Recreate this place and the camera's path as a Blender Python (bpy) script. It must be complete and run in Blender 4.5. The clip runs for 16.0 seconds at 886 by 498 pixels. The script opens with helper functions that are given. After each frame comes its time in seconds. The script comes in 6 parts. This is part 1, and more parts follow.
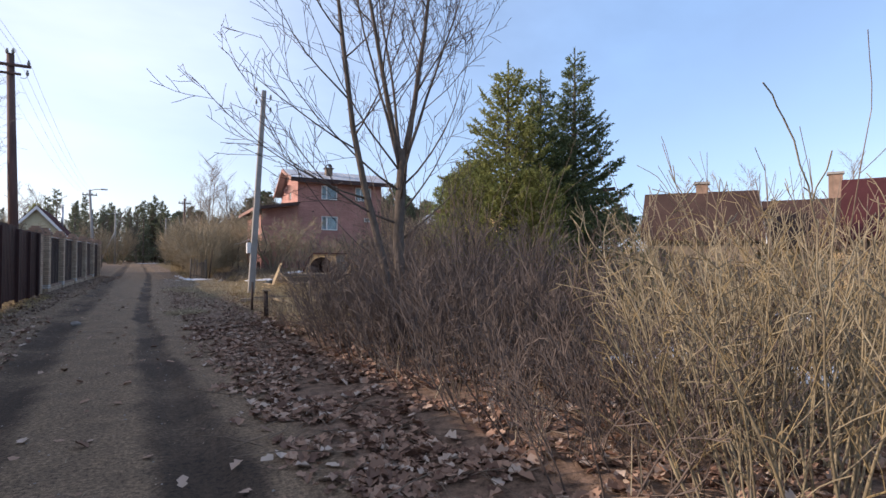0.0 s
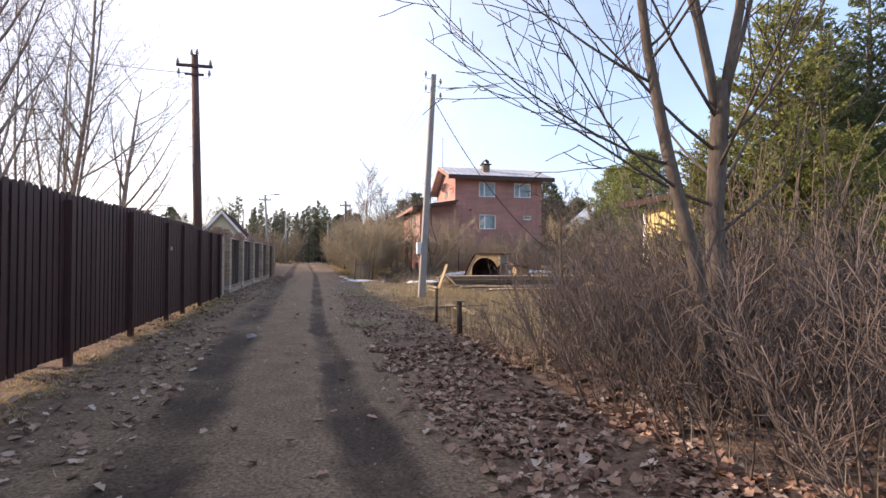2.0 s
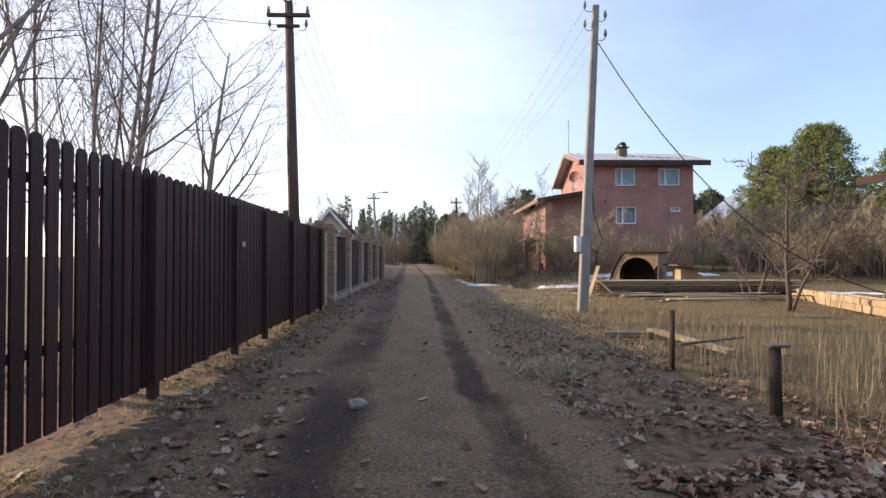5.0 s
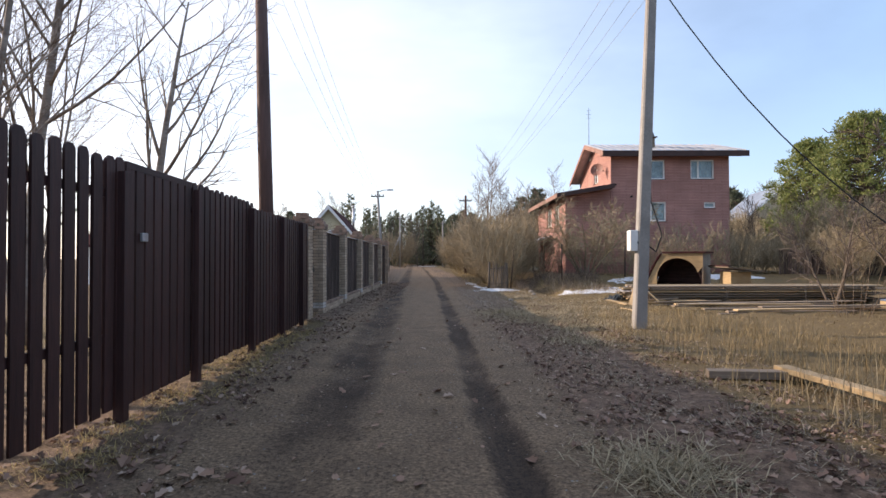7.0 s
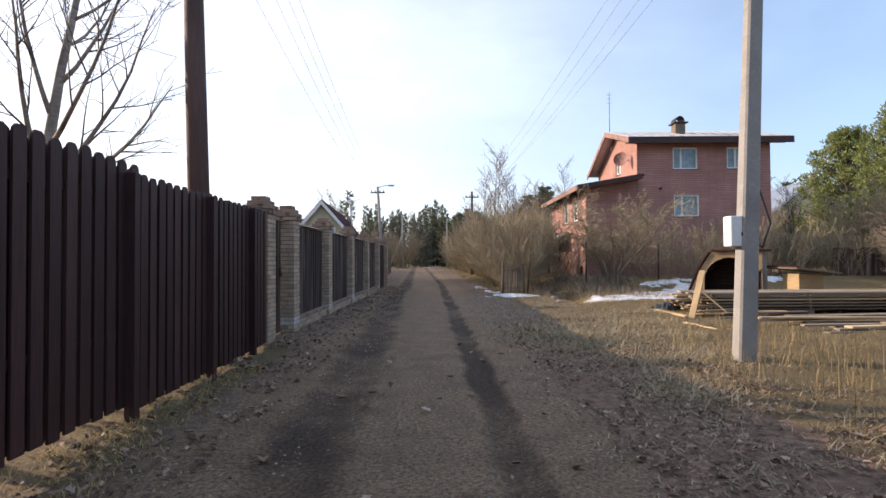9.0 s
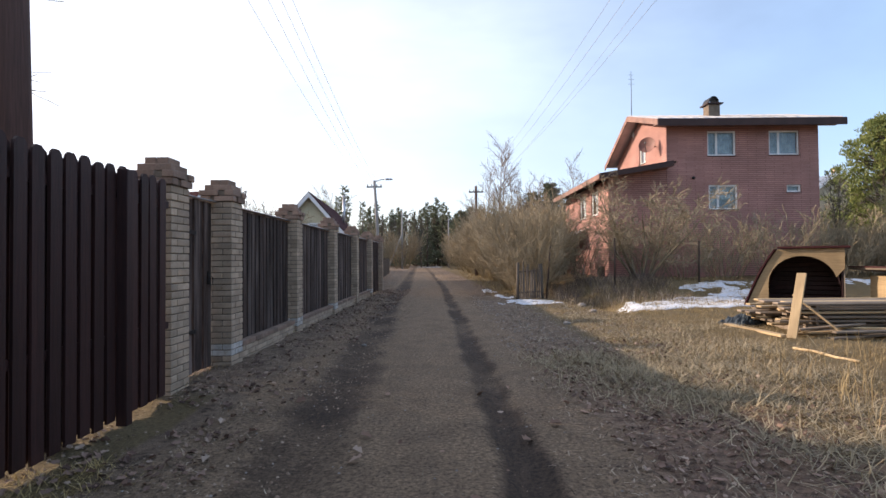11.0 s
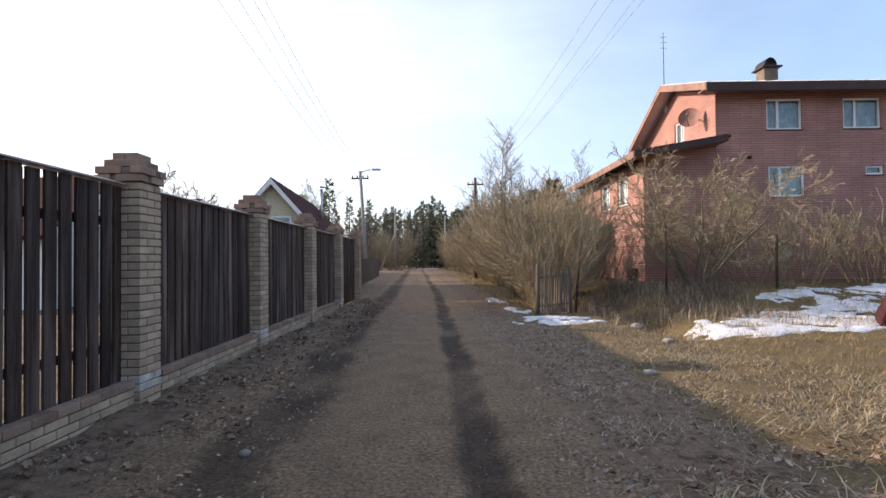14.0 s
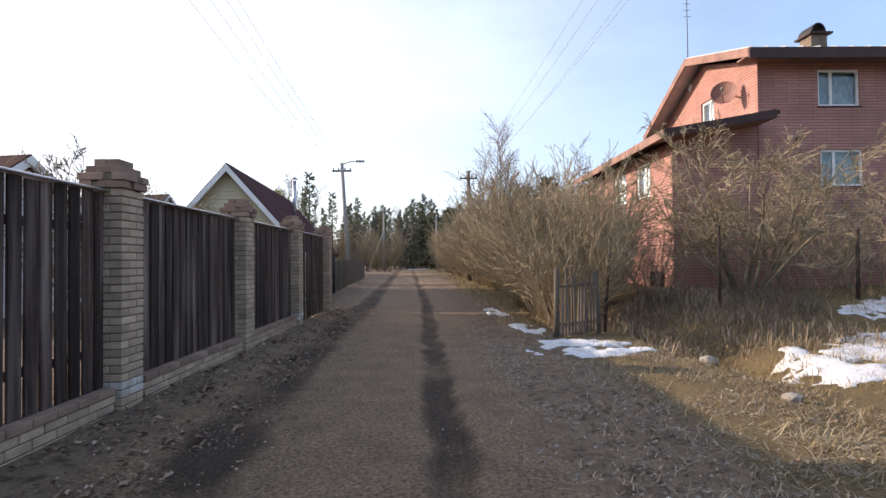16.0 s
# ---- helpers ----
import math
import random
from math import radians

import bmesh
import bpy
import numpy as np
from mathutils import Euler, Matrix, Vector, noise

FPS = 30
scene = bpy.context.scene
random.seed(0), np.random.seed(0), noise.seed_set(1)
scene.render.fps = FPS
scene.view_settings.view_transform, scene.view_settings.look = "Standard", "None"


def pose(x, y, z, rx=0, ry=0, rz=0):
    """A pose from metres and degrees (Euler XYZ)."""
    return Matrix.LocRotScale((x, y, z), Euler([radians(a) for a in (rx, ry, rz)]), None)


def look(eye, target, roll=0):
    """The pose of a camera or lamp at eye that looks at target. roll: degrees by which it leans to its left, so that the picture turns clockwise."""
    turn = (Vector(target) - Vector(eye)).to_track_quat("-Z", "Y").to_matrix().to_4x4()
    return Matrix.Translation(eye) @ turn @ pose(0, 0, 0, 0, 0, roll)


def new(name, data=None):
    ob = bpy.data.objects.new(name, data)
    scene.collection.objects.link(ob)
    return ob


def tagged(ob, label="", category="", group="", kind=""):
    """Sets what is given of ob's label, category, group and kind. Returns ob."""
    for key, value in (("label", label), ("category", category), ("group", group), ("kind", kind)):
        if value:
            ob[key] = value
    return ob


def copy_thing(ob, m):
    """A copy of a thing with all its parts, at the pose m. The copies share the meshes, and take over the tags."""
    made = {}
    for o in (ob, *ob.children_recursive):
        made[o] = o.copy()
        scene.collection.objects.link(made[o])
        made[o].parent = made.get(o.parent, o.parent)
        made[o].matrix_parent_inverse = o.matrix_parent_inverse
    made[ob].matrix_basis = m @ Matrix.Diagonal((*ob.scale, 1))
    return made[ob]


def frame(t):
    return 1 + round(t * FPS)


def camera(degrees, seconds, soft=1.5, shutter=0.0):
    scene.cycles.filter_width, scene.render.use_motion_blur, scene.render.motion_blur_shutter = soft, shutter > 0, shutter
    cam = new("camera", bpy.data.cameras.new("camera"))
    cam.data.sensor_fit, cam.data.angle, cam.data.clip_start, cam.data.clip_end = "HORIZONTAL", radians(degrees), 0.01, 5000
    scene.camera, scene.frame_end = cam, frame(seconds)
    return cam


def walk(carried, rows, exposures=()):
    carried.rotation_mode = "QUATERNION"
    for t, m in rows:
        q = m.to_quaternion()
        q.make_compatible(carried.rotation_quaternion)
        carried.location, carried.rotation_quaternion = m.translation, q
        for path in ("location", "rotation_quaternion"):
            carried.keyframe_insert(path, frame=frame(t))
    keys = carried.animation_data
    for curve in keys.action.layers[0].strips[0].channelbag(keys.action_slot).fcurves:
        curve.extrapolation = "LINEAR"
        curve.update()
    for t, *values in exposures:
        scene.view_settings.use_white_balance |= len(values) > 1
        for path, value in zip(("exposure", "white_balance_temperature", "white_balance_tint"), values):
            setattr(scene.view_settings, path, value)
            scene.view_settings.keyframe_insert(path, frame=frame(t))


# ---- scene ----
cam = camera(79.3, 16.0)
METRES, EYE, TILT, LEAN, TURN = 26.4, 1.44, 0.22, 0.115, -27.4
ROWS = [
    (0.0, 0.0, 0.0, 0.0, 0.45, 0.7, -0.49),
    (0.5, -0.0171, 0.027, 0.001, 5.33, 0.61, -0.36),
    (1.0, -0.0342, 0.0518, 0.002, 8.85, 0.6, -0.41),
    (1.5, -0.0509, 0.0784, 0.002, 11.99, 0.58, -0.31),
    (2.0, -0.0692, 0.1027, 0.0006, 15.52, 0.58, -0.37),
    (2.5, -0.0899, 0.1291, 0.0003, 19.15, 0.54, -0.38),
    (3.0, -0.109, 0.1542, 0.0011, 22.82, 0.55, -0.37),
    (3.5, -0.1269, 0.181, 0.0011, 24.64, 0.57, -0.26),
    (4.0, -0.1437, 0.2064, 0.0004, 25.66, 0.62, -0.24),
    (4.5, -0.1612, 0.2326, -0.0016, 26.17, 0.63, -0.1),
    (7.0, -0.2347, 0.3604, -0.0029, 27.24, 0.82, 0.16),
    (7.5, -0.2507, 0.3881, -0.0029, 27.37, 0.79, 0.2),
    (8.0, -0.2658, 0.4146, -0.0038, 27.43, 0.85, 0.2),
    (8.5, -0.2831, 0.4426, -0.0036, 27.5, 0.82, 0.24),
    (9.0, -0.2967, 0.4713, -0.0037, 27.63, 0.89, 0.35),
    (11.5, -0.3733, 0.6091, -0.0046, 27.72, 0.85, 0.44),
    (12.0, -0.386, 0.6368, -0.0045, 27.34, 0.93, 0.51),
    (12.5, -0.4023, 0.6638, -0.0043, 27.25, 0.86, 0.44),
    (13.0, -0.4158, 0.6928, -0.0064, 27.21, 0.91, 0.51),
    (13.5, -0.4294, 0.7208, -0.0065, 27.35, 0.9, 0.57),
    (14.0, -0.4412, 0.7502, -0.0057, 27.43, 0.97, 0.63),
    (14.5, -0.4538, 0.7779, -0.0052, 27.58, 0.96, 0.61),
    (15.0, -0.4667, 0.8076, -0.0051, 27.43, 0.99, 0.68),
    (15.5, -0.4817, 0.8356, -0.005, 27.36, 0.94, 0.6),
    (16.0, -0.4964, 0.8646, -0.004, 26.55, 0.96, 0.64),
]
walk(cam, [(t, pose(0, 0, EYE, TILT, LEAN, TURN) @ pose(METRES * x, METRES * y, METRES * z, 90 + pitch, roll, yaw)) for t, x, y, z, yaw, pitch, roll in ROWS],
     exposures=[(0.0, 0.70, 6850, 21), (1.0, 0.97, 7300, 24), (2.0, 1.16, 7600, 26), (3.5, 0.9, 7350, 22), (9.0, 0.86, 7350, 20), (16.0, 0.92, 7350, 20)])

# ---- light ----
SUN_AZ, SUN_EL = 71.0, 20.0          # degrees left of the road's direction, degrees above the horizon
to_sun = Vector((-math.sin(radians(SUN_AZ)) * math.cos(radians(SUN_EL)), math.cos(radians(SUN_AZ)) * math.cos(radians(SUN_EL)), math.sin(radians(SUN_EL))))
sun = new("sun", bpy.data.lights.new("sun", "SUN"))
sun.data.energy, sun.data.angle, sun.data.color = 3.5, radians(0.6), (1.0, 0.90, 0.76)
sun.matrix_world = look(to_sun * 60, (0, 0, 0))
world = bpy.data.worlds.new("sky")
scene.world = world
world.use_nodes = True
wn, wl = world.node_tree.nodes, world.node_tree.links
sky = wn.new("ShaderNodeTexSky")
sky.sky_type, sky.sun_disc = "NISHITA", False
sky.sun_elevation, sky.sun_rotation = radians(SUN_EL), radians(-SUN_AZ)
sky.air_density, sky.dust_density, sky.ozone_density = 1.0, 0.6, 2.0
# thin high cloud over the whole sky
wc = wn.new("ShaderNodeTexCoord")
wm = wn.new("ShaderNodeMapping")
wm.inputs["Scale"].default_value = (1.0, 2.2, 3.0)
wt = wn.new("ShaderNodeTexNoise")
wt.inputs["Scale"].default_value, wt.inputs["Detail"].default_value, wt.inputs["Roughness"].default_value = 1.6, 5, 0.55
wr = wn.new("ShaderNodeMapRange")
wr.inputs[1].default_value, wr.inputs[2].default_value, wr.inputs[3].default_value, wr.inputs[4].default_value = 0.35, 0.7, 0.32, 0.62
wx = wn.new("ShaderNodeMixRGB")
# the haze is white towards the sun and thins to blue away from it
wd = wn.new("ShaderNodeVectorMath")
wd.operation = "DOT_PRODUCT"
wd.inputs[1].default_value = to_sun
wl.new(wc.outputs["Generated"], wd.inputs[0])
wf = wn.new("ShaderNodeMapRange")
wf.interpolation_type = "SMOOTHSTEP"
wf.inputs[1].default_value, wf.inputs[2].default_value = -0.35, 0.95
wl.new(wd.outputs["Value"], wf.inputs[0])
wh = wn.new("ShaderNodeMixRGB")
wh.inputs[1].default_value, wh.inputs[2].default_value = (2.1, 3.9, 6.6, 1), (6.6, 7.5, 8.6, 1)
wl.new(wf.outputs[0], wh.inputs[0])
wl.new(wh.outputs[0], wx.inputs[2])
wl.new(wc.outputs["Generated"], wm.inputs[0])
wl.new(wm.outputs[0], wt.inputs[0])
wl.new(wt.outputs[0], wr.inputs[0])
wl.new(wr.outputs[0], wx.inputs[0])
wl.new(sky.outputs[0], wx.inputs[1])
wl.new(wx.outputs[0], wn["Background"].inputs[0])
wn["Background"].inputs[1].default_value = 0.13


# ---- materials ----
def rgb(c):
    return (*c, 1.0)


def mat(name, a, b, fine=30.0, coarse=2.0, rough=0.8, bump=0.3, metal=0.0, stretch=(1, 1, 1), stain=0.25, per_object=0.0, c=None, spec=0.3):
    """Two tones mixed by fine grain, large stains over them, relief from the grain; per_object varies the value from piece to piece."""
    m = bpy.data.materials.new(name)
    m.use_nodes = True
    n, l = m.node_tree.nodes, m.node_tree.links
    p = n["Principled BSDF"]
    co = n.new("ShaderNodeTexCoord")
    mp = n.new("ShaderNodeMapping")
    mp.inputs["Scale"].default_value = stretch
    here = co.outputs["Object"]
    if per_object:
        oi = n.new("ShaderNodeObjectInfo")
        sh = n.new("ShaderNodeVectorMath")
        sh.operation = "MULTIPLY_ADD"
        sh.inputs[0].default_value = (37.0, 91.0, 53.0)
        l.new(oi.outputs["Random"], sh.inputs[1])
        l.new(here, sh.inputs[2])
        here = sh.outputs[0]
    l.new(here, mp.inputs[0])
    f = n.new("ShaderNodeTexNoise")
    f.inputs["Scale"].default_value, f.inputs["Detail"].default_value, f.inputs["Roughness"].default_value = fine, 6, 0.65
    g = n.new("ShaderNodeTexNoise")
    g.inputs["Scale"].default_value, g.inputs["Detail"].default_value = coarse, 3
    l.new(mp.outputs[0], f.inputs[0])
    l.new(mp.outputs[0] if per_object and stretch[2] < 1 else here, g.inputs[0])
    ramp = n.new("ShaderNodeMapRange")
    ramp.inputs[1].default_value, ramp.inputs[2].default_value = 0.3, 0.7
    l.new(f.outputs[0], ramp.inputs[0])
    mix = n.new("ShaderNodeMixRGB")
    mix.inputs[1].default_value, mix.inputs[2].default_value = rgb(a), rgb(b)
    l.new(ramp.outputs[0], mix.inputs[0])
    out = mix.outputs[0]
    if c:
        r2 = n.new("ShaderNodeMapRange")
        r2.inputs[1].default_value, r2.inputs[2].default_value = 0.5, 0.68
        l.new(g.outputs[0], r2.inputs[0])
        m2 = n.new("ShaderNodeMixRGB")
        m2.inputs[2].default_value = rgb(c)
        l.new(r2.outputs[0], m2.inputs[0])
        l.new(out, m2.inputs[1])
        out = m2.outputs[0]
    hsv = n.new("ShaderNodeHueSaturation")
    val = n.new("ShaderNodeMapRange")
    val.inputs[1].default_value, val.inputs[2].default_value = 0.3, 0.7
    val.inputs[3].default_value, val.inputs[4].default_value = 1 - stain, 1 + stain
    l.new(g.outputs[0], val.inputs[0])
    v = val.outputs[0]
    if per_object:
        pr = n.new("ShaderNodeMapRange")
        pr.inputs[3].default_value, pr.inputs[4].default_value = 1 - per_object, 1 + per_object
        l.new(oi.outputs["Random"], pr.inputs[0])
        mu = n.new("ShaderNodeMath")
        mu.operation = "MULTIPLY"
        l.new(v, mu.inputs[0])
        l.new(pr.outputs[0], mu.inputs[1])
        v = mu.outputs[0]
    l.new(v, hsv.inputs["Value"])
    l.new(out, hsv.inputs["Color"])
    l.new(hsv.outputs[0], p.inputs["Base Color"])
    p.inputs["Roughness"].default_value, p.inputs["Metallic"].default_value = rough, metal
    p.inputs["Specular IOR Level"].default_value = spec
    if bump:
        bp = n.new("ShaderNodeBump")
        bp.inputs["Strength"].default_value, bp.inputs["Distance"].default_value = bump, 0.01
        l.new(f.outputs[0], bp.inputs["Height"])
        l.new(bp.outputs[0], p.inputs["Normal"])
    return m


def island_mat(name, a, b, rough=0.8, through_light=0.0, c=None):
    """Small loose pieces in one mesh (leaves, blades, needles): each takes its own tone between a and b."""
    m = bpy.data.materials.new(name)
    m.use_nodes = True
    n, l = m.node_tree.nodes, m.node_tree.links
    p = n["Principled BSDF"]
    ge = n.new("ShaderNodeNewGeometry")
    r = n.new("ShaderNodeValToRGB")
    r.color_ramp.elements[0].color, r.color_ramp.elements[1].color = rgb(a), rgb(b)
    if c:
        e = r.color_ramp.elements.new(0.8)
        e.color = rgb(b)
        r.color_ramp.elements[2].color = rgb(c)
    l.new(ge.outputs["Random Per Island"], r.inputs[0])
    l.new(r.outputs[0], p.inputs["Base Color"])
    p.inputs["Roughness"].default_value = rough
    p.inputs["Specular IOR Level"].default_value = 0.2
    if through_light:
        t = n.new("ShaderNodeBsdfTranslucent")
        l.new(r.outputs[0], t.inputs[0])
        mx = n.new("ShaderNodeMixShader")
        mx.inputs[0].default_value = through_light
        l.new(p.outputs[0], mx.inputs[1])
        l.new(t.outputs[0], mx.inputs[2])
        l.new(mx.outputs[0], n["Material Output"].inputs[0])
    return m


M_PICKET = mat("brown_stain", (0.062, 0.025, 0.022), (0.03, 0.0135, 0.013), 14, 1.2, 0.55, 0.25, stretch=(3, 3, 0.25), per_object=0.28)
M_PLANK = mat("weathered_plank", (0.105, 0.067, 0.053), (0.02, 0.012, 0.01), 24, 2.6, 0.75, 0.6, stretch=(3, 3, 0.2), stain=0.45, per_object=0.4, c=(0.14, 0.105, 0.09))
M_BRICK = mat("buff_brick", (0.48, 0.36, 0.26), (0.38, 0.28, 0.2), 40, 3, 0.85, 0.35, per_object=0.14)
M_BRICK_RED = mat("brown_brick", (0.32, 0.215, 0.16), (0.24, 0.155, 0.115), 40, 3, 0.85, 0.35, per_object=0.2)
M_BRICK_WHITE = mat("bloomed_brick", (0.62, 0.60, 0.57), (0.42, 0.36, 0.30), 12, 4, 0.9, 0.3, per_object=0.12)
M_MORTAR = mat("mortar", (0.22, 0.172, 0.13), (0.14, 0.108, 0.082), 60, 4, 0.95, 0.4)
M_ZINC = mat("galvanised_trim", (0.5, 0.5, 0.52), (0.42, 0.42, 0.44), 20, 3, 0.4, 0.05, metal=0.7)
M_POLE_WOOD = mat("tarred_pole", (0.135, 0.078, 0.066), (0.075, 0.046, 0.04), 18, 0.8, 0.8, 0.5, stretch=(4, 4, 0.12))
M_CONCRETE = mat("grey_concrete", (0.34, 0.32, 0.30), (0.25, 0.235, 0.22), 25, 1.5, 0.9, 0.3, c=(0.2, 0.19, 0.18))
M_STEEL = mat("dark_steel", (0.06, 0.06, 0.065), (0.04, 0.035, 0.03), 30, 3, 0.5, 0.1, metal=0.8)
M_CABLE = mat("black_cable", (0.02, 0.02, 0.022), (0.015, 0.015, 0.016), 20, 3, 0.6, 0)
M_WIRE = mat("aluminium_wire", (0.32, 0.33, 0.36), (0.28, 0.29, 0.32), 20, 3, 0.6, 0)
M_WHITE = mat("white_paint", (0.8, 0.79, 0.77), (0.7, 0.69, 0.67), 30, 3, 0.5, 0.05, stain=0.08)
M_ROOF_RED = mat("burgundy_roof", (0.075, 0.026, 0.027), (0.05, 0.019, 0.021), 25, 1.0, 0.85, 0.1, stain=0.15, spec=0.05)
M_ROOF_GREY = mat("grey_metal_roof", (0.42, 0.43, 0.45), (0.34, 0.34, 0.36), 12, 0.7, 0.38, 0.1, metal=0.35)
M_ROOF_BROWN = mat("brown_roof", (0.07, 0.042, 0.034), (0.042, 0.027, 0.023), 20, 0.6, 0.8, 0.3, spec=0.1)
M_ROOF_BLUE = mat("blue_grey_roof", (0.2, 0.24, 0.30), (0.16, 0.19, 0.24), 12, 0.7, 0.45, 0.1)
M_FASCIA = mat("dark_fascia", (0.06, 0.03, 0.026), (0.045, 0.025, 0.022), 20, 2, 0.6, 0.2, stretch=(0.3, 3, 3))
M_CREAM = mat("cream_siding", (0.56, 0.5, 0.34), (0.5, 0.44, 0.29), 10, 1, 0.6, 0.05, stain=0.1)
M_YELLOW = mat("yellow_paint", (0.52, 0.4, 0.175), (0.43, 0.325, 0.14), 10, 1, 0.7, 0.1, stain=0.15)
M_BEIGE = mat("beige_render", (0.5, 0.43, 0.31), (0.42, 0.36, 0.26), 8, 0.8, 0.8, 0.1)
M_FRESH = mat("fresh_timber", (0.52, 0.38, 0.22), (0.40, 0.28, 0.155), 14, 1.5, 0.7, 0.2, stretch=(0.3, 4, 4), per_object=0.25)
M_GREYWOOD = mat("grey_timber", (0.27, 0.215, 0.16), (0.17, 0.13, 0.10), 16, 1.5, 0.8, 0.3, stretch=(0.3, 4, 4), per_object=0.35)
M_PLY = mat("plywood", (0.38, 0.27, 0.15), (0.25, 0.17, 0.09), 4, 1.2, 0.7, 0.15, stretch=(0.6, 0.6, 9))
M_STAKE = mat("dark_stake", (0.075, 0.05, 0.04), (0.04, 0.028, 0.022), 20, 3, 0.85, 0.4, stretch=(4, 4, 0.3))
M_GREYPICKET = mat("grey_lath", (0.17, 0.135, 0.105), (0.10, 0.08, 0.065), 20, 3, 0.85, 0.4, stretch=(4, 4, 0.3), per_object=0.3)
M_CURTAIN = mat("net_curtain", (0.42, 0.47, 0.5), (0.2, 0.25, 0.28), 9, 3, 0.9, 0.1, stretch=(3, 1, 0.6))
M_DARKROOM = mat("dark_room", (0.02, 0.02, 0.02), (0.015, 0.015, 0.015), 5, 2, 0.9, 0)
M_BARK = mat("grey_bark", (0.145, 0.115, 0.092), (0.07, 0.055, 0.045), 22, 2.5, 0.9, 0.5, stretch=(2, 2, 0.5))
M_BIRCH = mat("birch_bark", (0.42, 0.37, 0.32), (0.2, 0.16, 0.13), 6, 2.0, 0.8, 0.3, stretch=(1, 1, 3), c=(0.10, 0.075, 0.06))
M_TWIG = mat("brown_twig", (0.22, 0.165, 0.12), (0.13, 0.095, 0.07), 12, 1.5, 0.85, 0)
M_TWIG_DARK = mat("dark_twig", (0.14, 0.108, 0.092), (0.072, 0.055, 0.048), 12, 1.5, 0.85, 0)
M_WILLOW = mat("ochre_twig", (0.37, 0.295, 0.19), (0.21, 0.165, 0.108), 9, 1.2, 0.8, 0)
M_STRAW = mat("straw_stem", (0.31, 0.255, 0.16), (0.125, 0.098, 0.066), 9, 1.2, 0.8, 0)
M_OLIVE = mat("olive_stem", (0.27, 0.205, 0.105), (0.17, 0.12, 0.065), 9, 1.2, 0.8, 0)
M_SNOW = mat("old_snow", (0.74, 0.77, 0.82), (0.5, 0.51, 0.53), 22, 3.5, 0.7, 0.8, stain=0.12, c=(0.46, 0.43, 0.39))
M_PLASTIC = mat("dark_tarpaulin", (0.05, 0.065, 0.07), (0.03, 0.035, 0.04), 10, 3, 0.35, 0.4)
M_ROCK = mat("roadside_stone", (0.3, 0.27, 0.24), (0.2, 0.18, 0.16), 20, 3, 0.9, 0.4, per_object=0.3)
M_NEEDLE = island_mat("spruce_needles", (0.07, 0.10, 0.05), (0.18, 0.21, 0.09), 0.6, 0.4)
M_NEEDLE_Y = island_mat("yellow_green_needles", (0.13, 0.15, 0.045), (0.33, 0.33, 0.11), 0.6, 0.4)
# Far needles: distance haze is put into the colour, lifted and greyed.
M_NEEDLE_FAR = island_mat("hazed_far_needles", (0.085, 0.10, 0.066), (0.165, 0.175, 0.11), 0.7, 0.15)
M_PINE = island_mat("pine_needles", (0.10, 0.135, 0.042), (0.26, 0.28, 0.10), 0.6, 0.3)
M_LEAF = island_mat("dead_leaves", (0.12, 0.065, 0.047), (0.38, 0.24, 0.17), 0.75, 0.1, c=(0.5, 0.41, 0.34))
M_GRASS = island_mat("dry_grass", (0.15, 0.105, 0.055), (0.45, 0.345, 0.19), 0.75, 0.25)
M_GRASS_GOLD = island_mat("golden_grass", (0.33, 0.23, 0.095), (0.6, 0.46, 0.22), 0.75, 0.3)
M_STRAW_PALE = island_mat("pale_flattened_straw", (0.20, 0.155, 0.095), (0.52, 0.43, 0.285), 0.75, 0.2)
M_DEBRIS = island_mat("trodden_debris", (0.05, 0.033, 0.025), (0.42, 0.315, 0.225), 0.85, 0.0, c=(0.55, 0.45, 0.33))
M_LEAF_DARK = island_mat("rotted_leaves", (0.08, 0.047, 0.037), (0.29, 0.185, 0.14), 0.75, 0.05, c=(0.46, 0.35, 0.27))
M_GRASS_GREY = island_mat("grey_straw", (0.19, 0.15, 0.105), (0.42, 0.36, 0.26), 0.75, 0.2)

m = bpy.data.materials.new("window_glass")
m.use_nodes = True
p = m.node_tree.nodes["Principled BSDF"]
p.inputs["Base Color"].default_value = (0.85, 0.95, 0.95, 1)
p.inputs["Roughness"].default_value, p.inputs["Transmission Weight"].default_value, p.inputs["IOR"].default_value = 0.02, 1.0, 1.45
M_GLASS = m


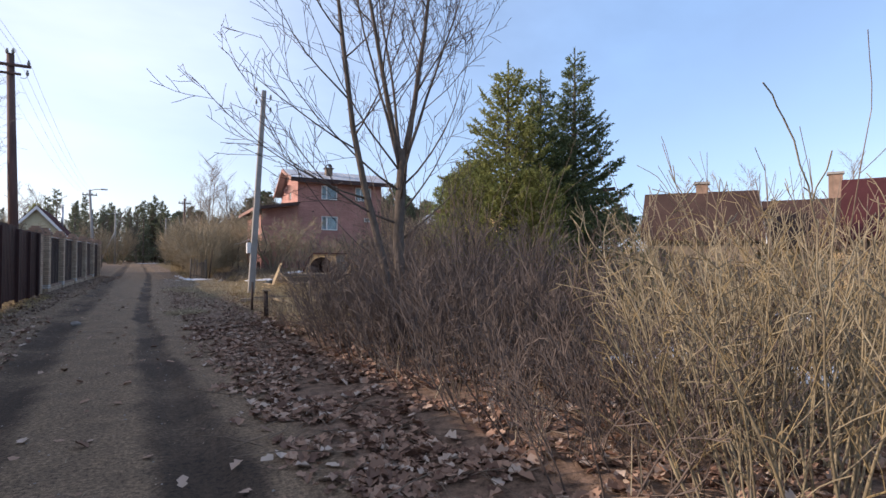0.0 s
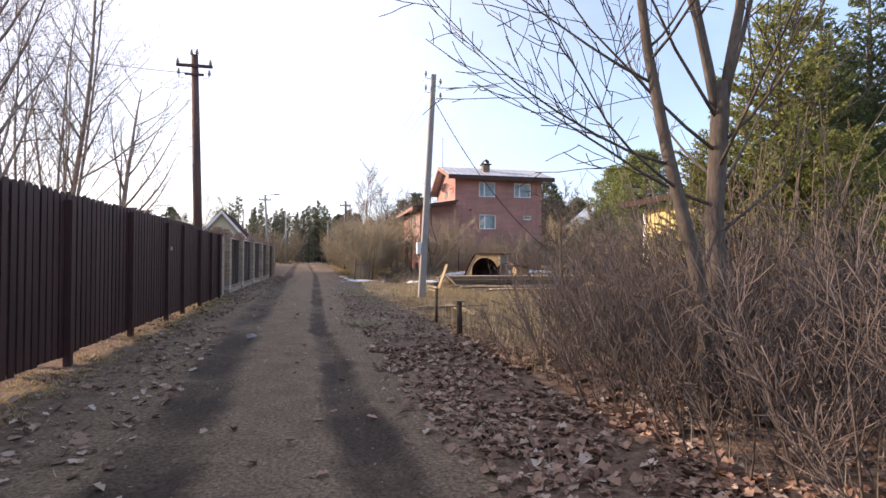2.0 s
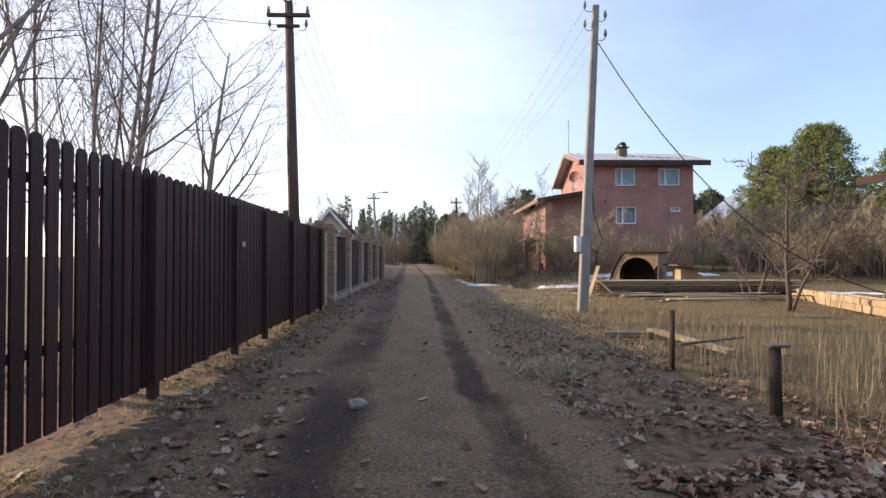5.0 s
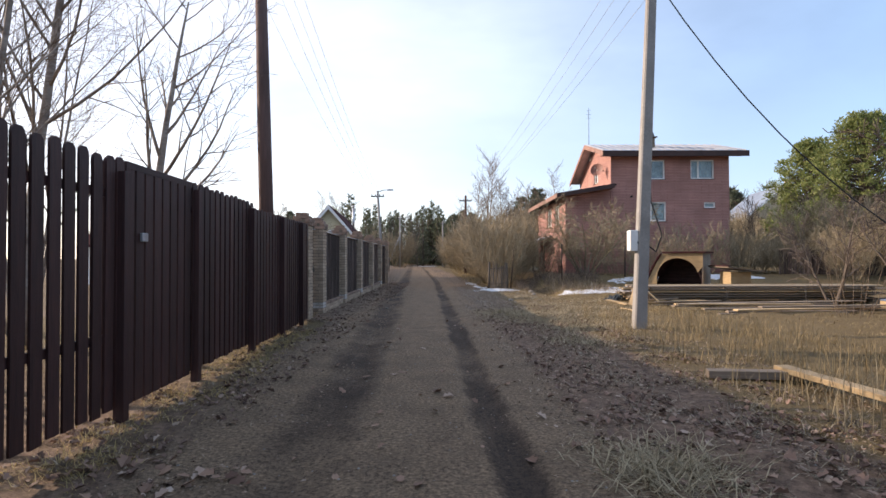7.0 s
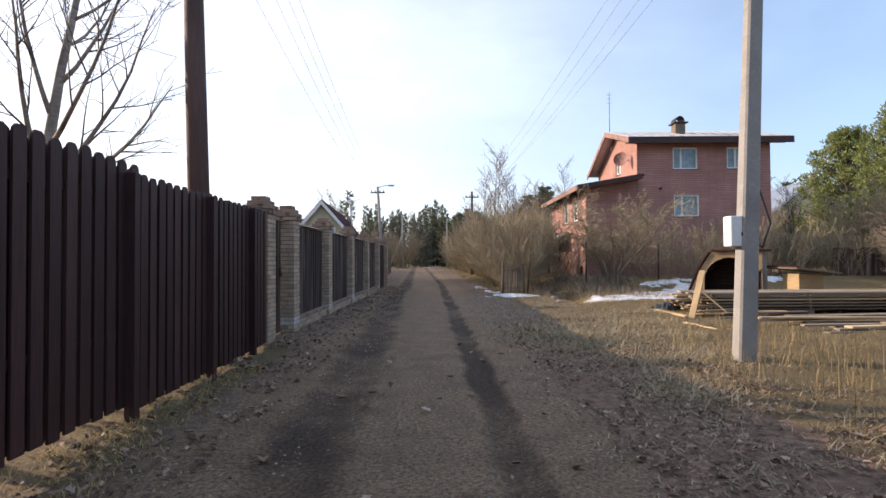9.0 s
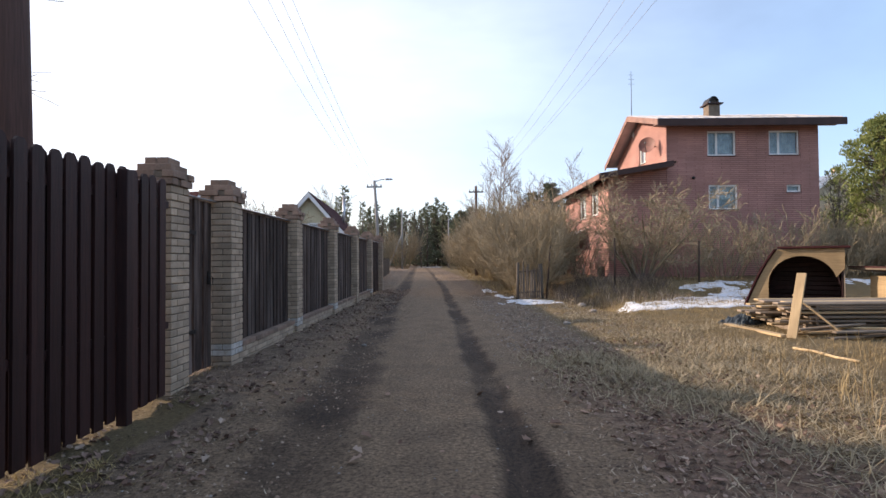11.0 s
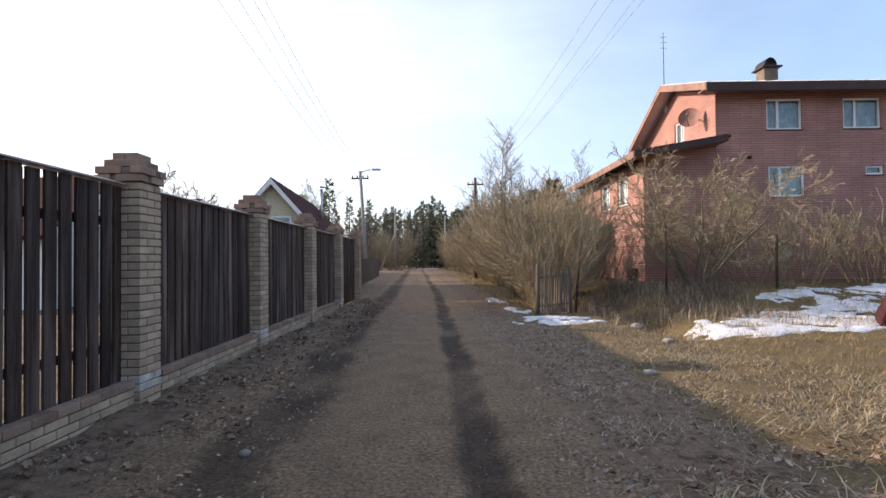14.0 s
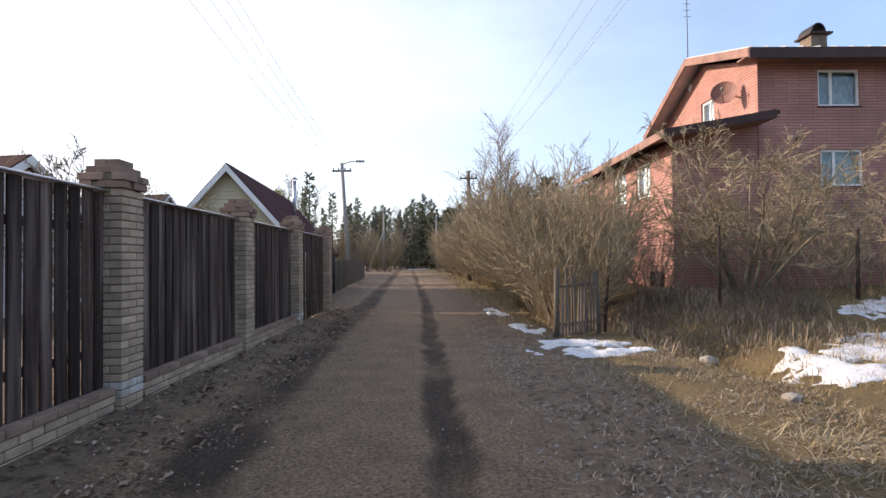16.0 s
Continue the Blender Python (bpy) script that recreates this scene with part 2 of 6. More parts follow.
def brick_wall_mat(name, a, b, joint, w=0.25, h=0.075):
    """Small bricks on a wall too far off to pick them apart, laid in object space on walls facing x or y."""
    m = bpy.data.materials.new(name)
    m.use_nodes = True
    n, l = m.node_tree.nodes, m.node_tree.links
    p = n["Principled BSDF"]
    co = n.new("ShaderNodeTexCoord")
    sp = n.new("ShaderNodeSeparateXYZ")
    l.new(co.outputs["Object"], sp.inputs[0])
    ad = n.new("ShaderNodeMath")
    l.new(sp.outputs[0], ad.inputs[0])
    l.new(sp.outputs[1], ad.inputs[1])
    cb = n.new("ShaderNodeCombineXYZ")
    l.new(ad.outputs[0], cb.inputs[0])
    l.new(sp.outputs[2], cb.inputs[1])
    br = n.new("ShaderNodeTexBrick")
    br.inputs["Color1"].default_value, br.inputs["Color2"].default_value, br.inputs["Mortar"].default_value = rgb(a), rgb(b), rgb(joint)
    br.inputs["Scale"].default_value, br.inputs["Mortar Size"].default_value = 1.0, 0.009
    br.inputs["Brick Width"].default_value, br.inputs["Row Height"].default_value = w, h
    l.new(cb.outputs[0], br.inputs[0])
    g = n.new("ShaderNodeTexNoise")
    g.inputs["Scale"].default_value, g.inputs["Detail"].default_value = 0.8, 5
    l.new(co.outputs["Object"], g.inputs[0])
    v = n.new("ShaderNodeMapRange")
    v.inputs[1].default_value, v.inputs[2].default_value, v.inputs[3].default_value, v.inputs[4].default_value = 0.3, 0.7, 0.8, 1.2
    l.new(g.outputs[0], v.inputs[0])
    hs = n.new("ShaderNodeHueSaturation")
    l.new(v.outputs[0], hs.inputs["Value"])
    l.new(br.outputs[0], hs.inputs["Color"])
    l.new(hs.outputs[0], p.inputs["Base Color"])
    p.inputs["Roughness"].default_value = 0.8
    bp = n.new("ShaderNodeBump")
    bp.invert = True
    bp.inputs["Strength"].default_value, bp.inputs["Distance"].default_value = 0.7, 0.012
    l.new(br.outputs["Fac"], bp.inputs["Height"])
    l.new(bp.outputs[0], p.inputs["Normal"])
    return m


M_HOUSE = brick_wall_mat("red_house_brick", (0.43, 0.218, 0.18), (0.37, 0.182, 0.15), (0.18, 0.078, 0.066), 0.8, 0.092)


# ---- mesh helpers ----
def link(name, me, material, parent=None, label=""):
    me.materials.append(material)
    ob = new(name, me)
    if parent:
        ob.parent = parent
    if label:
        ob["label"] = label
    return ob


def part(name, bm, material, parent=None, label=""):
    me = bpy.data.meshes.new(name)
    bm.to_mesh(me)
    bm.free()
    return link(name, me, material, parent, label)


def thing(name, at=(0, 0, 0), rz=0.0):
    ob = new(name)
    ob.empty_display_size = 0.1
    ob.matrix_world = pose(*at, 0, 0, rz)
    return ob


def box(bm, x0, y0, z0, x1, y1, z1, bevel=0.0):
    made = bmesh.ops.create_cube(bm, size=1.0)["verts"]
    for v in made:
        v.co = Vector((x0 + (v.co.x + 0.5) * (x1 - x0), y0 + (v.co.y + 0.5) * (y1 - y0), z0 + (v.co.z + 0.5) * (z1 - z0)))
    if bevel:
        edges = {e for v in made for e in v.link_edges}
        bmesh.ops.bevel(bm, geom=list(edges), offset=bevel, segments=1, affect="EDGES")
    return bm


def slab(*a, bevel=0.0):
    return box(bmesh.new(), *a, bevel=bevel)


def prism(profile, depth, axis="y"):
    """A flat outline of (u, z) pairs pushed along y (u is x) or x (u is y)."""
    bm = bmesh.new()
    d0, d1 = depth
    put = (lambda u, z, d: (u, d, z)) if axis == "y" else (lambda u, z, d: (d, u, z))
    near = [bm.verts.new(put(u, z, d0)) for u, z in profile]
    far = [bm.verts.new(put(u, z, d1)) for u, z in profile]
    bm.faces.new(near)
    bm.faces.new(far[::-1])
    for i in range(len(profile)):
        j = (i + 1) % len(profile)
        bm.faces.new((near[j], near[i], far[i], far[j]))
    bmesh.ops.recalc_face_normals(bm, faces=bm.faces)
    return bm


class Soup:
    """Vertices and faces gathered in lists, for what has thousands of them."""

    def __init__(self):
        self.v, self.f = [], []

    def tube(self, pts, radii, sides=4):
        base = len(self.v)
        n = len(pts)
        for i, q in enumerate(pts):
            d = (pts[min(i + 1, n - 1)] - pts[max(i - 1, 0)])
            d = d.normalized() if d.length > 1e-9 else Vector((0, 0, 1))
            u = d.cross(Vector((0, 1, 0)) if abs(d.y) < 0.9 else Vector((1, 0, 0))).normalized()
            w = d.cross(u)
            for k in range(sides):
                a = 2 * math.pi * k / sides
                self.v.append(q + (u * math.cos(a) + w * math.sin(a)) * radii[i])
        for i in range(n - 1):
            for k in range(sides):
                k2 = (k + 1) % sides
                self.f.append((base + i * sides + k, base + i * sides + k2, base + (i + 1) * sides + k2, base + (i + 1) * sides + k))
        self.f.append(tuple(base + (n - 1) * sides + k for k in range(sides)))
        self.f.append(tuple(base + k for k in reversed(range(sides))))

    def poly(self, *pts):
        base = len(self.v)
        self.v.extend(pts)
        self.f.append(tuple(range(base, base + len(pts))))

    def mesh(self, name, smooth=False):
        me = bpy.data.meshes.new(name)
        me.from_pydata([tuple(q) for q in self.v], [], self.f)
        if smooth:
            me.shade_smooth()
        me.update()
        return me


def tube_part(name, pts, radii, material, parent=None, label="", sides=8, smooth=True):
    s = Soup()
    pts = [Vector(q) for q in pts]
    s.tube(pts, radii if hasattr(radii, "__len__") else [radii] * len(pts), sides)
    return link(name, s.mesh(name, smooth), material, parent, label)


def lerp_table(t, table):
    if t <= table[0][0]:
        return table[0][1]
    for (a, u), (b, w) in zip(table, table[1:]):
        if t <= b:
            return u + (w - u) * (t - a) / (b - a)
    return table[-1][1]


def smooth01(a, b, x):
    x = min(1.0, max(0.0, (x - a) / (b - a)))
    return x * x * (3 - 2 * x)


# ---- ground ----
RIGHT_RUT = [(-400, 1.0), (-5, 0.8), (3.5, 0.26), (8.3, -0.13), (16.4, -0.70), (23.6, -0.86), (30, -1.02), (45, -1.45), (120, -5.2), (900, -60)]


LEFT_GAP = [(0, 1.5), (18, 1.5), (24, 1.62), (30, 1.8), (35, 2.0), (60, 2.0)]


def rut_r(y):
    return lerp_table(y, RIGHT_RUT)


def rut_l(y):
    return rut_r(y) - lerp_table(y, LEFT_GAP)


def n2(x, y, s, o=0.0):
    return noise.noise(Vector((x * s + o, y * s - o, o)))


def ground_z(x, y):
    r = rut_r(y)
    z = 0.0
    z -= 0.05 * math.exp(-((x - r) / 0.16) ** 4) + 0.045 * math.exp(-((x - rut_l(y)) / 0.24) ** 2)
    off = smooth01(0.9, 1.8, x - r) + smooth01(2.2, 2.9, r - x)
    z += off * (0.03 + 0.035 * n2(x, y, 1.3) + 0.025 * n2(x, y, 4.0, 7)) + 0.012 * n2(x, y, 3.0, 3)
    z += 0.10 * smooth01(-4.2, -7, x) * 1.0
    house = smooth01(34.5, 38.5, y) * smooth01(2.6, 4.6, x)
    z += 0.5 * house
    z -= 0.42 * math.exp(-((x - 3.3) / 0.55) ** 2 - ((y - 34.6) / 1.9) ** 2)
    z += 0.10 * smooth01(3.5, 9, x) * n2(x, y, 0.35, 5)
    far = max(0.0, math.hypot(x, y - 40) - 90)
    z += min(8.0, far * 0.02) * (1 if x > 8 else 0.25) * smooth01(0, 60, abs(x + 5))
    return z


def spread(lo, hi, step, reach, grow):
    """Even steps between lo and hi, ever longer ones out to reach on both sides."""
    a = list(np.arange(lo, hi, step))
    s, q = step, hi
    while q < reach:
        a.append(q)
        s *= grow
        q += s
    a.append(reach)
    s, q, left = step, lo, []
    while q > -reach:
        s *= grow
        q -= s
        left.append(q)
    return left[::-1] + a


xs, ys = sorted(spread(-4.6, 5.0, 0.1, 900, 1.13) + list(np.arange(-3.15, 1.6, 0.1))), spread(1.0, 38.0, 0.13, 900, 1.09)
verts, masks = [], {"road": [], "rut": [], "litter": [], "grass": []}
for y in ys:
    r = rut_r(y)
    for x in xs:
        verts.append((x, y, ground_z(x, y)))
        wob = 0.07 * n2(x, y, 0.5, 11) + 0.05 * n2(x, y, 2.5, 3)
        d = x - r + wob
        masks["road"].append(smooth01(-3.0, -2.1, d) * (1 - smooth01(0.35, 1.4, d)))
        wr = 0.14 + 0.10 * smooth01(13, 3, y)
        dr = 1 - smooth01(wr - 0.05, wr + 0.13 + 0.14 * smooth01(13, 3, y), abs(d + 0.06 * n2(x, y, 1.4, 8)))
        dl = math.exp(-((d + r - rut_l(y)) / 0.37) ** 4) * (1.05 + 0.4 * n2(x, y, 0.9, 6))
        masks["rut"].append(min(1.0, dr + 0.9 * dl) * (0.75 + 0.5 * n2(x, y, 0.7, 2)))
        masks["litter"].append(smooth01(0.4, 1.0, d) * smooth01(30, 22, y) * (1 - smooth01(1.9 + 2.2 * smooth01(13, 8, y), 2.9 + 2.5 * smooth01(13, 8, y), d)) + 0.6 * smooth01(-2.0, -2.5, d) * smooth01(24, 15, y))
        masks["grass"].append(max(smooth01(1.6, 2.5, d) * smooth01(7.5, 12, y), smooth01(-2.65, -2.9, d) * smooth01(25, 22, y), 0.5 * smooth01(8, 12, abs(x))))
nx = len(xs)
faces = [(j * nx + i, j * nx + i + 1, (j + 1) * nx + i + 1, (j + 1) * nx + i) for j in range(len(ys) - 1) for i in range(nx - 1)]
me = bpy.data.meshes.new("ground")
me.from_pydata(verts, [], faces)
for key, values in masks.items():
    me.attributes.new(key, "FLOAT", "POINT").data.foreach_set("value", np.array(values, dtype=np.float32))
me.shade_smooth()

m = bpy.data.materials.new("earth_road_and_verge")
m.use_nodes = True
n, l = m.node_tree.nodes, m.node_tree.links
co = n.new("ShaderNodeTexCoord")


def noise_node(scale, detail=6, rough=0.6):
    t = n.new("ShaderNodeTexNoise")
    t.inputs["Scale"].default_value, t.inputs["Detail"].default_value, t.inputs["Roughness"].default_value = scale, detail, rough
    l.new(co.outputs["Object"], t.inputs[0])
    return t.outputs[0]


def ramp_node(src, a, b, lo=0.35, hi=0.65):
    r = n.new("ShaderNodeValToRGB")
    r.color_ramp.elements[0].position, r.color_ramp.elements[1].position = lo, hi
    r.color_ramp.elements[0].color, r.color_ramp.elements[1].color = rgb(a), rgb(b)
    l.new(src, r.inputs[0])
    return r.outputs[0]


def mask_node(key, jitter, lo=0.35, hi=0.65, amount=0.5):
    a = n.new("ShaderNodeAttribute")
    a.attribute_name = key
    ad = n.new("ShaderNodeMath")
    ad.operation = "MULTIPLY_ADD"
    l.new(jitter, ad.inputs[0])
    ad.inputs[1].default_value = amount
    l.new(a.outputs["Fac"], ad.inputs[2])
    mr = n.new("ShaderNodeMapRange")
    mr.inputs[1].default_value, mr.inputs[2].default_value = lo + amount / 2, hi + amount / 2
    l.new(ad.outputs[0], mr.inputs[0])
    return mr.outputs[0]


def mix_node(fac, a, b):
    x = n.new("ShaderNodeMixRGB")
    l.new(fac, x.inputs[0])
    l.new(a, x.inputs[1])
    l.new(b, x.inputs[2])
    return x.outputs[0]


fine, mid, big, grit, patchy = noise_node(34, 9, 0.72), noise_node(6, 6), noise_node(1.1, 4), noise_node(140, 5, 0.75), noise_node(2.3, 8, 0.65)
lumps = noise_node(9, 12, 0.82)
soil = mix_node(ramp_node(mid, (0.0, 0.0, 0.0), (1.0, 1.0, 1.0), 0.4, 0.6), ramp_node(lumps, (0.058, 0.04, 0.029), (0.24, 0.166, 0.116), 0.42, 0.58), ramp_node(grit, (0.095, 0.066, 0.047), (0.40, 0.282, 0.195), 0.42, 0.6))
streak_map = n.new("ShaderNodeMapping")
streak_map.inputs["Scale"].default_value = (9.0, 0.8, 1.0)
l.new(co.outputs["Object"], streak_map.inputs[0])
streak = n.new("ShaderNodeTexNoise")
streak.inputs["Scale"].default_value, streak.inputs["Detail"].default_value, streak.inputs["Roughness"].default_value = 1.6, 7, 0.7
l.new(streak_map.outputs[0], streak.inputs[0])
crumb = noise_node(30, 10, 0.8)
road = ramp_node(crumb, (0.112, 0.077, 0.051), (0.415, 0.288, 0.186), 0.41, 0.60)
road = mix_node(ramp_node(patchy, (0.1, 0.1, 0.1), (0.75, 0.75, 0.75), 0.42, 0.62), road, ramp_node(crumb, (0.078, 0.054, 0.037), (0.27, 0.188, 0.125), 0.42, 0.59))
road = mix_node(ramp_node(streak.outputs[0], (0.0, 0.0, 0.0), (0.6, 0.6, 0.6), 0.5, 0.66), road, ramp_node(fine, (0.099, 0.067, 0.045), (0.273, 0.185, 0.122), 0.4, 0.6))
rut = mix_node(ramp_node(streak.outputs[0], (0.0, 0.0, 0.0), (0.6, 0.6, 0.6), 0.5, 0.66), ramp_node(crumb, (0.033, 0.024, 0.018), (0.104, 0.071, 0.051), 0.4, 0.61), ramp_node(fine, (0.060, 0.042, 0.030), (0.149, 0.102, 0.071)))
litter = ramp_node(lumps, (0.068, 0.043, 0.031), (0.326, 0.213, 0.150), 0.38, 0.62)
grass = mix_node(big, ramp_node(fine, (0.098, 0.068, 0.034), (0.270, 0.195, 0.094)), ramp_node(fine, (0.075, 0.057, 0.034), (0.203, 0.150, 0.083)))
c = mix_node(mask_node("grass", mid), soil, grass)
c = mix_node(mask_node("litter", mid), c, litter)
c = mix_node(mask_node("road", mid), c, road)
c = mix_node(mask_node("rut", patchy, 0.15, 0.8, 0.7), c, rut)
p = n["Principled BSDF"]
l.new(c, p.inputs["Base Color"])
p.inputs["Roughness"].default_value = 0.9
p.inputs["Specular IOR Level"].default_value = 0.2
ad = n.new("ShaderNodeMath")
sc = n.new("ShaderNodeMath")
sc.operation = "MULTIPLY_ADD"
l.new(mid, sc.inputs[0])
sc.inputs[1].default_value = 0.22
l.new(fine, sc.inputs[2])
l.new(sc.outputs[0], ad.inputs[0])
l.new(grit, ad.inputs[1])
bp = n.new("ShaderNodeBump")
bp.inputs["Strength"].default_value, bp.inputs["Distance"].default_value = 0.7, 0.03
l.new(ad.outputs[0], bp.inputs["Height"])
l.new(bp.outputs[0], p.inputs["Normal"])
tagged(link("ground", me, m), "rutted earth road with leaf litter and dry grass verges", "ground", kind="structure")


# ---- fences on the near side of the road ----
def fence_x(y):
    return -3.77 - 0.031 * (y - 11)


def picket_mesh(name, w, z0, z1, t, crown):
    """A board with a rounded (crown) or square top, its long edges eased."""
    prof = [(-w / 2, z0), (w / 2, z0), (w / 2, z1 - crown)]
    prof += [(w / 2 * math.cos(a), z1 - crown + crown * math.sin(a)) for a in (0.5, 1.1, math.pi - 1.1, math.pi - 0.5)] if crown else [(w / 2, z1), (-w / 2, z1)]
    prof += [(-w / 2, z1 - crown)] if crown else []
    if not crown:
        prof = [(-w / 2, z0), (w / 2, z0), (w / 2, z1), (-w / 2, z1)]
    bm = prism(prof, (-t / 2, t / 2), "x")
    me = bpy.data.meshes.new(name)
    bm.to_mesh(me)
    bm.free()
    return me


def along(ob, y, dx=0.0, dz=0.0, tilt=0.0, turn=0.0):
    ob.matrix_world = pose(fence_x(y) + dx, y, dz, tilt, 0, 1.78 + turn)
    return ob


rnd = random.Random(4)
picket_fence = tagged(thing("picket_fence"), "tall dark brown wooden picket fence with rounded tops", "fence")
PICKET = picket_mesh("picket", 0.118, 0.16, 2.29, 0.02, 0.06)
PICKET.materials.append(M_PICKET)
BACKING = picket_mesh("back_picket", 0.115, 0.16, 2.27, 0.018, 0.05)
BACKING.materials.append(M_PICKET)
y = -6.0
while y < 23.35:
    if not 15.95 < y < 17.3:
        ob = along(new("picket", PICKET), y, 0.03, rnd.uniform(-0.015, 0.015) - (0.08 if y > 19.4 else 0), rnd.uniform(-0.35, 0.35), rnd.uniform(-1.5, 1.5))
        ob.parent = picket_fence
        ob = along(new("back_picket", BACKING), y + 0.083, -0.03, rnd.uniform(-0.02, 0.02) - (0.08 if y > 19.4 else 0))
        ob.scale = (1, 1.3 if y > 17.3 else 1, 1)
        ob.parent = picket_fence
    y += 0.166 * rnd.uniform(0.97, 1.03)
for a, b in ((-6.1, 15.95), (17.35, 23.38)):
    for z in (0.76, 1.97):
        bm = slab(-0.012, -(b - a) / 2, z - 0.035, 0.018, (b - a) / 2, z + 0.035)
        ob = part("rail", bm, M_PICKET, picket_fence)
        along(ob, (a + b) / 2, 0.0)
bm = slab(-0.045, -0.045, -0.15, 0.045, 0.045, 2.2, bevel=0.004)
post = part("post", bm, M_PICKET, picket_fence)
along(post, -6.05, -0.03)
for y in (-3.6, -1.2, 1.25, 3.7, 6.15, 8.6, 11.05, 13.5, 15.9, 17.4, 19.3, 21.0, 22.5):
    ob = along(new("post", post.data), y, 0.055 if y in (15.9, 17.4) else 0.075 if y > 11 else 0.07, rnd.uniform(-0.03, 0.03))
    ob.parent = picket_fence

wicket = tagged(thing("garden_gate"), "dark brown boarded garden gate with flat capped top", "gate")
for i in range(8):
    ob = along(new("board", picket_mesh("board", 0.13, 0.14, 2.22, 0.022, 0) if i == 0 else bpy.data.meshes["board"]), 16.05 + i * 0.165, 0.03)
    if i == 0:
        ob.data.materials.append(M_PICKET)
    ob.parent = wicket
# Boards added behind the post gaps to keep sun streaks off the road.
for y in (15.93, 17.36):
    ob = along(new("stop_board", bpy.data.meshes["board"]), y, -0.03)
    ob.parent = wicket
for i in range(8):
    ob = along(new("back_board", bpy.data.meshes["board"]), 16.05 + i * 0.165 + 0.1, -0.05)
    ob.scale = (1, 0.45, 0.98)
    ob.parent = wicket
for z, h in ((0.76, 0.035), (1.97, 0.035), (2.25, 0.03)):
    along(part("gate_rail" if z < 2.2 else "cap_rail", slab(-0.035, -0.66, z - h, 0.005 + (0.04 if z > 2.2 else 0), 0.66, z + h), M_PICKET, wicket), 16.64, 0.0)
along(part("latch", slab(0, -0.05, -0.04, 0.03, 0.05, 0.04, bevel=0.006), M_ZINC, wicket, "bright steel latch plate"), 16.25, 0.045, 1.62)

# brick piers and boarded panels
FRONT = -4.15
PIERS = (23.42, 25.0, 28.1, 31.5, 34.9, 38.2, 41.6)
COURSE = 0.078
SIDE = 0.38


def brick_mesh(name, a, b, c, material):
    bm = slab(-a / 2, -b / 2, 0, a / 2, b / 2, c, bevel=0.005)
    me = bpy.data.meshes.new(name)
    bm.to_mesh(me)
    bm.free()
    me.materials.append(material)
    return me


BRICK = brick_mesh("brick", 0.12, 0.25, 0.067, M_BRICK)
BRICK_W = brick_mesh("brick", 0.12, 0.25, 0.067, M_BRICK_WHITE)
CAP = brick_mesh("cap_brick", 0.12, 0.25, 0.07, M_BRICK_RED)


def course(parent, me, name, cx, cy, z, half, flip, rnd, ease=0.0):
    """Four bricks chasing each other round the pier."""
    e = half - 0.06
    o = half - 0.125
    places = ((-e, o, 0), (o, e, 90), (e, -o, 0), (-o, -e, 90)) if flip else ((e, o, 0), (o, -e, 90), (-e, -o, 0), (-o, e, 90))
    for dx, dy, rz in places:
        ob = new(name, me)
        ob.matrix_world = pose(cx + dx + rnd.uniform(-1, 1) * 0.003, cy + dy + rnd.uniform(-1, 1) * 0.003, z, 0, 0, rz + rnd.uniform(-0.8, 0.8))
        ob.parent = parent


for k, y0 in enumerate(PIERS):
    pier = tagged(thing("brick_pier"), "square buff brick fence pier with stepped brown brick cap", "pier", "piers of the boarded fence")
    cx, cy = FRONT - SIDE / 2 + (0.02 if k == 0 else 0), y0 + SIDE / 2
    part("core", slab(cx - SIDE / 2 + 0.012, cy - SIDE / 2 + 0.012, -0.2, cx + SIDE / 2 - 0.012, cy + SIDE / 2 - 0.012, 2.2), M_MORTAR, pier)
    for i in range(28):
        white = i in (2, 3) and k in (1, 2, 3, 5)
        course(pier, BRICK_W if white else BRICK, "brick", cx, cy, i * COURSE + 0.004, SIDE / 2, i % 2, rnd)
    z = 28 * COURSE + 0.004
    for i, h in enumerate((0.215, 0.228, 0.175, 0.125)):
        if h > 0.13:
            course(pier, CAP, "cap_brick", cx, cy, z, h, i % 2, rnd)
            part("cap_fill", slab(cx - h + 0.02, cy - h + 0.02, z, cx + h - 0.02, cy + h - 0.02, z + 0.062), M_MORTAR, pier)
        else:
            for s in (-1, 1):
                ob = new("cap_brick", CAP)
                ob.matrix_world = pose(cx + s * 0.063, cy, z, 0, 0, rnd.uniform(-1, 1))
                ob.parent = pier
        z += 0.074

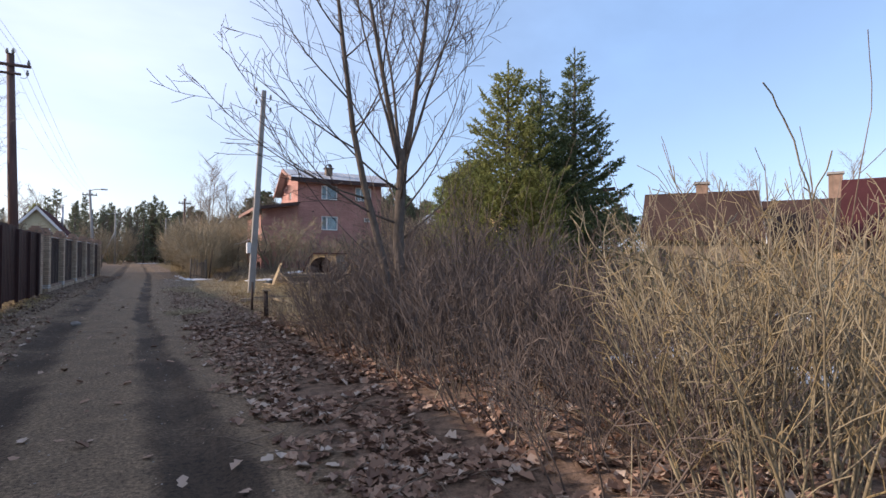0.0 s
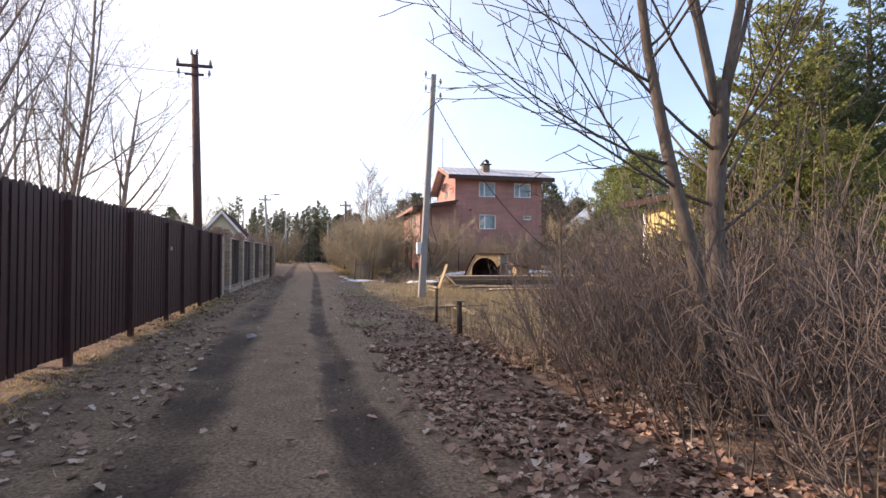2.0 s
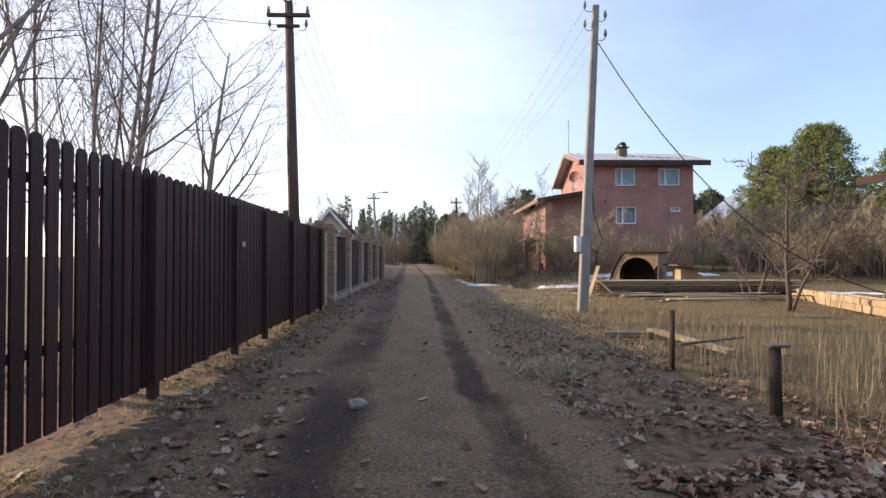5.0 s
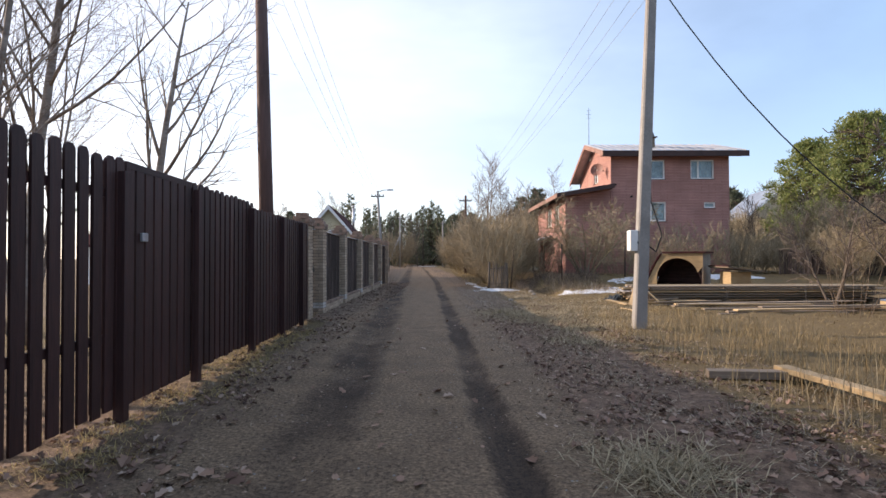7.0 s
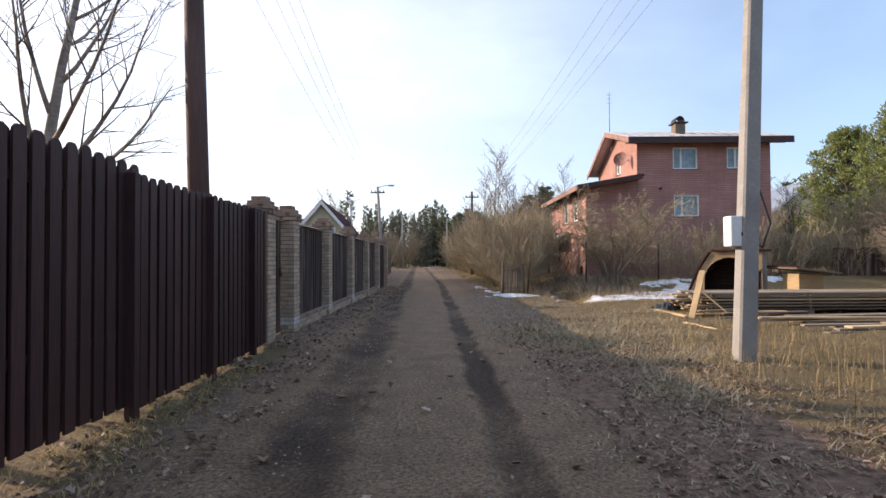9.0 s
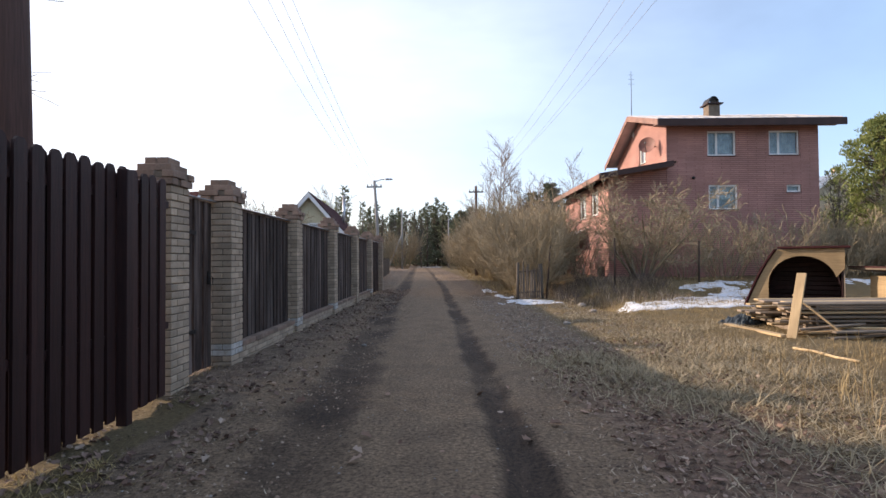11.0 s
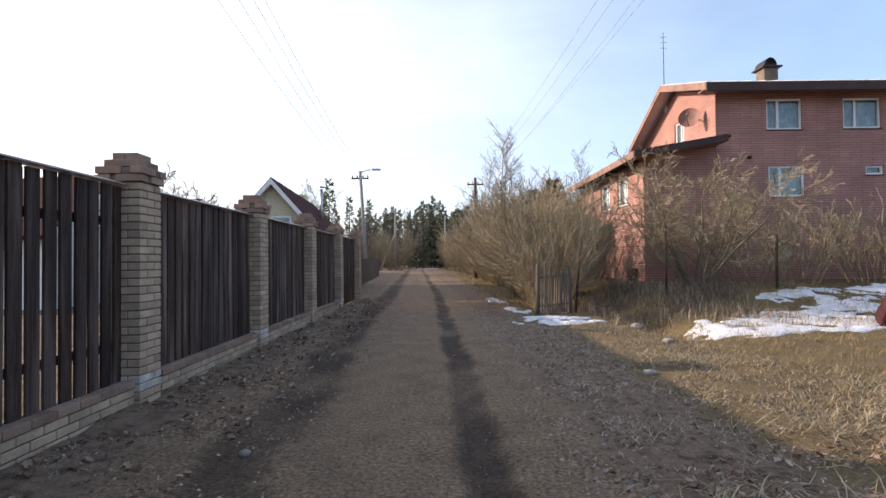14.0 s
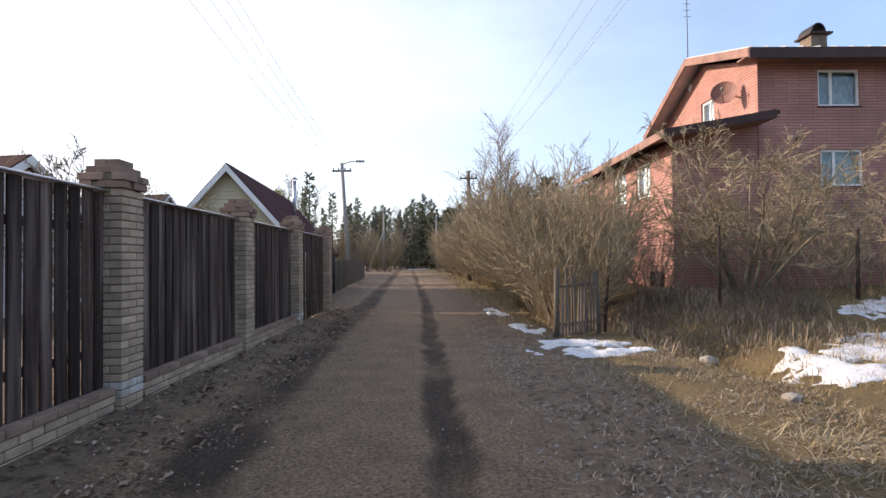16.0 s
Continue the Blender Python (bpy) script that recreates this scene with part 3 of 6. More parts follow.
BACK_PLANK = picket_mesh("back_plank", 0.105, 0.25, 2.14, 0.02, 0)
PLANK = picket_mesh("plank", 0.132, 0.25, 2.14, 0.024, 0)
PLANK_G = picket_mesh("gate_plank", 0.118, 0.05, 2.16, 0.024, 0)
for me in (PLANK, PLANK_G, BACK_PLANK):
    me.materials.append(M_PLANK)
PLINTH_BRICK = brick_mesh("brick", 0.12, 0.25, 0.067, M_BRICK_RED)
PLINTH_BUFF = brick_mesh("brick", 0.12, 0.25, 0.067, M_BRICK)
for k in range(1, 6):
    a, b = PIERS[k] + SIDE, PIERS[k + 1]
    wide = k == 5
    panel = tagged(thing("boarded_fence_panel"), "weathered dark plank fence panel on a low brick plinth" if not wide else "weathered dark plank double gate", "fence" if not wide else "gate", "panels between the piers")
    px = FRONT - 0.20
    step = 0.15 if wide else 0.176
    count = int((b - a) / step)
    for i in range(count + 1):
        ob = new("plank", PLANK if not wide else PLANK_G)
        yy = a + 0.05 + (b - a - 0.1) * i / count
        ob.matrix_world = pose(px + (0.03 if wide and i % 2 else rnd.uniform(0, 0.012)), yy, rnd.uniform(-0.012, 0.006), rnd.uniform(-0.3, 0.3), 0, rnd.uniform(-1.5, 1.5))
        ob.parent = panel
        if not wide and i < count:
            ob = new("back_plank", BACK_PLANK)
            ob.matrix_world = pose(px - 0.055, yy + (b - a - 0.1) / count / 2, rnd.uniform(-0.012, 0.004), 0, 0, rnd.uniform(-1, 1))
            ob.parent = panel
    for z in (0.6, 1.8):
        part("rail", slab(px - 0.125, a, z - 0.04, px - 0.067, b, z + 0.04), M_PLANK, panel)
    part("top_flashing", prism([(px - 0.07, 2.15), (px + 0.075, 2.15), (px + 0.075, 2.162), (px, 2.185), (px - 0.07, 2.162)], (a + 0.004, b - 0.004)), M_ZINC, panel, "galvanised sheet flashing along the top")
    if not wide:
        part("plinth_core", slab(px - 0.07, a + 0.002, -0.2, FRONT - 0.075, b - 0.002, 0.262), M_MORTAR, panel)
        for row in range(4):
            yy = a + (0.13 if row % 2 else 0.005)
            while yy < b - 0.1:
                ob = new("brick", PLINTH_BRICK if row == 3 else PLINTH_BUFF)
                ob.matrix_world = pose(FRONT - 0.115 + (0.012 if row == 3 else 0) + rnd.uniform(-1, 1) * 0.003, min(yy + 0.125, b - 0.128), row * COURSE - 0.03, 0, 0, rnd.uniform(-0.6, 0.6))
                ob.parent = panel
                yy += 0.261

wicket = tagged(thing("plank_wicket"), "weathered dark plank wicket gate with iron straps and ring handle", "gate")
a, b = PIERS[0] + SIDE, PIERS[1]
px = FRONT - 0.27
for i in range(9):
    ob = new("plank", PLANK_G)
    ob.matrix_world = pose(px + (0.018 if i % 2 else 0), a + 0.07 + i * 0.13, rnd.uniform(-0.01, 0.01), 0, 0, 0)
    ob.parent = wicket
for z in (0.55, 1.75):
    part("strap_hinge", slab(px + 0.032, a + 0.02, z - 0.025, px + 0.04, a + 0.7, z + 0.025, bevel=0.002), M_STEEL, wicket, "flat black iron strap hinge")
part("top_flashing", slab(px - 0.05, a, 2.17, px + 0.07, b, 2.185), M_ZINC, wicket)
ring = [(px + 0.065, b - 0.15 + 0.055 * math.cos(q), 1.15 + 0.055 * math.sin(q)) for q in np.linspace(0, 6.283, 15)]
tube_part("ring_handle", ring, 0.006, M_STEEL, wicket, sides=6)
part("handle_plate", slab(px + 0.03, b - 0.19, 1.10, px + 0.048, b - 0.11, 1.27, bevel=0.004), M_STEEL, wicket)

# ---- poles, lamps and wires ----


def insulator(parent, x, y, z):
    tube_part("insulator", [(x, y, z - 0.02), (x, y, z + 0.05), (x, y, z + 0.1), (x, y, z + 0.15)], [0.035, 0.05, 0.032, 0.03], M_CONCRETE, parent, "grey porcelain insulator", sides=8)


def hook(parent, x, y, z, s):
    tube_part("hook", [(x, y, z), (x + 0.12 * s, y, z - 0.01), (x + 0.19 * s, y, z + 0.05), (x + 0.19 * s, y, z + 0.12)], 0.01, M_STEEL, parent, sides=5)
    insulator(parent, x + 0.19 * s, y, z + 0.12)


wood_pole = tagged(thing("wooden_utility_pole"), "brown tarred wooden utility pole with crossarm and insulators", "utility pole")
tube_part("pole", [(-4.55, 22.0, -0.2), (-4.68, 22.02, 3.9), (-4.8, 22.05, 8.05)], [0.15, 0.135, 0.105], M_POLE_WOOD, wood_pole, sides=14)
part("crossarm", slab(-5.33, 21.9, 7.62, -4.23, 21.98, 7.71, bevel=0.006), M_POLE_WOOD, wood_pole)
part("crossarm", slab(-5.07, 21.91, 7.35, -4.49, 21.98, 7.42, bevel=0.006), M_POLE_WOOD, wood_pole)
for dx, z in ((-0.5, 7.73), (0.5, 7.73), (-0.08, 8.04), (0.08, 8.06)):
    insulator(wood_pole, -4.79 + dx, 21.94, z)
for s in (-1, 1):
    hook(wood_pole, -4.79 + s * 0.28, 21.94, 7.27, s)

concrete_pole = tagged(thing("concrete_utility_pole"), "grey concrete utility pole leaning slightly, with hooks and a meter box", "utility pole")
bm = bmesh.new()
levels = ((-0.3, 2.76, 21.86, 0.125, 0.11), (3.0, 2.93, 21.92, 0.11, 0.095), (8.0, 3.2, 22.02, 0.085, 0.07))
rings = []
for z, cx, cy, hx, hy in levels:
    c = 0.025
    rings.append([bm.verts.new((cx + sx * (hx - (c if q else 0)), cy + sy * (hy - (0 if q else c)), z)) for sx, sy, q in ((-1, -1, 0), (-1, -1, 1), (1, -1, 1), (1, -1, 0), (1, 1, 0), (1, 1, 1), (-1, 1, 1), (-1, 1, 0))])
for a, b in zip(rings, rings[1:]):
    for i in range(8):
        bm.faces.new((a[i], a[(i + 1) % 8], b[(i + 1) % 8], b[i]))
bm.faces.new(rings[-1])
bmesh.ops.recalc_face_normals(bm, faces=bm.faces)
part("pole", bm, M_CONCRETE, concrete_pole)
for z, s in ((7.85, -1), (7.6, 1), (7.35, -1), (7.1, 1)):
    hook(concrete_pole, 3.18 + 0.08 * s, 22.02, z, s)
part("meter_box", slab(2.60, 21.82, 1.56, 2.76, 22.02, 1.97, bevel=0.012), M_WHITE, concrete_pole, "white steel meter box")
part("box_clamp", slab(2.74, 21.81, 1.7, 2.79, 22.03, 1.75), M_STEEL, concrete_pole)
tube_part("down_cable", [(3.14, 22.25, 7.0), (3.12, 22.27, 4.5), (3.20, 22.3, 2.6), (3.42, 22.3, 1.9), (3.30, 22.3, 1.55), (3.08, 22.24, 1.7), (3.06, 22.23, 2.1)], 0.017, M_CABLE, concrete_pole, "black service cable hanging in a loop", sides=6)


def plain_pole(name, x, y, h, label, material=M_CONCRETE, lamp=False, lean=0.0, strut=False):
    t = tagged(thing(name), label, "street lamp" if lamp else "utility pole")
    top = (x + lean, y, h)
    tube_part("pole", [(x, y, -0.3), top], [0.15, 0.1], material, t, sides=10)
    part("crossarm", slab(x + lean - 0.6, y - 0.04, h - 0.55, x + lean + 0.6, y + 0.04, h - 0.45), M_STEEL, t)
    for dx in (-0.52, -0.2, 0.2, 0.52):
        insulator(t, x + lean + dx, y, h - 0.43)
    if lamp:
        tube_part("lamp_arm", [(x + lean, y, h - 0.1), (x + lean + 0.5, y - 0.1, h + 0.05), (x + lean + 0.9, y - 0.2, h + 0.06)], 0.03, M_STEEL, t, sides=6)
        part("lamp_head", slab(x + lean + 0.85, y - 0.34, h, x + lean + 1.45, y - 0.1, h + 0.13, bevel=0.04), M_ZINC, t, "grey lamp housing")
    if strut:
        tube_part("strut", [(x - 2.0, y, 0), (x + lean, y, h * 0.62)], [0.1, 0.08], material, t, sides=8)
    return t


plain_pole("street_lamp", -6.45, 59.7, 7.6, "leaning grey pole with a street lamp on its arm", M_CONCRETE, True, -0.45)
plain_pole("utility_pole", 1.19, 62.2, 7.45, "dark wooden utility pole beside the roadside bushes", M_POLE_WOOD)
plain_pole("utility_pole", -7.4, 92, 8.0, "grey utility pole with a slanting strut", M_CONCRETE, strut=True)
plain_pole("utility_pole", -0.9, 104, 8.0, "grey utility pole far along the road", M_CONCRETE)


def wire(name, a, b, sag, r, material, label):
    a, b = Vector(a), Vector(b)
    pts = [a.lerp(b, i / 14) - Vector((0, 0, 4 * sag * (i / 14) * (1 - i / 14))) for i in range(15)]
    tagged(tube_part(name, pts, r, material, sides=4), label, "overhead wire", "overhead wires")


for dx, z, ex, ez in ((-0.5, 7.88, -0.5, 7.2), (-0.14, 8.16, -0.2, 7.2), (0.12, 8.2, 0.2, 7.2), (0.5, 7.88, 0.5, 7.2)):
    wire("overhead_wire", (-4.79 + dx, 21.94, z), (-6.9 + ex, 59.7, ez), 0.75, 0.005, M_WIRE, "thin bare aluminium overhead wire")
    wire("overhead_wire", (-4.79 + dx, 21.94, z), (-2.8 + dx, -22, z), 0.7, 0.005, M_WIRE, "thin bare aluminium overhead wire")
    wire("overhead_wire", (-6.9 + ex, 59.7, ez), (-7.4 + ex, 92, 7.6), 0.5, 0.005, M_WIRE, "thin bare aluminium overhead wire")
for s, z, ex in ((-1, 7.97, -0.5), (1, 7.72, 0.5), (-1, 7.47, -0.2), (1, 7.22, 0.2)):
    wire("overhead_wire", (3.2 + 0.27 * s, 22.02, z), (1.19 + ex, 62.2, 7.05), 0.7, 0.005, M_WIRE, "thin bare aluminium overhead wire")
wire("service_cable", (3.24, 22.02, 7.05), (10.0, 19.0, 0.5), 1.8, 0.014, M_CABLE, "thick black service cable running down to the new beams")
wire("service_cable", (-4.9, 21.94, 7.4), (-19, 15, 7.6), 0.5, 0.009, M_CABLE, "thin black service cable over the garden")


# ---- houses ----
def wall(u0, u1, z0, z1, d0, d1, holes=(), axis="x"):
    """A wall along x (or y) between the depths d0 and d1, with rectangular openings (u0, z0, u1, z1) through it."""
    bm = bmesh.new()
    us = sorted({u0, u1, *(h[0] for h in holes), *(h[2] for h in holes)})
    zs = sorted({z0, z1, *(h[1] for h in holes), *(h[3] for h in holes)})
    for a, b in zip(us, us[1:]):
        for c, d in zip(zs, zs[1:]):
            mu, mz = (a + b) / 2, (c + d) / 2
            if any(h[0] < mu < h[2] and h[1] < mz < h[3] for h in holes):
                continue
            if axis == "x":
                box(bm, a, d0, c, b, d1, d)
            else:
                box(bm, d0, a, c, d1, b, d)
    bmesh.ops.remove_doubles(bm, verts=bm.verts, dist=0.0005)
    return bm


def window(parent, u0, z0, u1, z1, face, out, axis="x", split=0.36, curtain=True, deep=0.12):
    """Frame, sash bar, panes, sill and the curtain behind, set into an opening; out is the way the wall faces."""
    w = new("window")
    w.parent = parent

    def piece(name, a, c, b, d, near, far, material, label=""):
        lo, hi = sorted((face - out * near, face - out * far))
        bm = slab(a, lo, c, b, hi, d) if axis == "x" else slab(lo, a, c, hi, b, d)
        return part(name, bm, material, w, label)

    fr = 0.075
    for a, c, b, d in ((u0, z0, u0 + fr, z1), (u1 - fr, z0, u1, z1), (u0 + fr, z0, u1 - fr, z0 + fr), (u0 + fr, z1 - fr, u1 - fr, z1)):
        piece("frame", a, c, b, d, deep - 0.06, deep, M_WHITE)
    um = u0 + (u1 - u0) * split
    if split:
        piece("mullion", um - 0.045, z0 + fr, um + 0.045, z1 - fr, deep - 0.05, deep, M_WHITE)
        panes = ((u0 + fr, um - 0.045), (um + 0.045, u1 - fr))
    else:
        panes = ((u0 + fr, u1 - fr),)
    for a, b in panes:
        ob = piece("pane", a, z0 + fr, b, z1 - fr, deep - 0.032, deep - 0.026, M_GLASS)
        ob.visible_shadow = False
    piece("sill", u0 - 0.03, z0 - 0.025, u1 + 0.03, z0 - 0.003, -0.05, deep, M_FASCIA)
    if curtain:
        piece("curtain", u0 + 0.02, z0 + 0.02, u1 - 0.02, z1 - 0.02, 0.24, 0.25, M_CURTAIN, "pale net curtain")
    else:
        piece("interior", u0 + 0.02, z0 + 0.02, u1 - 0.02, z1 - 0.02, 0.28, 0.29, M_DARKROOM)
    return w


M_PINK = mat("faded_red_boards", (0.30, 0.17, 0.135), (0.22, 0.125, 0.10), 10, 2, 0.7, 0.15)
house = tagged(thing("brick_house"), "three-storey red brick house with grey metal roof and lower extension", "house")
Y0, X0, X1, YB = 42.35, 8.76, 15.67, 49.0
wins = ((10.62, 6.02, 11.92, 7.16), (10.65, 3.57, 11.97, 4.7), (13.42, 6.04, 14.8, 7.16), (14.19, 4.34, 14.85, 4.68))
part("wall", wall(X0, X1, 0.2, 7.5, Y0, Y0 + 0.3, wins), M_HOUSE, house)
for i, wd in enumerate(wins):
    window(house, *wd, Y0, -1, "x", 0.34 if i < 3 else 0)
gw = (44.9, 6.2, 45.8, 7.1)
part("wall", wall(Y0 + 0.3, YB, 0.2, 7.5, X0 + 0.003, X0 + 0.3, (gw,), "y"), M_HOUSE, house)
window(house, *gw, X0 + 0.003, -1, "y", 0.4)
part("gable", prism([(Y0 + 0.3, 7.5), (YB - 1.05, 7.5), (45.6, 8.5)], (X0 + 0.003, X0 + 0.3), "x"), M_HOUSE, house)
part("wall", wall(Y0 + 0.3, YB, 0.2, 7.5, X1 - 0.3, X1 - 0.003, (), "y"), M_HOUSE, house)
part("wall", wall(X0, X1, 0.2, 6.9, YB, YB + 0.3), M_HOUSE, house)
rt = 0.12
part("roof", prism([(41.66, 7.46), (45.6, 8.62), (49.6, 6.72), (49.6, 6.72 + rt), (45.6, 8.62 + rt), (41.66, 7.46 + rt)], (8.14, 16.42), "x"), M_ROOF_GREY, house)
for i in range(17):
    x = 8.2 + i * 0.505
    part("roof_seam", prism([(41.66, 7.46 + rt), (45.6, 8.62 + rt), (45.6, 8.66 + rt), (41.66, 7.50 + rt)], (x, x + 0.02), "x"), M_ROOF_GREY, house)
part("eave_board", slab(8.10, 41.60, 7.24, 16.45, 41.657, 7.56), M_FASCIA, house)
part("soffit", slab(8.14, 41.66, 7.36, 16.42, Y0 - 0.003, 7.40), M_PINK, house)
part("rake_board", prism([(41.66, 7.3), (45.6, 8.46), (49.6, 6.56), (49.6, 6.8), (45.6, 8.72), (41.66, 7.56)], (8.09, 8.137), "x"), M_PINK, house, "faded red rake boards")
# satellite dish on a bracket at the gable
dish = tagged(thing("satellite_dish"), "round brown satellite dish on the lit gable", "satellite dish")
bm = bmesh.new()
bmesh.ops.create_cone(bm, cap_ends=False, segments=30, radius1=0.05, radius2=0.52, depth=0.16)
bmesh.ops.subdivide_edges(bm, edges=[e for e in bm.edges if abs(e.verts[0].co.z - e.verts[1].co.z) > 0.1], cuts=4)
for v in bm.verts:
    rr = v.co.xy.length
    v.co.z = 0.16 * (rr / 0.52) ** 2
bmesh.ops.solidify(bm, geom=bm.faces[:], thickness=0.012)
facing = Vector((-0.59, -0.78, 0.22)).to_track_quat("Z", "Y").to_matrix().to_4x4()
at = Matrix.Translation((8.28, 43.35, 6.72)) @ facing @ Matrix.Scale(0.74, 4)
M_DISH = mat("brown_dish", (0.30, 0.155, 0.125), (0.2, 0.10, 0.085), 14, 3, 0.6, 0.1)
part("reflector", bm, M_DISH, dish).matrix_world = at
tube_part("feed_arm", [at @ Vector(q) for q in ((0, -0.5, 0.12), (0, -0.3, 0.42), (0, 0, 0.55))], 0.014, M_STEEL, dish, sides=6)
tube_part("feed_horn", [at @ Vector((0, 0, 0.58)), at @ Vector((0, 0, 0.47))], [0.035, 0.05], M_CONCRETE, dish, sides=8)
tube_part("bracket", [at @ Vector((0, 0, 0)), (X0 - 0.02, 43.55, 6.72)], 0.025, M_STEEL, dish, sides=6)
bm = slab(-0.02, -0.13, -0.13, 0, 0.13, 0.13)
ob = part("gable_vent", bm, M_WHITE, house, "white diamond-shaped vent")
ob.matrix_world = pose(X0, 46.6, 8.0, 45, 0, 0)
# chimney with its arched cowl
part("chimney", slab(11.28, 43.5, 7.8, 11.82, 44.05, 8.72, bevel=0.01), M_MORTAR, house, "rendered chimney stack with an arched metal cowl")
part("chimney_slab", slab(11.17, 43.38, 8.72, 11.93, 44.17, 8.78), M_FASCIA, house)
arc = [(11.54 + 0.25 * math.cos(a), 8.79 + 0.33 * math.sin(a)) for a in np.linspace(0.15, math.pi - 0.15, 9)]
part("chimney_cowl", prism(arc + [(11.54 + 0.22 * math.cos(a), 8.79 + 0.29 * math.sin(a)) for a in np.linspace(math.pi - 0.15, 0.15, 9)], (43.5, 44.15)), M_STEEL, house)
for dx in (-0.24, 0.2):
    part("cowl_leg", slab(11.54 + dx, 43.6, 8.79, 11.58 + dx, 44.05, 8.9), M_STEEL, house)
tube_part("aerial", [(8.65, 46.5, 8.2), (8.65, 46.5, 11.4)], [0.022, 0.012], M_STEEL, house, "thin steel aerial mast", sides=6)
for z in (10.7, 10.95, 11.2):
    tube_part("aerial_rod", [(8.5, 46.5, z), (8.8, 46.5, z)], 0.008, M_STEEL, house, sides=4)
tube_part("vent_pipe", [(9.95, 42.36, 5.02), (9.95, 42.25, 5.02)], 0.06, M_STEEL, house)
# extension with its lean-to roof
EX, EY, EB = 6.1, 42.38, 51.0
ew = ((44.05, 3.5, 45.3, 4.7), (46.3, 3.5, 47.65, 4.7))
door = (48.6, 0.5, 49.6, 2.35)
part("extension_wall", wall(EY + 0.3, EB, 0.1, 5.0, EX, EX + 0.3, (*ew, door), "y"), M_HOUSE, house)
for wd in ew:
    window(house, *wd, EX, -1, "y", 0.4)
part("door", slab(EX + 0.1, door[0], door[1], EX + 0.15, door[2], door[3], bevel=0.004), M_FASCIA, house, "dark brown entrance door")
part("extension_wall", prism([(EX - 0.003, 0.1), (X0 - 0.002, 0.1), (X0 - 0.002, 5.5), (EX - 0.003, 5.06)], (EY, EY + 0.3)), M_HOUSE, house)
part("extension_roof", prism([(5.42, 4.98), (8.75, 5.53), (8.75, 5.63), (5.42, 5.08)], (41.3, 51.3)), M_ROOF_BROWN, house)
part("extension_soffit", prism([(5.46, 4.9), (8.75, 5.44), (8.75, 5.47), (5.46, 4.93)], (41.31, EY - 0.003)), M_PINK, house)
part("extension_verge", prism([(5.39, 4.87), (8.62, 5.4), (8.62, 5.64), (5.39, 5.1)], (41.24, 41.297)), M_FASCIA, house)
part("extension_eave_board", slab(5.37, 41.3, 4.86, 5.417, 51.3, 5.09), M_PINK, house)
part("porch_roof", prism([(4.75, 2.35), (6.09, 2.88), (6.09, 2.94), (4.75, 2.41)], (46.0, 50.6)), M_ROOF_GREY, house, "corrugated grey porch roof")
for y in (46.1, 50.5):
    part("porch_post", slab(4.8, y - 0.05, 0.2, 4.9, y + 0.05, 2.36), M_STAKE, house)
part("cellar_hatch", slab(5.98, 43.1, 0.35, 6.097, 43.9, 1.0), M_FASCIA, house)


def simple_house(label, x, y, rz, w, d, eave, ridge, wall_m, roof_m, hip=0.0, over=0.35, windows=(), base=0.0, storeys=()):
    """A gabled house, its gable facing -y before it is turned; windows are (u0, z0, u1, z1) on the gable wall."""
    h = tagged(thing("house", (x, y, base), rz), label, "house")
    part("wall", wall(-w / 2, w / 2, -0.3, eave, 0, 0.25, [q for q in windows if q[3] <= eave]), wall_m, h)
    part("gable", prism([(-w / 2, eave), (w / 2, eave), (0, ridge)], (0, 0.25)), wall_m, h)
    part("wall", wall(0.25, d, -0.3, eave, -w / 2, -w / 2 + 0.25, (), "y"), wall_m, h)
    part("wall", wall(0.25, d, -0.3, eave, w / 2 - 0.25, w / 2, (), "y"), wall_m, h)
    part("wall", wall(-w / 2, w / 2, -0.3, eave, d, d + 0.25), wall_m, h)
    part("gable", prism([(-w / 2, eave), (w / 2, eave), (0, ridge)], (d, d + 0.25)), wall_m, h)
    sl = (ridge - eave) / (w / 2)
    ew = w / 2 + over
    ez = eave - sl * over
    for s in (-1, 1):
        part("roof", prism([(0, ridge + 0.03), (s * ew, ez + 0.03), (s * ew, ez + 0.15), (0, ridge + 0.17)], (-over, d + 0.25 + over)), roof_m, h)
        part("rake_board", prism([(0, ridge - 0.12), (s * ew, ez - 0.12), (s * ew, ez + 0.1), (0, ridge + 0.12)], (-over - 0.04, -over - 0.003)), M_WHITE, h)
    for q in windows:
        window(h, *q, 0 if q[3] <= eave else -0.12, -1, "x", 0.5)
    return h


cream = simple_house("cream clapboard house with steep burgundy metal roof", -8.1, 44.5, 4.6, 4.6, 10.2, 2.0, 4.63, M_CREAM, M_ROOF_RED, over=0.3)
for i in range(18):
    z = 2.05 + i * 0.14
    hw = 2.3 * (4.63 - z) / 2.63
    if hw > 0.1:
        part("clapboard", prism([(-0.022, z), (0, z + 0.14), (0, z)], (-hw, hw), "x"), M_CREAM, cream)
part("attic_window", slab(-0.1, -0.05, 2.55, 0.75, -0.024, 3.25, bevel=0.004), M_WHITE, cream, "white attic window frame")
part("attic_pane", slab(-0.03, -0.055, 2.62, 0.68, -0.052, 3.18), M_CURTAIN, cream)
tube_part("stove_pipe", [(0.9, 7.2, 3.2), (0.9, 7.2, 5.3)], 0.09, M_ZINC, cream, "galvanised stove pipe", sides=12)
tube_part("pipe_cap", [(0.9, 7.2, 5.38), (0.9, 7.2, 5.5)], [0.17, 0.02], M_ZINC, cream, sides=12)
simple_house("white-gabled house with maroon roof behind the fence", -11.9, 40.3, 80, 5.0, 7.0, 2.3, 4.15, M_WHITE, M_ROOF_RED)
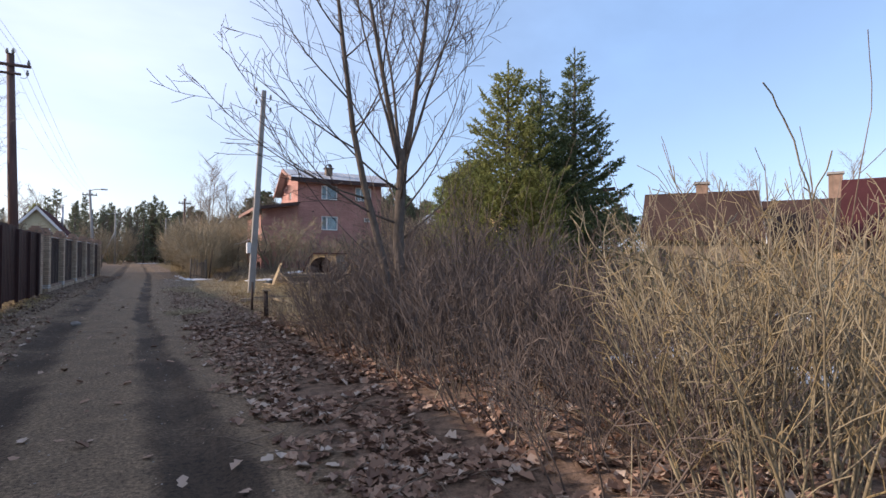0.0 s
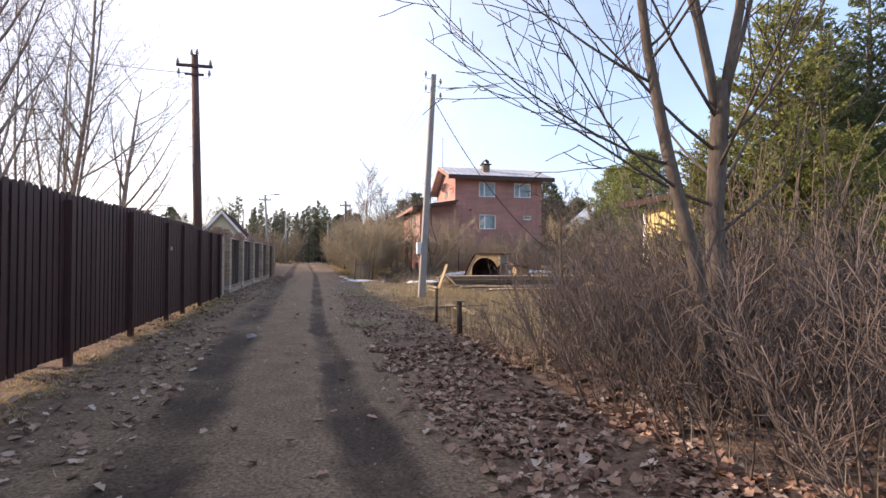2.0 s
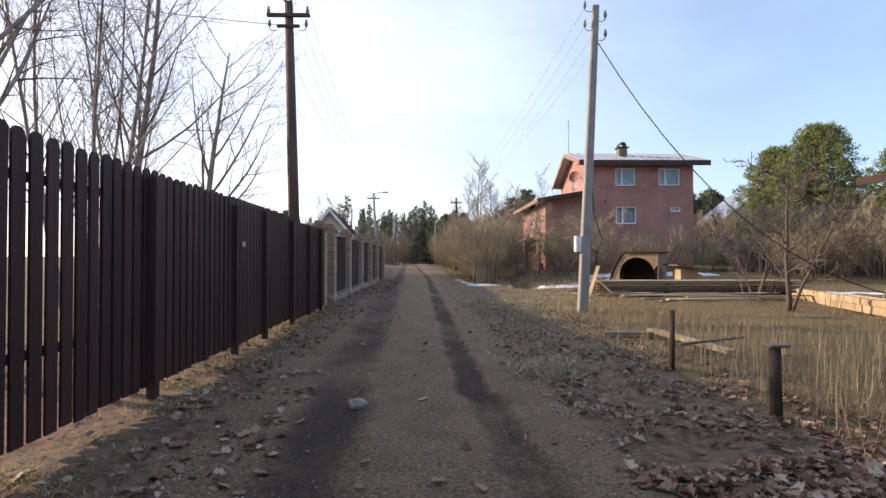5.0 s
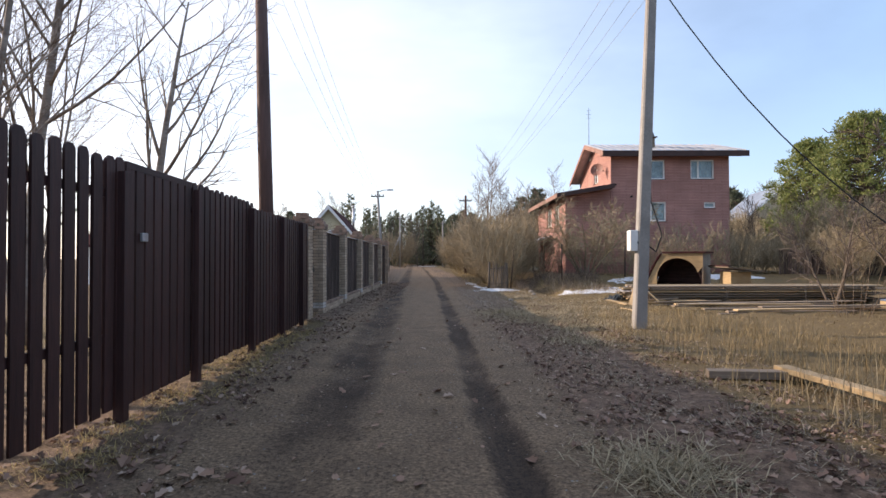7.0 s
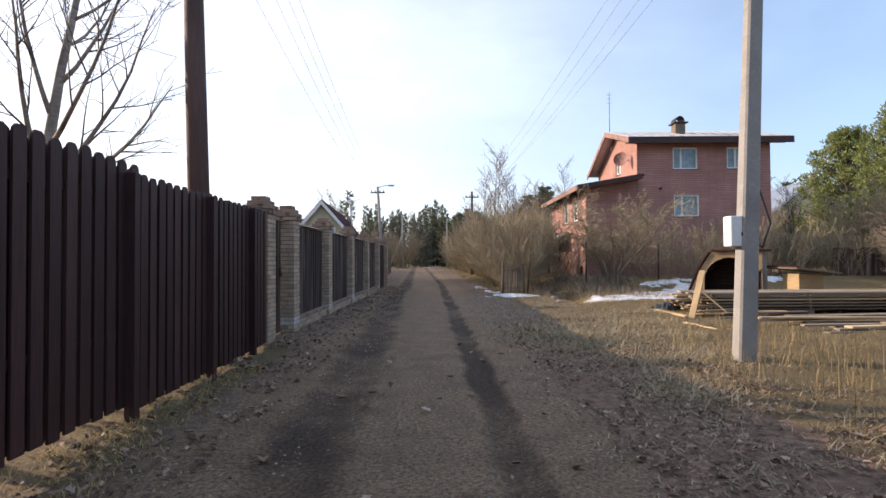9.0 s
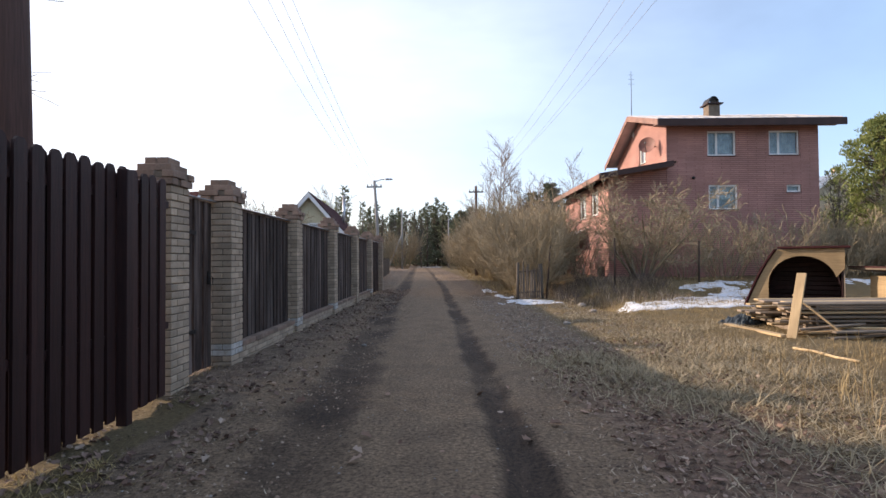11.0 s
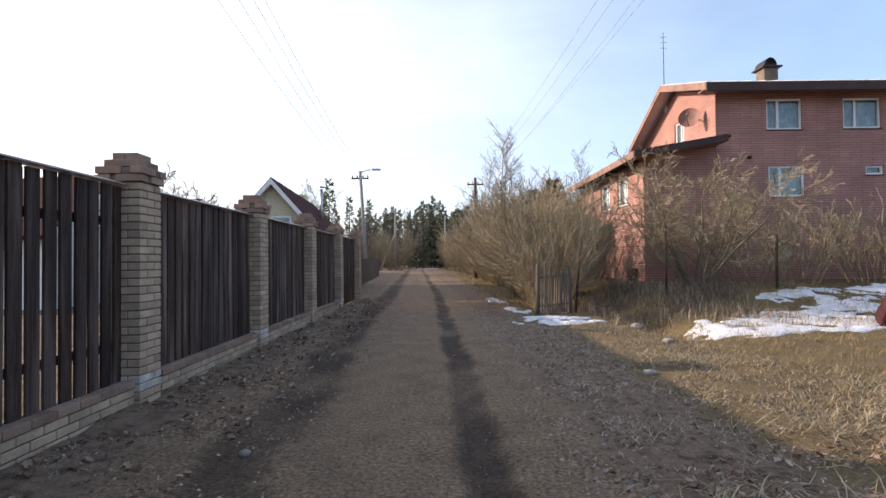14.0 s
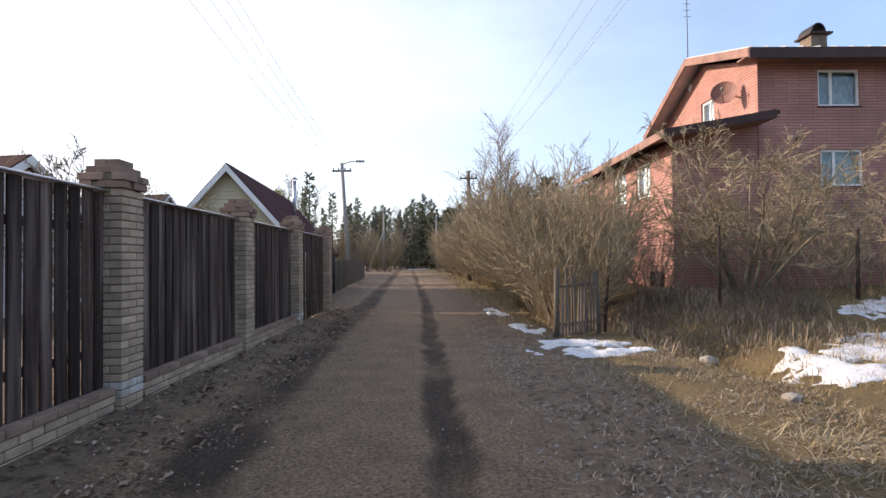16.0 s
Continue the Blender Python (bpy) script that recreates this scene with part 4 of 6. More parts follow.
simple_house("low brown-roofed house beyond the garden", -21, 66, 80, 7.0, 8.0, 3.4, 6.4, M_BEIGE, M_ROOF_BROWN)


# ---- trees and shrubs ----
def rand_dir(r):
    return Vector((r.gauss(0, 1), r.gauss(0, 1), r.gauss(0, 1))).normalized()


def limb(wood, twigs, p, d, length, radius, level, r, spec):
    """One limb and, along it, its side limbs; the last levels go into the twigs."""
    segs = max(2, int(spec["segs"][level]))
    pts, radii = [p.copy()], [radius]
    step = length / segs
    for i in range(segs):
        d = (d + rand_dir(r) * spec["wander"][level] + Vector((0, 0, spec["lift"][level]))).normalized()
        p = p + d * step
        pts.append(p.copy())
        radii.append(max(spec["thin"], radius * (1 - (i + 1) / segs * spec["taper"])))
    (wood if level <= spec["wood"] else twigs).tube(pts, radii, 8 if level == 0 else 5 if level == 1 else 3)
    if level + 1 >= len(spec["segs"]):
        return
    count = spec["count"][level]
    count = max(1, int(count * r.uniform(0.75, 1.25)))
    lo = spec["from"][level]
    for k in range(count):
        t = lo + (1 - lo) * (k + r.random()) / count
        f = t * segs
        i = min(segs - 1, int(f))
        q = pts[i].lerp(pts[i + 1], f - i)
        axis = (pts[i + 1] - pts[i]).normalized()
        side = axis.cross(rand_dir(r)).normalized()
        ang = radians(r.uniform(*spec["angle"][level]))
        nd = axis * math.cos(ang) + side * math.sin(ang)
        ln = length * r.uniform(*spec["ratio"][level]) * (1 - spec["shape"][level] * t)
        limb(wood, twigs, q, nd, ln, max(spec["thin"], radii[i] * spec["rad"][level]), level + 1, r, spec)


def tree(name, label, category, seed, height, radius, spec, m_wood, m_twig, stems=1, splay=0.25, group="", base_spread=0.05):
    r = random.Random(seed)
    wood, twigs = Soup(), Soup()
    for k in range(stems):
        a = 2 * math.pi * (k + r.uniform(-0.3, 0.3)) / stems
        d = Vector((math.cos(a) * splay, math.sin(a) * splay, 1)).normalized() if stems > 1 else Vector((0, 0, 1))
        h = height * (r.uniform(0.7, 1.0) if stems > 1 else 1)
        limb(wood, twigs, Vector((math.cos(a) * base_spread * (stems > 1), math.sin(a) * base_spread * (stems > 1), -0.12)), d, h, radius * (r.uniform(0.6, 1.0) if stems > 1 else 1), 0, r, spec)
    t = tagged(thing(name), label, category, group)
    link("trunk", wood.mesh("trunk", True), m_wood, t)
    link("crown", twigs.mesh("crown"), m_twig, t, "thin bare twigs")
    return t


def place(ob, x, y, s=1.0, rz=0.0, z=None, first=False, lean=(0, 0)):
    m = pose(x, y, (ground_z(x, y) if z is None else z) - 0.03, lean[0], lean[1], rz)
    if first:
        ob.matrix_world = m @ Matrix.Scale(s, 4)
        return ob
    c = copy_thing(ob, m)
    c.scale = (s, s, s)
    return c


BIRCH = dict(segs=(12, 6, 4, 3), wander=(0.05, 0.10, 0.16, 0.2), lift=(0.02, 0.06, 0.03, -0.02), thin=0.002, taper=0.92, wood=1, count=(22, 9, 4), angle=((25, 50), (25, 55), (25, 60)),
             ratio=((0.3, 0.42), (0.3, 0.5), (0.3, 0.6)), shape=(0.65, 0.4, 0.3), rad=(0.42, 0.5, 0.6), **{"from": (0.2, 0.15, 0.1)})
MAPLE = dict(segs=(10, 7, 5, 3), wander=(0.07, 0.10, 0.14, 0.2), lift=(0.03, 0.08, 0.04, 0.02), thin=0.004, taper=0.85, wood=1, count=(13, 9, 5), angle=((28, 58), (25, 50), (25, 55)),
             ratio=((0.45, 0.62), (0.32, 0.5), (0.3, 0.55)), shape=(0.45, 0.4, 0.3), rad=(0.5, 0.5, 0.6), **{"from": (0.22, 0.2, 0.15)})
LIMB = dict(MAPLE, taper=0.95, rad=(0.38, 0.42, 0.6), lift=(0.05, 0.10, 0.05, 0.02), count=(13, 8, 4), ratio=((0.3, 0.5), (0.3, 0.5), (0.3, 0.55)))
SHRUB = dict(segs=(7, 4, 3), wander=(0.09, 0.14, 0.2), lift=(0.02, 0.06, 0.05), thin=0.0032, taper=0.8, wood=0, count=(8, 4), angle=((20, 50), (20, 55)),
             ratio=((0.25, 0.5), (0.3, 0.6)), shape=(0.5, 0.3), rad=(0.5, 0.6), **{"from": (0.2, 0.2)})
SHRUB_S = dict(SHRUB, segs=(9, 5, 3), wander=(0.12, 0.2, 0.25), count=(7, 3), angle=((18, 50), (25, 60)), thin=0.0032, rad=(0.62, 0.6), taper=0.72)
WILLOW = dict(SHRUB, thin=0.0072, taper=0.85, count=(13, 5), ratio=((0.28, 0.5), (0.3, 0.6)), wander=(0.08, 0.12, 0.2))
REED = dict(segs=(7, 3), wander=(0.06, 0.12), lift=(0.02, 0.08), thin=0.003, taper=0.75, wood=0, count=(5,), angle=((15, 45),), ratio=((0.15, 0.4),), shape=(0.5,), rad=(0.5,), **{"from": (0.35,)})
GARDEN = dict(segs=(7, 6, 5, 3), wander=(0.10, 0.13, 0.18, 0.2), lift=(0.0, 0.03, 0.04, 0.03), thin=0.0045, taper=0.8, wood=1, count=(9, 8, 5), angle=((25, 60), (25, 60), (25, 60)),
              ratio=((0.4, 0.6), (0.3, 0.5), (0.3, 0.55)), shape=(0.4, 0.4, 0.3), rad=(0.55, 0.5, 0.6), **{"from": (0.25, 0.2, 0.1)})
GARDEN_D = dict(GARDEN, count=(11, 9, 5), thin=0.0075, rad=(0.42, 0.42, 0.6))
ORCHARD = dict(GARDEN_D, thin=0.0068, rad=(0.4, 0.42, 0.6), count=(10, 10, 5), lift=(0.0, 0.0, 0.02, 0.03), angle=((30, 75), (30, 65), (25, 60)))
FAR_BARE = dict(segs=(8, 4, 3), wander=(0.05, 0.10, 0.15), lift=(0.02, 0.06, 0.02), thin=0.012, taper=0.9, wood=0, count=(34, 9), angle=((25, 50), (25, 55)),
                ratio=((0.25, 0.4), (0.3, 0.5)), shape=(0.6, 0.4), rad=(0.4, 0.5), **{"from": (0.2, 0.15)})

rnd = random.Random(11)
# the bare broadleaf tree at the roadside, with a thinner neighbour
r = random.Random(17)
wood, twigs = Soup(), Soup()
stem = [Vector((0, 0, -0.15)), Vector((0.03, 0, 0.9)), Vector((0.0, 0.02, 1.9)), Vector((0.05, 0.0, 2.85)), Vector((0.04, 0.0, 3.1))]
wood.tube(stem, [0.115, 0.092, 0.08, 0.078, 0.075], 10)
for (ax, ay, ln, rad) in ((-0.14, 0.05, 5.0, 0.05), (0.13, -0.10, 5.2, 0.052), (0.30, 0.16, 4.3, 0.03), (-0.04, 0.26, 4.2, 0.03), (-0.3, -0.1, 4.0, 0.026)):
    limb(wood, twigs, stem[-1] - Vector((0, 0, 0.4)), Vector((ax, ay, 1)).normalized(), ln + 0.3, rad, 0, r, LIMB)
for a, z, ln, up in ((188, 2.45, 2.9, 0.5), (172, 1.95, 2.7, 0.35), (250, 2.3, 2.3, 0.6), (15, 2.1, 2.6, 0.75), (80, 2.2, 2.2, 0.6), (330, 2.5, 2.5, 0.7), (205, 2.75, 2.8, 0.75), (350, 1.7, 1.8, 0.6)):
    limb(wood, twigs, Vector((0.02, 0, z)), Vector((math.cos(radians(a)), math.sin(radians(a)), up)).normalized(), ln, 0.018, 1, r, LIMB)
maple = tagged(thing("bare_tree"), "bare grey-barked broadleaf tree forking into upright limbs", "tree")
link("trunk", wood.mesh("trunk", True), M_BARK, maple)
link("crown", twigs.mesh("crown"), M_TWIG_DARK, maple, "thin bare twigs")
place(maple, 3.06, 7.5, first=True)
# the slim one leans towards the road and throws long low side limbs
wood, twigs = Soup(), Soup()
stem = [Vector(q) for q in ((0.12, 0, -0.15), (0.0, 0, 1.2), (-0.2, 0, 1.94), (-0.34, 0, 2.44), (-0.53, 0, 3.31), (-0.66, 0, 4.3), (-0.78, 0.05, 5.4), (-0.86, 0.05, 6.8))]
wood.tube(stem, [0.075, 0.062, 0.056, 0.052, 0.042, 0.034, 0.024, 0.008], 8)
for k, (a, z, ln, up) in enumerate(((178, 2.3, 2.7, 0.22), (200, 2.1, 2.4, 0.3), (165, 3.0, 2.3, 0.45), (10, 3.3, 1.6, 0.8), (190, 3.7, 2.0, 0.6), (90, 2.9, 1.7, 0.6), (280, 3.2, 1.8, 0.6), (20, 4.3, 1.4, 0.9), (200, 4.6, 1.6, 0.8), (120, 5.1, 1.3, 0.9), (300, 5.4, 1.2, 0.9))):
    base = next(a0.lerp(b0, (z - a0.z) / (b0.z - a0.z)) for a0, b0 in zip(stem, stem[1:]) if a0.z <= z <= b0.z)
    limb(wood, twigs, base, Vector((math.cos(radians(a)), math.sin(radians(a)), up)).normalized(), ln, 0.015, 1, r, LIMB)
slim = tagged(thing("slim_tree"), "slim leaning bare sapling beside a larger tree", "tree")
link("trunk", wood.mesh("trunk", True), M_BARK, slim)
link("crown", twigs.mesh("crown"), M_TWIG_DARK, slim, "thin bare twigs")
place(slim, 2.83, 7.4, first=True)

# birches behind the picket fence
b1 = tree("birch_tree", "tall bare birch with pale mottled bark", "tree", 5, 12.5, 0.10, BIRCH, M_BIRCH, M_TWIG, group="birches behind the picket fence")
b2 = tree("birch_tree", "bare many-stemmed birch with fine hanging twigs", "tree", 6, 10.5, 0.06, BIRCH, M_BIRCH, M_TWIG, stems=5, splay=0.2, group="birches behind the picket fence", base_spread=0.15)
b3 = tree("birch_tree", "crooked bare birch with a forked mottled trunk", "tree", 8, 7.2, 0.125, MAPLE, M_BIRCH, M_TWIG_DARK, group="birches behind the picket fence")
place(b1, -6.15, 14.4, first=True)
place(b2, -6.7, 16.9, first=True, rz=30)
place(b3, -6.95, 22.1, first=True, rz=100)
place(b1, -7.9, 16.4, 0.95, 80)
place(b1, -7.3, 19.2, 0.9, 200)
place(b1, -7.6, 14.6, 0.85, 140, lean=(0, -6))
place(b2, -8.4, 20.6, 0.95, 150)
place(b2, -6.6, 11.6, 0.9, 250)
place(b1, -6.9, 9.4, 1.0, 300)

# dark brush round the roadside trees
s1 = tree("bare_shrub", "dense dark brown leafless shrub", "shrub", 31, 1.9, 0.0125, SHRUB, M_TWIG_DARK, M_TWIG_DARK, stems=16, splay=0.42, base_spread=0.35, group="shrubs by the road")
s2 = tree("bare_shrub", "dense dark brown leafless shrub", "shrub", 32, 1.6, 0.011, SHRUB, M_TWIG_DARK, M_TWIG_DARK, stems=13, splay=0.6, base_spread=0.4, group="shrubs by the road")
s3 = tree("bare_shrub", "thicket of straw-coloured upright stems", "shrub", 33, 2.1, 0.0125, SHRUB_S, M_STRAW, M_STRAW, stems=17, splay=0.3, base_spread=0.5, group="shrubs by the road")
s4 = tree("bare_shrub", "thicket of straw-coloured upright stems", "shrub", 34, 2.4, 0.015, SHRUB_S, M_STRAW, M_OLIVE, stems=12, splay=0.34, base_spread=0.55, group="shrubs by the road")
s5 = tree("bare_shrub", "tall sparse brown shrub with few side twigs", "shrub", 35, 3.0, 0.013, REED, M_TWIG, M_TWIG, stems=9, splay=0.28, base_spread=0.4, group="shrubs by the road")
seen = set()


def put(ob, x, y, s=1.0):
    place(ob, x, y, s, rnd.uniform(0, 360), first=ob.name not in seen)
    seen.add(ob.name)


for x, y, s in ((2.9, 9.2, 0.8), (2.75, 8.2, 0.95), (3.6, 8.6, 1.0), (3.5, 6.9, 1.0), (2.9, 6.0, 1.0), (3.9, 5.6, 1.05), (3.0, 4.7, 0.95), (4.7, 7.2, 1.1), (4.4, 9.4, 0.9), (5.6, 8.2, 1.1), (3.9, 4.2, 0.9), (6.6, 9.2, 1.1), (2.5, 9.0, 0.85), (2.5, 8.0, 0.9), (3.3, 7.6, 0.9), (3.6, 9.8, 0.9), (4.3, 10.4, 1.0), (4.9, 11.5, 1.1), (5.6, 10.7, 1.2), (5.4, 12.3, 0.9)):
    put(s1, x + rnd.uniform(-0.1, 0.1), y, s)
for x, y, s in ((2.35, 9.9, 0.8), (2.6, 7.5, 0.9), (2.7, 5.3, 0.95), (3.4, 5.2, 1.0), (2.65, 4.1, 0.9), (4.7, 6.0, 1.1), (5.4, 6.8, 1.1), (2.7, 3.3, 0.85), (3.5, 3.4, 0.9), (2.5, 2.6, 0.8), (2.95, 2.5, 0.8), (3.3, 2.8, 0.85), (4.1, 3.6, 0.95), (6.3, 7.6, 1.1), (2.5, 6.6, 0.95), (2.9, 7.0, 1.0), (3.3, 8.1, 1.0), (4.4, 8.2, 1.0)):
    put(s2, x, y, s)
for x, y, s in ((3.3, 2.1, 0.85), (3.9, 2.6, 0.9), (3.1, 1.5, 0.9), (4.5, 3.4, 0.95), (5.0, 2.5, 1.0), (5.6, 3.6, 1.0), (4.2, 1.6, 0.9)):
    put(s3, x, y, s)
for x, y, s in ((3.6, 1.9, 0.8), (3.0, 1.75, 0.75), (4.6, 2.1, 0.9), (3.9, 3.1, 0.8), (5.6, 1.6, 1.0), (6.2, 4.4, 1.0)):
    put(s4, x, y, s)
for x, y, s in ((5.2, 3.0, 1.0), (3.7, 7.9, 1.0), (4.3, 8.8, 1.15), (4.9, 9.7, 1.2), (5.3, 8.6, 1.2), (4.0, 9.9, 0.95), (4.3, 2.6, 0.75), (6.0, 3.2, 0.85), (6.6, 5.2, 1.0), (5.6, 2.2, 0.8), (7.2, 3.4, 1.05)):
    put(s5, x, y, s)
for x, y, s in ((2.9, 10.4, 0.9), (3.6, 11.2, 1.0), (4.6, 12.6, 1.0), (6.4, 11.0, 1.2), (7.2, 10.0, 1.2), (4.4, 9.0, 1.25), (5.0, 8.0, 1.3), (5.9, 9.6, 1.3), (7.8, 9.0, 1.2), (5.8, 12.2, 1.5), (6.6, 13.2, 1.5), (7.5, 14.2, 1.4)):
    put(s1, x, y, s)
for x, y, s in ((5.2, 12.6, 0.8), (4.0, 11.0, 0.55), (9.5, 22.5, 0.75), (8.3, 23.5, 0.7)):
    put(s5, x, y, s)

# willow scrub along the far side of the road, past the little gate
w1 = tree("willow_shrub", "broad leafless willow shrub with ochre twigs", "shrub", 41, 3.8, 0.018, WILLOW, M_OLIVE, M_WILLOW, stems=34, splay=0.42, base_spread=0.5, group="willow scrub by the road")
w2 = tree("willow_shrub", "broad leafless willow shrub with brown twigs", "shrub", 42, 3.6, 0.018, WILLOW, M_WILLOW, M_WILLOW, stems=34, splay=0.45, base_spread=0.5, group="willow scrub by the road")
hedge = ((1.75, 37.5, 0.62), (1.9, 38.6, 0.78), (1.9, 40.1, 0.85), (2.0, 41.9, 0.92), (2.7, 40.6, 0.9), (2.1, 44.4, 0.98), (2.2, 47.0, 1.0), (2.3, 50, 1.1), (3.6, 51.5, 1.2), (2.2, 53.5, 1.1), (2.2, 57, 1.15),
         (3.6, 56, 1.2), (2.0, 61, 1.1), (3.3, 64, 1.2), (1.8, 66, 1.1), (1.6, 71, 1.1), (3.0, 73, 1.2), (1.2, 77, 1.1), (2.6, 83, 1.2), (0.8, 85, 1.1), (0.2, 93, 1.1), (2, 95, 1.2), (5.2, 60, 1.2), (5.6, 68, 1.2), (5.0, 78, 1.3))
for i, (x, y, s) in enumerate(hedge):
    put(w1 if i % 2 else w2, x + rnd.uniform(-0.15, 0.15), y, s * rnd.uniform(1.0, 1.22))
for i, (x, y, s) in enumerate(((17.2, 41.0, 0.6), (18.6, 40.0, 0.6), (17.5, 44.0, 0.6), (19.5, 43, 0.7),
                               (20, 41, 1.15), (22, 40.2, 1.2), (24.6, 40, 1.2), (18, 43.6, 0.7), (26.5, 41, 1.2), (20, 38, 0.9), (21.5, 37.5, 0.9), (23, 36.5, 0.95), (25, 36, 0.95), (18.5, 37.0, 0.7))):
    put(w2 if i % 2 else w1, x, y, s)
g1 = tree("garden_tree", "low spreading bare fruit tree with crooked limbs", "tree", 51, 3.4, 0.07, GARDEN_D, M_BARK, M_TWIG_DARK, stems=2, splay=0.35)
place(g1, -8.7, 38.7, 1.08, first=True)
g2 = tree("garden_tree", "many-stemmed bare garden tree with a rounded crown", "tree", 53, 4.6, 0.065, ORCHARD, M_STRAW, M_WILLOW, stems=11, splay=0.62, base_spread=0.22)
place(g2, 6.38, 39.2, 0.98, first=True)
place(g2, -8.9, 39.0, 0.85, 70)
g3 = tree("currant_bush", "loose leafless bush of long arching brown canes", "shrub", 57, 2.7, 0.016, dict(WILLOW, thin=0.007, count=(8, 3)), M_STRAW, M_WILLOW, stems=17, splay=0.5, base_spread=0.4, group="bushes before the brick house")
for i, (x, y, q) in enumerate(((8.2, 39.6, 1.0), (9.4, 38.9, 0.9), (10.3, 40.2, 1.1), (11.7, 39.2, 1.05), (12.9, 40.1, 1.15), (14.3, 39.3, 1.1), (15.7, 40.3, 1.1), (7.3, 40.6, 0.9), (4.6, 40.3, 0.8), (16.8, 39.0, 0.9))):
    place(g3, x, y, q, i * 67, first=i == 0)
for i in range(16):
    q = random.Random(90 + i)
    put(s2, q.uniform(2.5, 6.2), q.uniform(35.3, 38.6), q.uniform(0.3, 0.5))
place(g1, 8.2, 22.0, 1.1, 40)
place(g1, 10.4, 27.0, 0.9, 160)
place(g1, -12.5, 47.5, 1.0, 80)
place(g1, -9.5, 57.5, 0.9, 130)


# ---- conifers ----
def conifer(name, label, seed, height, reach, needles, dense=1.0, bare=0.06, step=0.2, droop=0.25, bits=3, size=0.2, group=""):
    r = random.Random(seed)
    wood, green = Soup(), Soup()
    wood.tube([Vector((0, 0, -0.2)), Vector((0, 0, height * 0.6)), Vector((0, 0, height))], [0.012 * height + 0.03, 0.008 * height + 0.01, 0.008], 7)
    z = height * bare
    while z < height * 0.985:
        f = 1 - z / height
        ln0 = reach * (f ** 0.95) * r.uniform(0.85, 1.1) + 0.06
        for k in range(max(3, int(6 * dense))):
            a = r.uniform(0, 2 * math.pi)
            ln = ln0 * r.uniform(0.35, 1.25)
            rise = 0.55 * (1 - f) - droop * f + r.uniform(-0.12, 0.12)
            out = Vector((math.cos(a), math.sin(a), rise))
            pts = [Vector((0, 0, z + r.uniform(-0.08, 0.08)))]
            n = 4
            for i in range(n):
                out = (out + Vector((0, 0, 0.10)) + rand_dir(r) * 0.06).normalized()
                pts.append(pts[-1] + out * (ln / n))
            wood.tube(pts, [0.006 + 0.008 * ln * (1 - i / (n + 0.5)) for i in range(n + 1)], 3)
            m = max(2, int(ln / (size * 0.34) * dense))
            for j in range(m):
                t = (0.12 + 0.88 * (j + r.random()) / m) * n
                i = min(n - 1, int(t))
                q = pts[i].lerp(pts[i + 1], t - i)
                ax = (pts[i + 1] - pts[i]).normalized()
                side = ax.cross(Vector((0, 0, 1))).normalized() * (1 if j % 2 else -1)
                d = (ax * r.uniform(0.5, 1.0) + side * r.uniform(0.3, 0.9) + Vector((0, 0, r.uniform(-0.35, 0.2)))).normalized()
                for b in range(bits):
                    d2 = (d + rand_dir(r) * 0.6).normalized()
                    w = d2.cross(rand_dir(r)).normalized() * size * 0.14
                    e = q + d2 * size * r.uniform(0.6, 1.25)
                    green.poly(q - w * 0.5, q.lerp(e, 0.45) - w, e, q.lerp(e, 0.5) + w)
        z += step * (0.7 + 0.5 * f)
    t = tagged(thing(name), label, "tree", group)
    link("trunk", wood.mesh("trunk"), M_BARK, t)
    link("crown", green.mesh("crown"), needles, t, "needled branches")
    return t


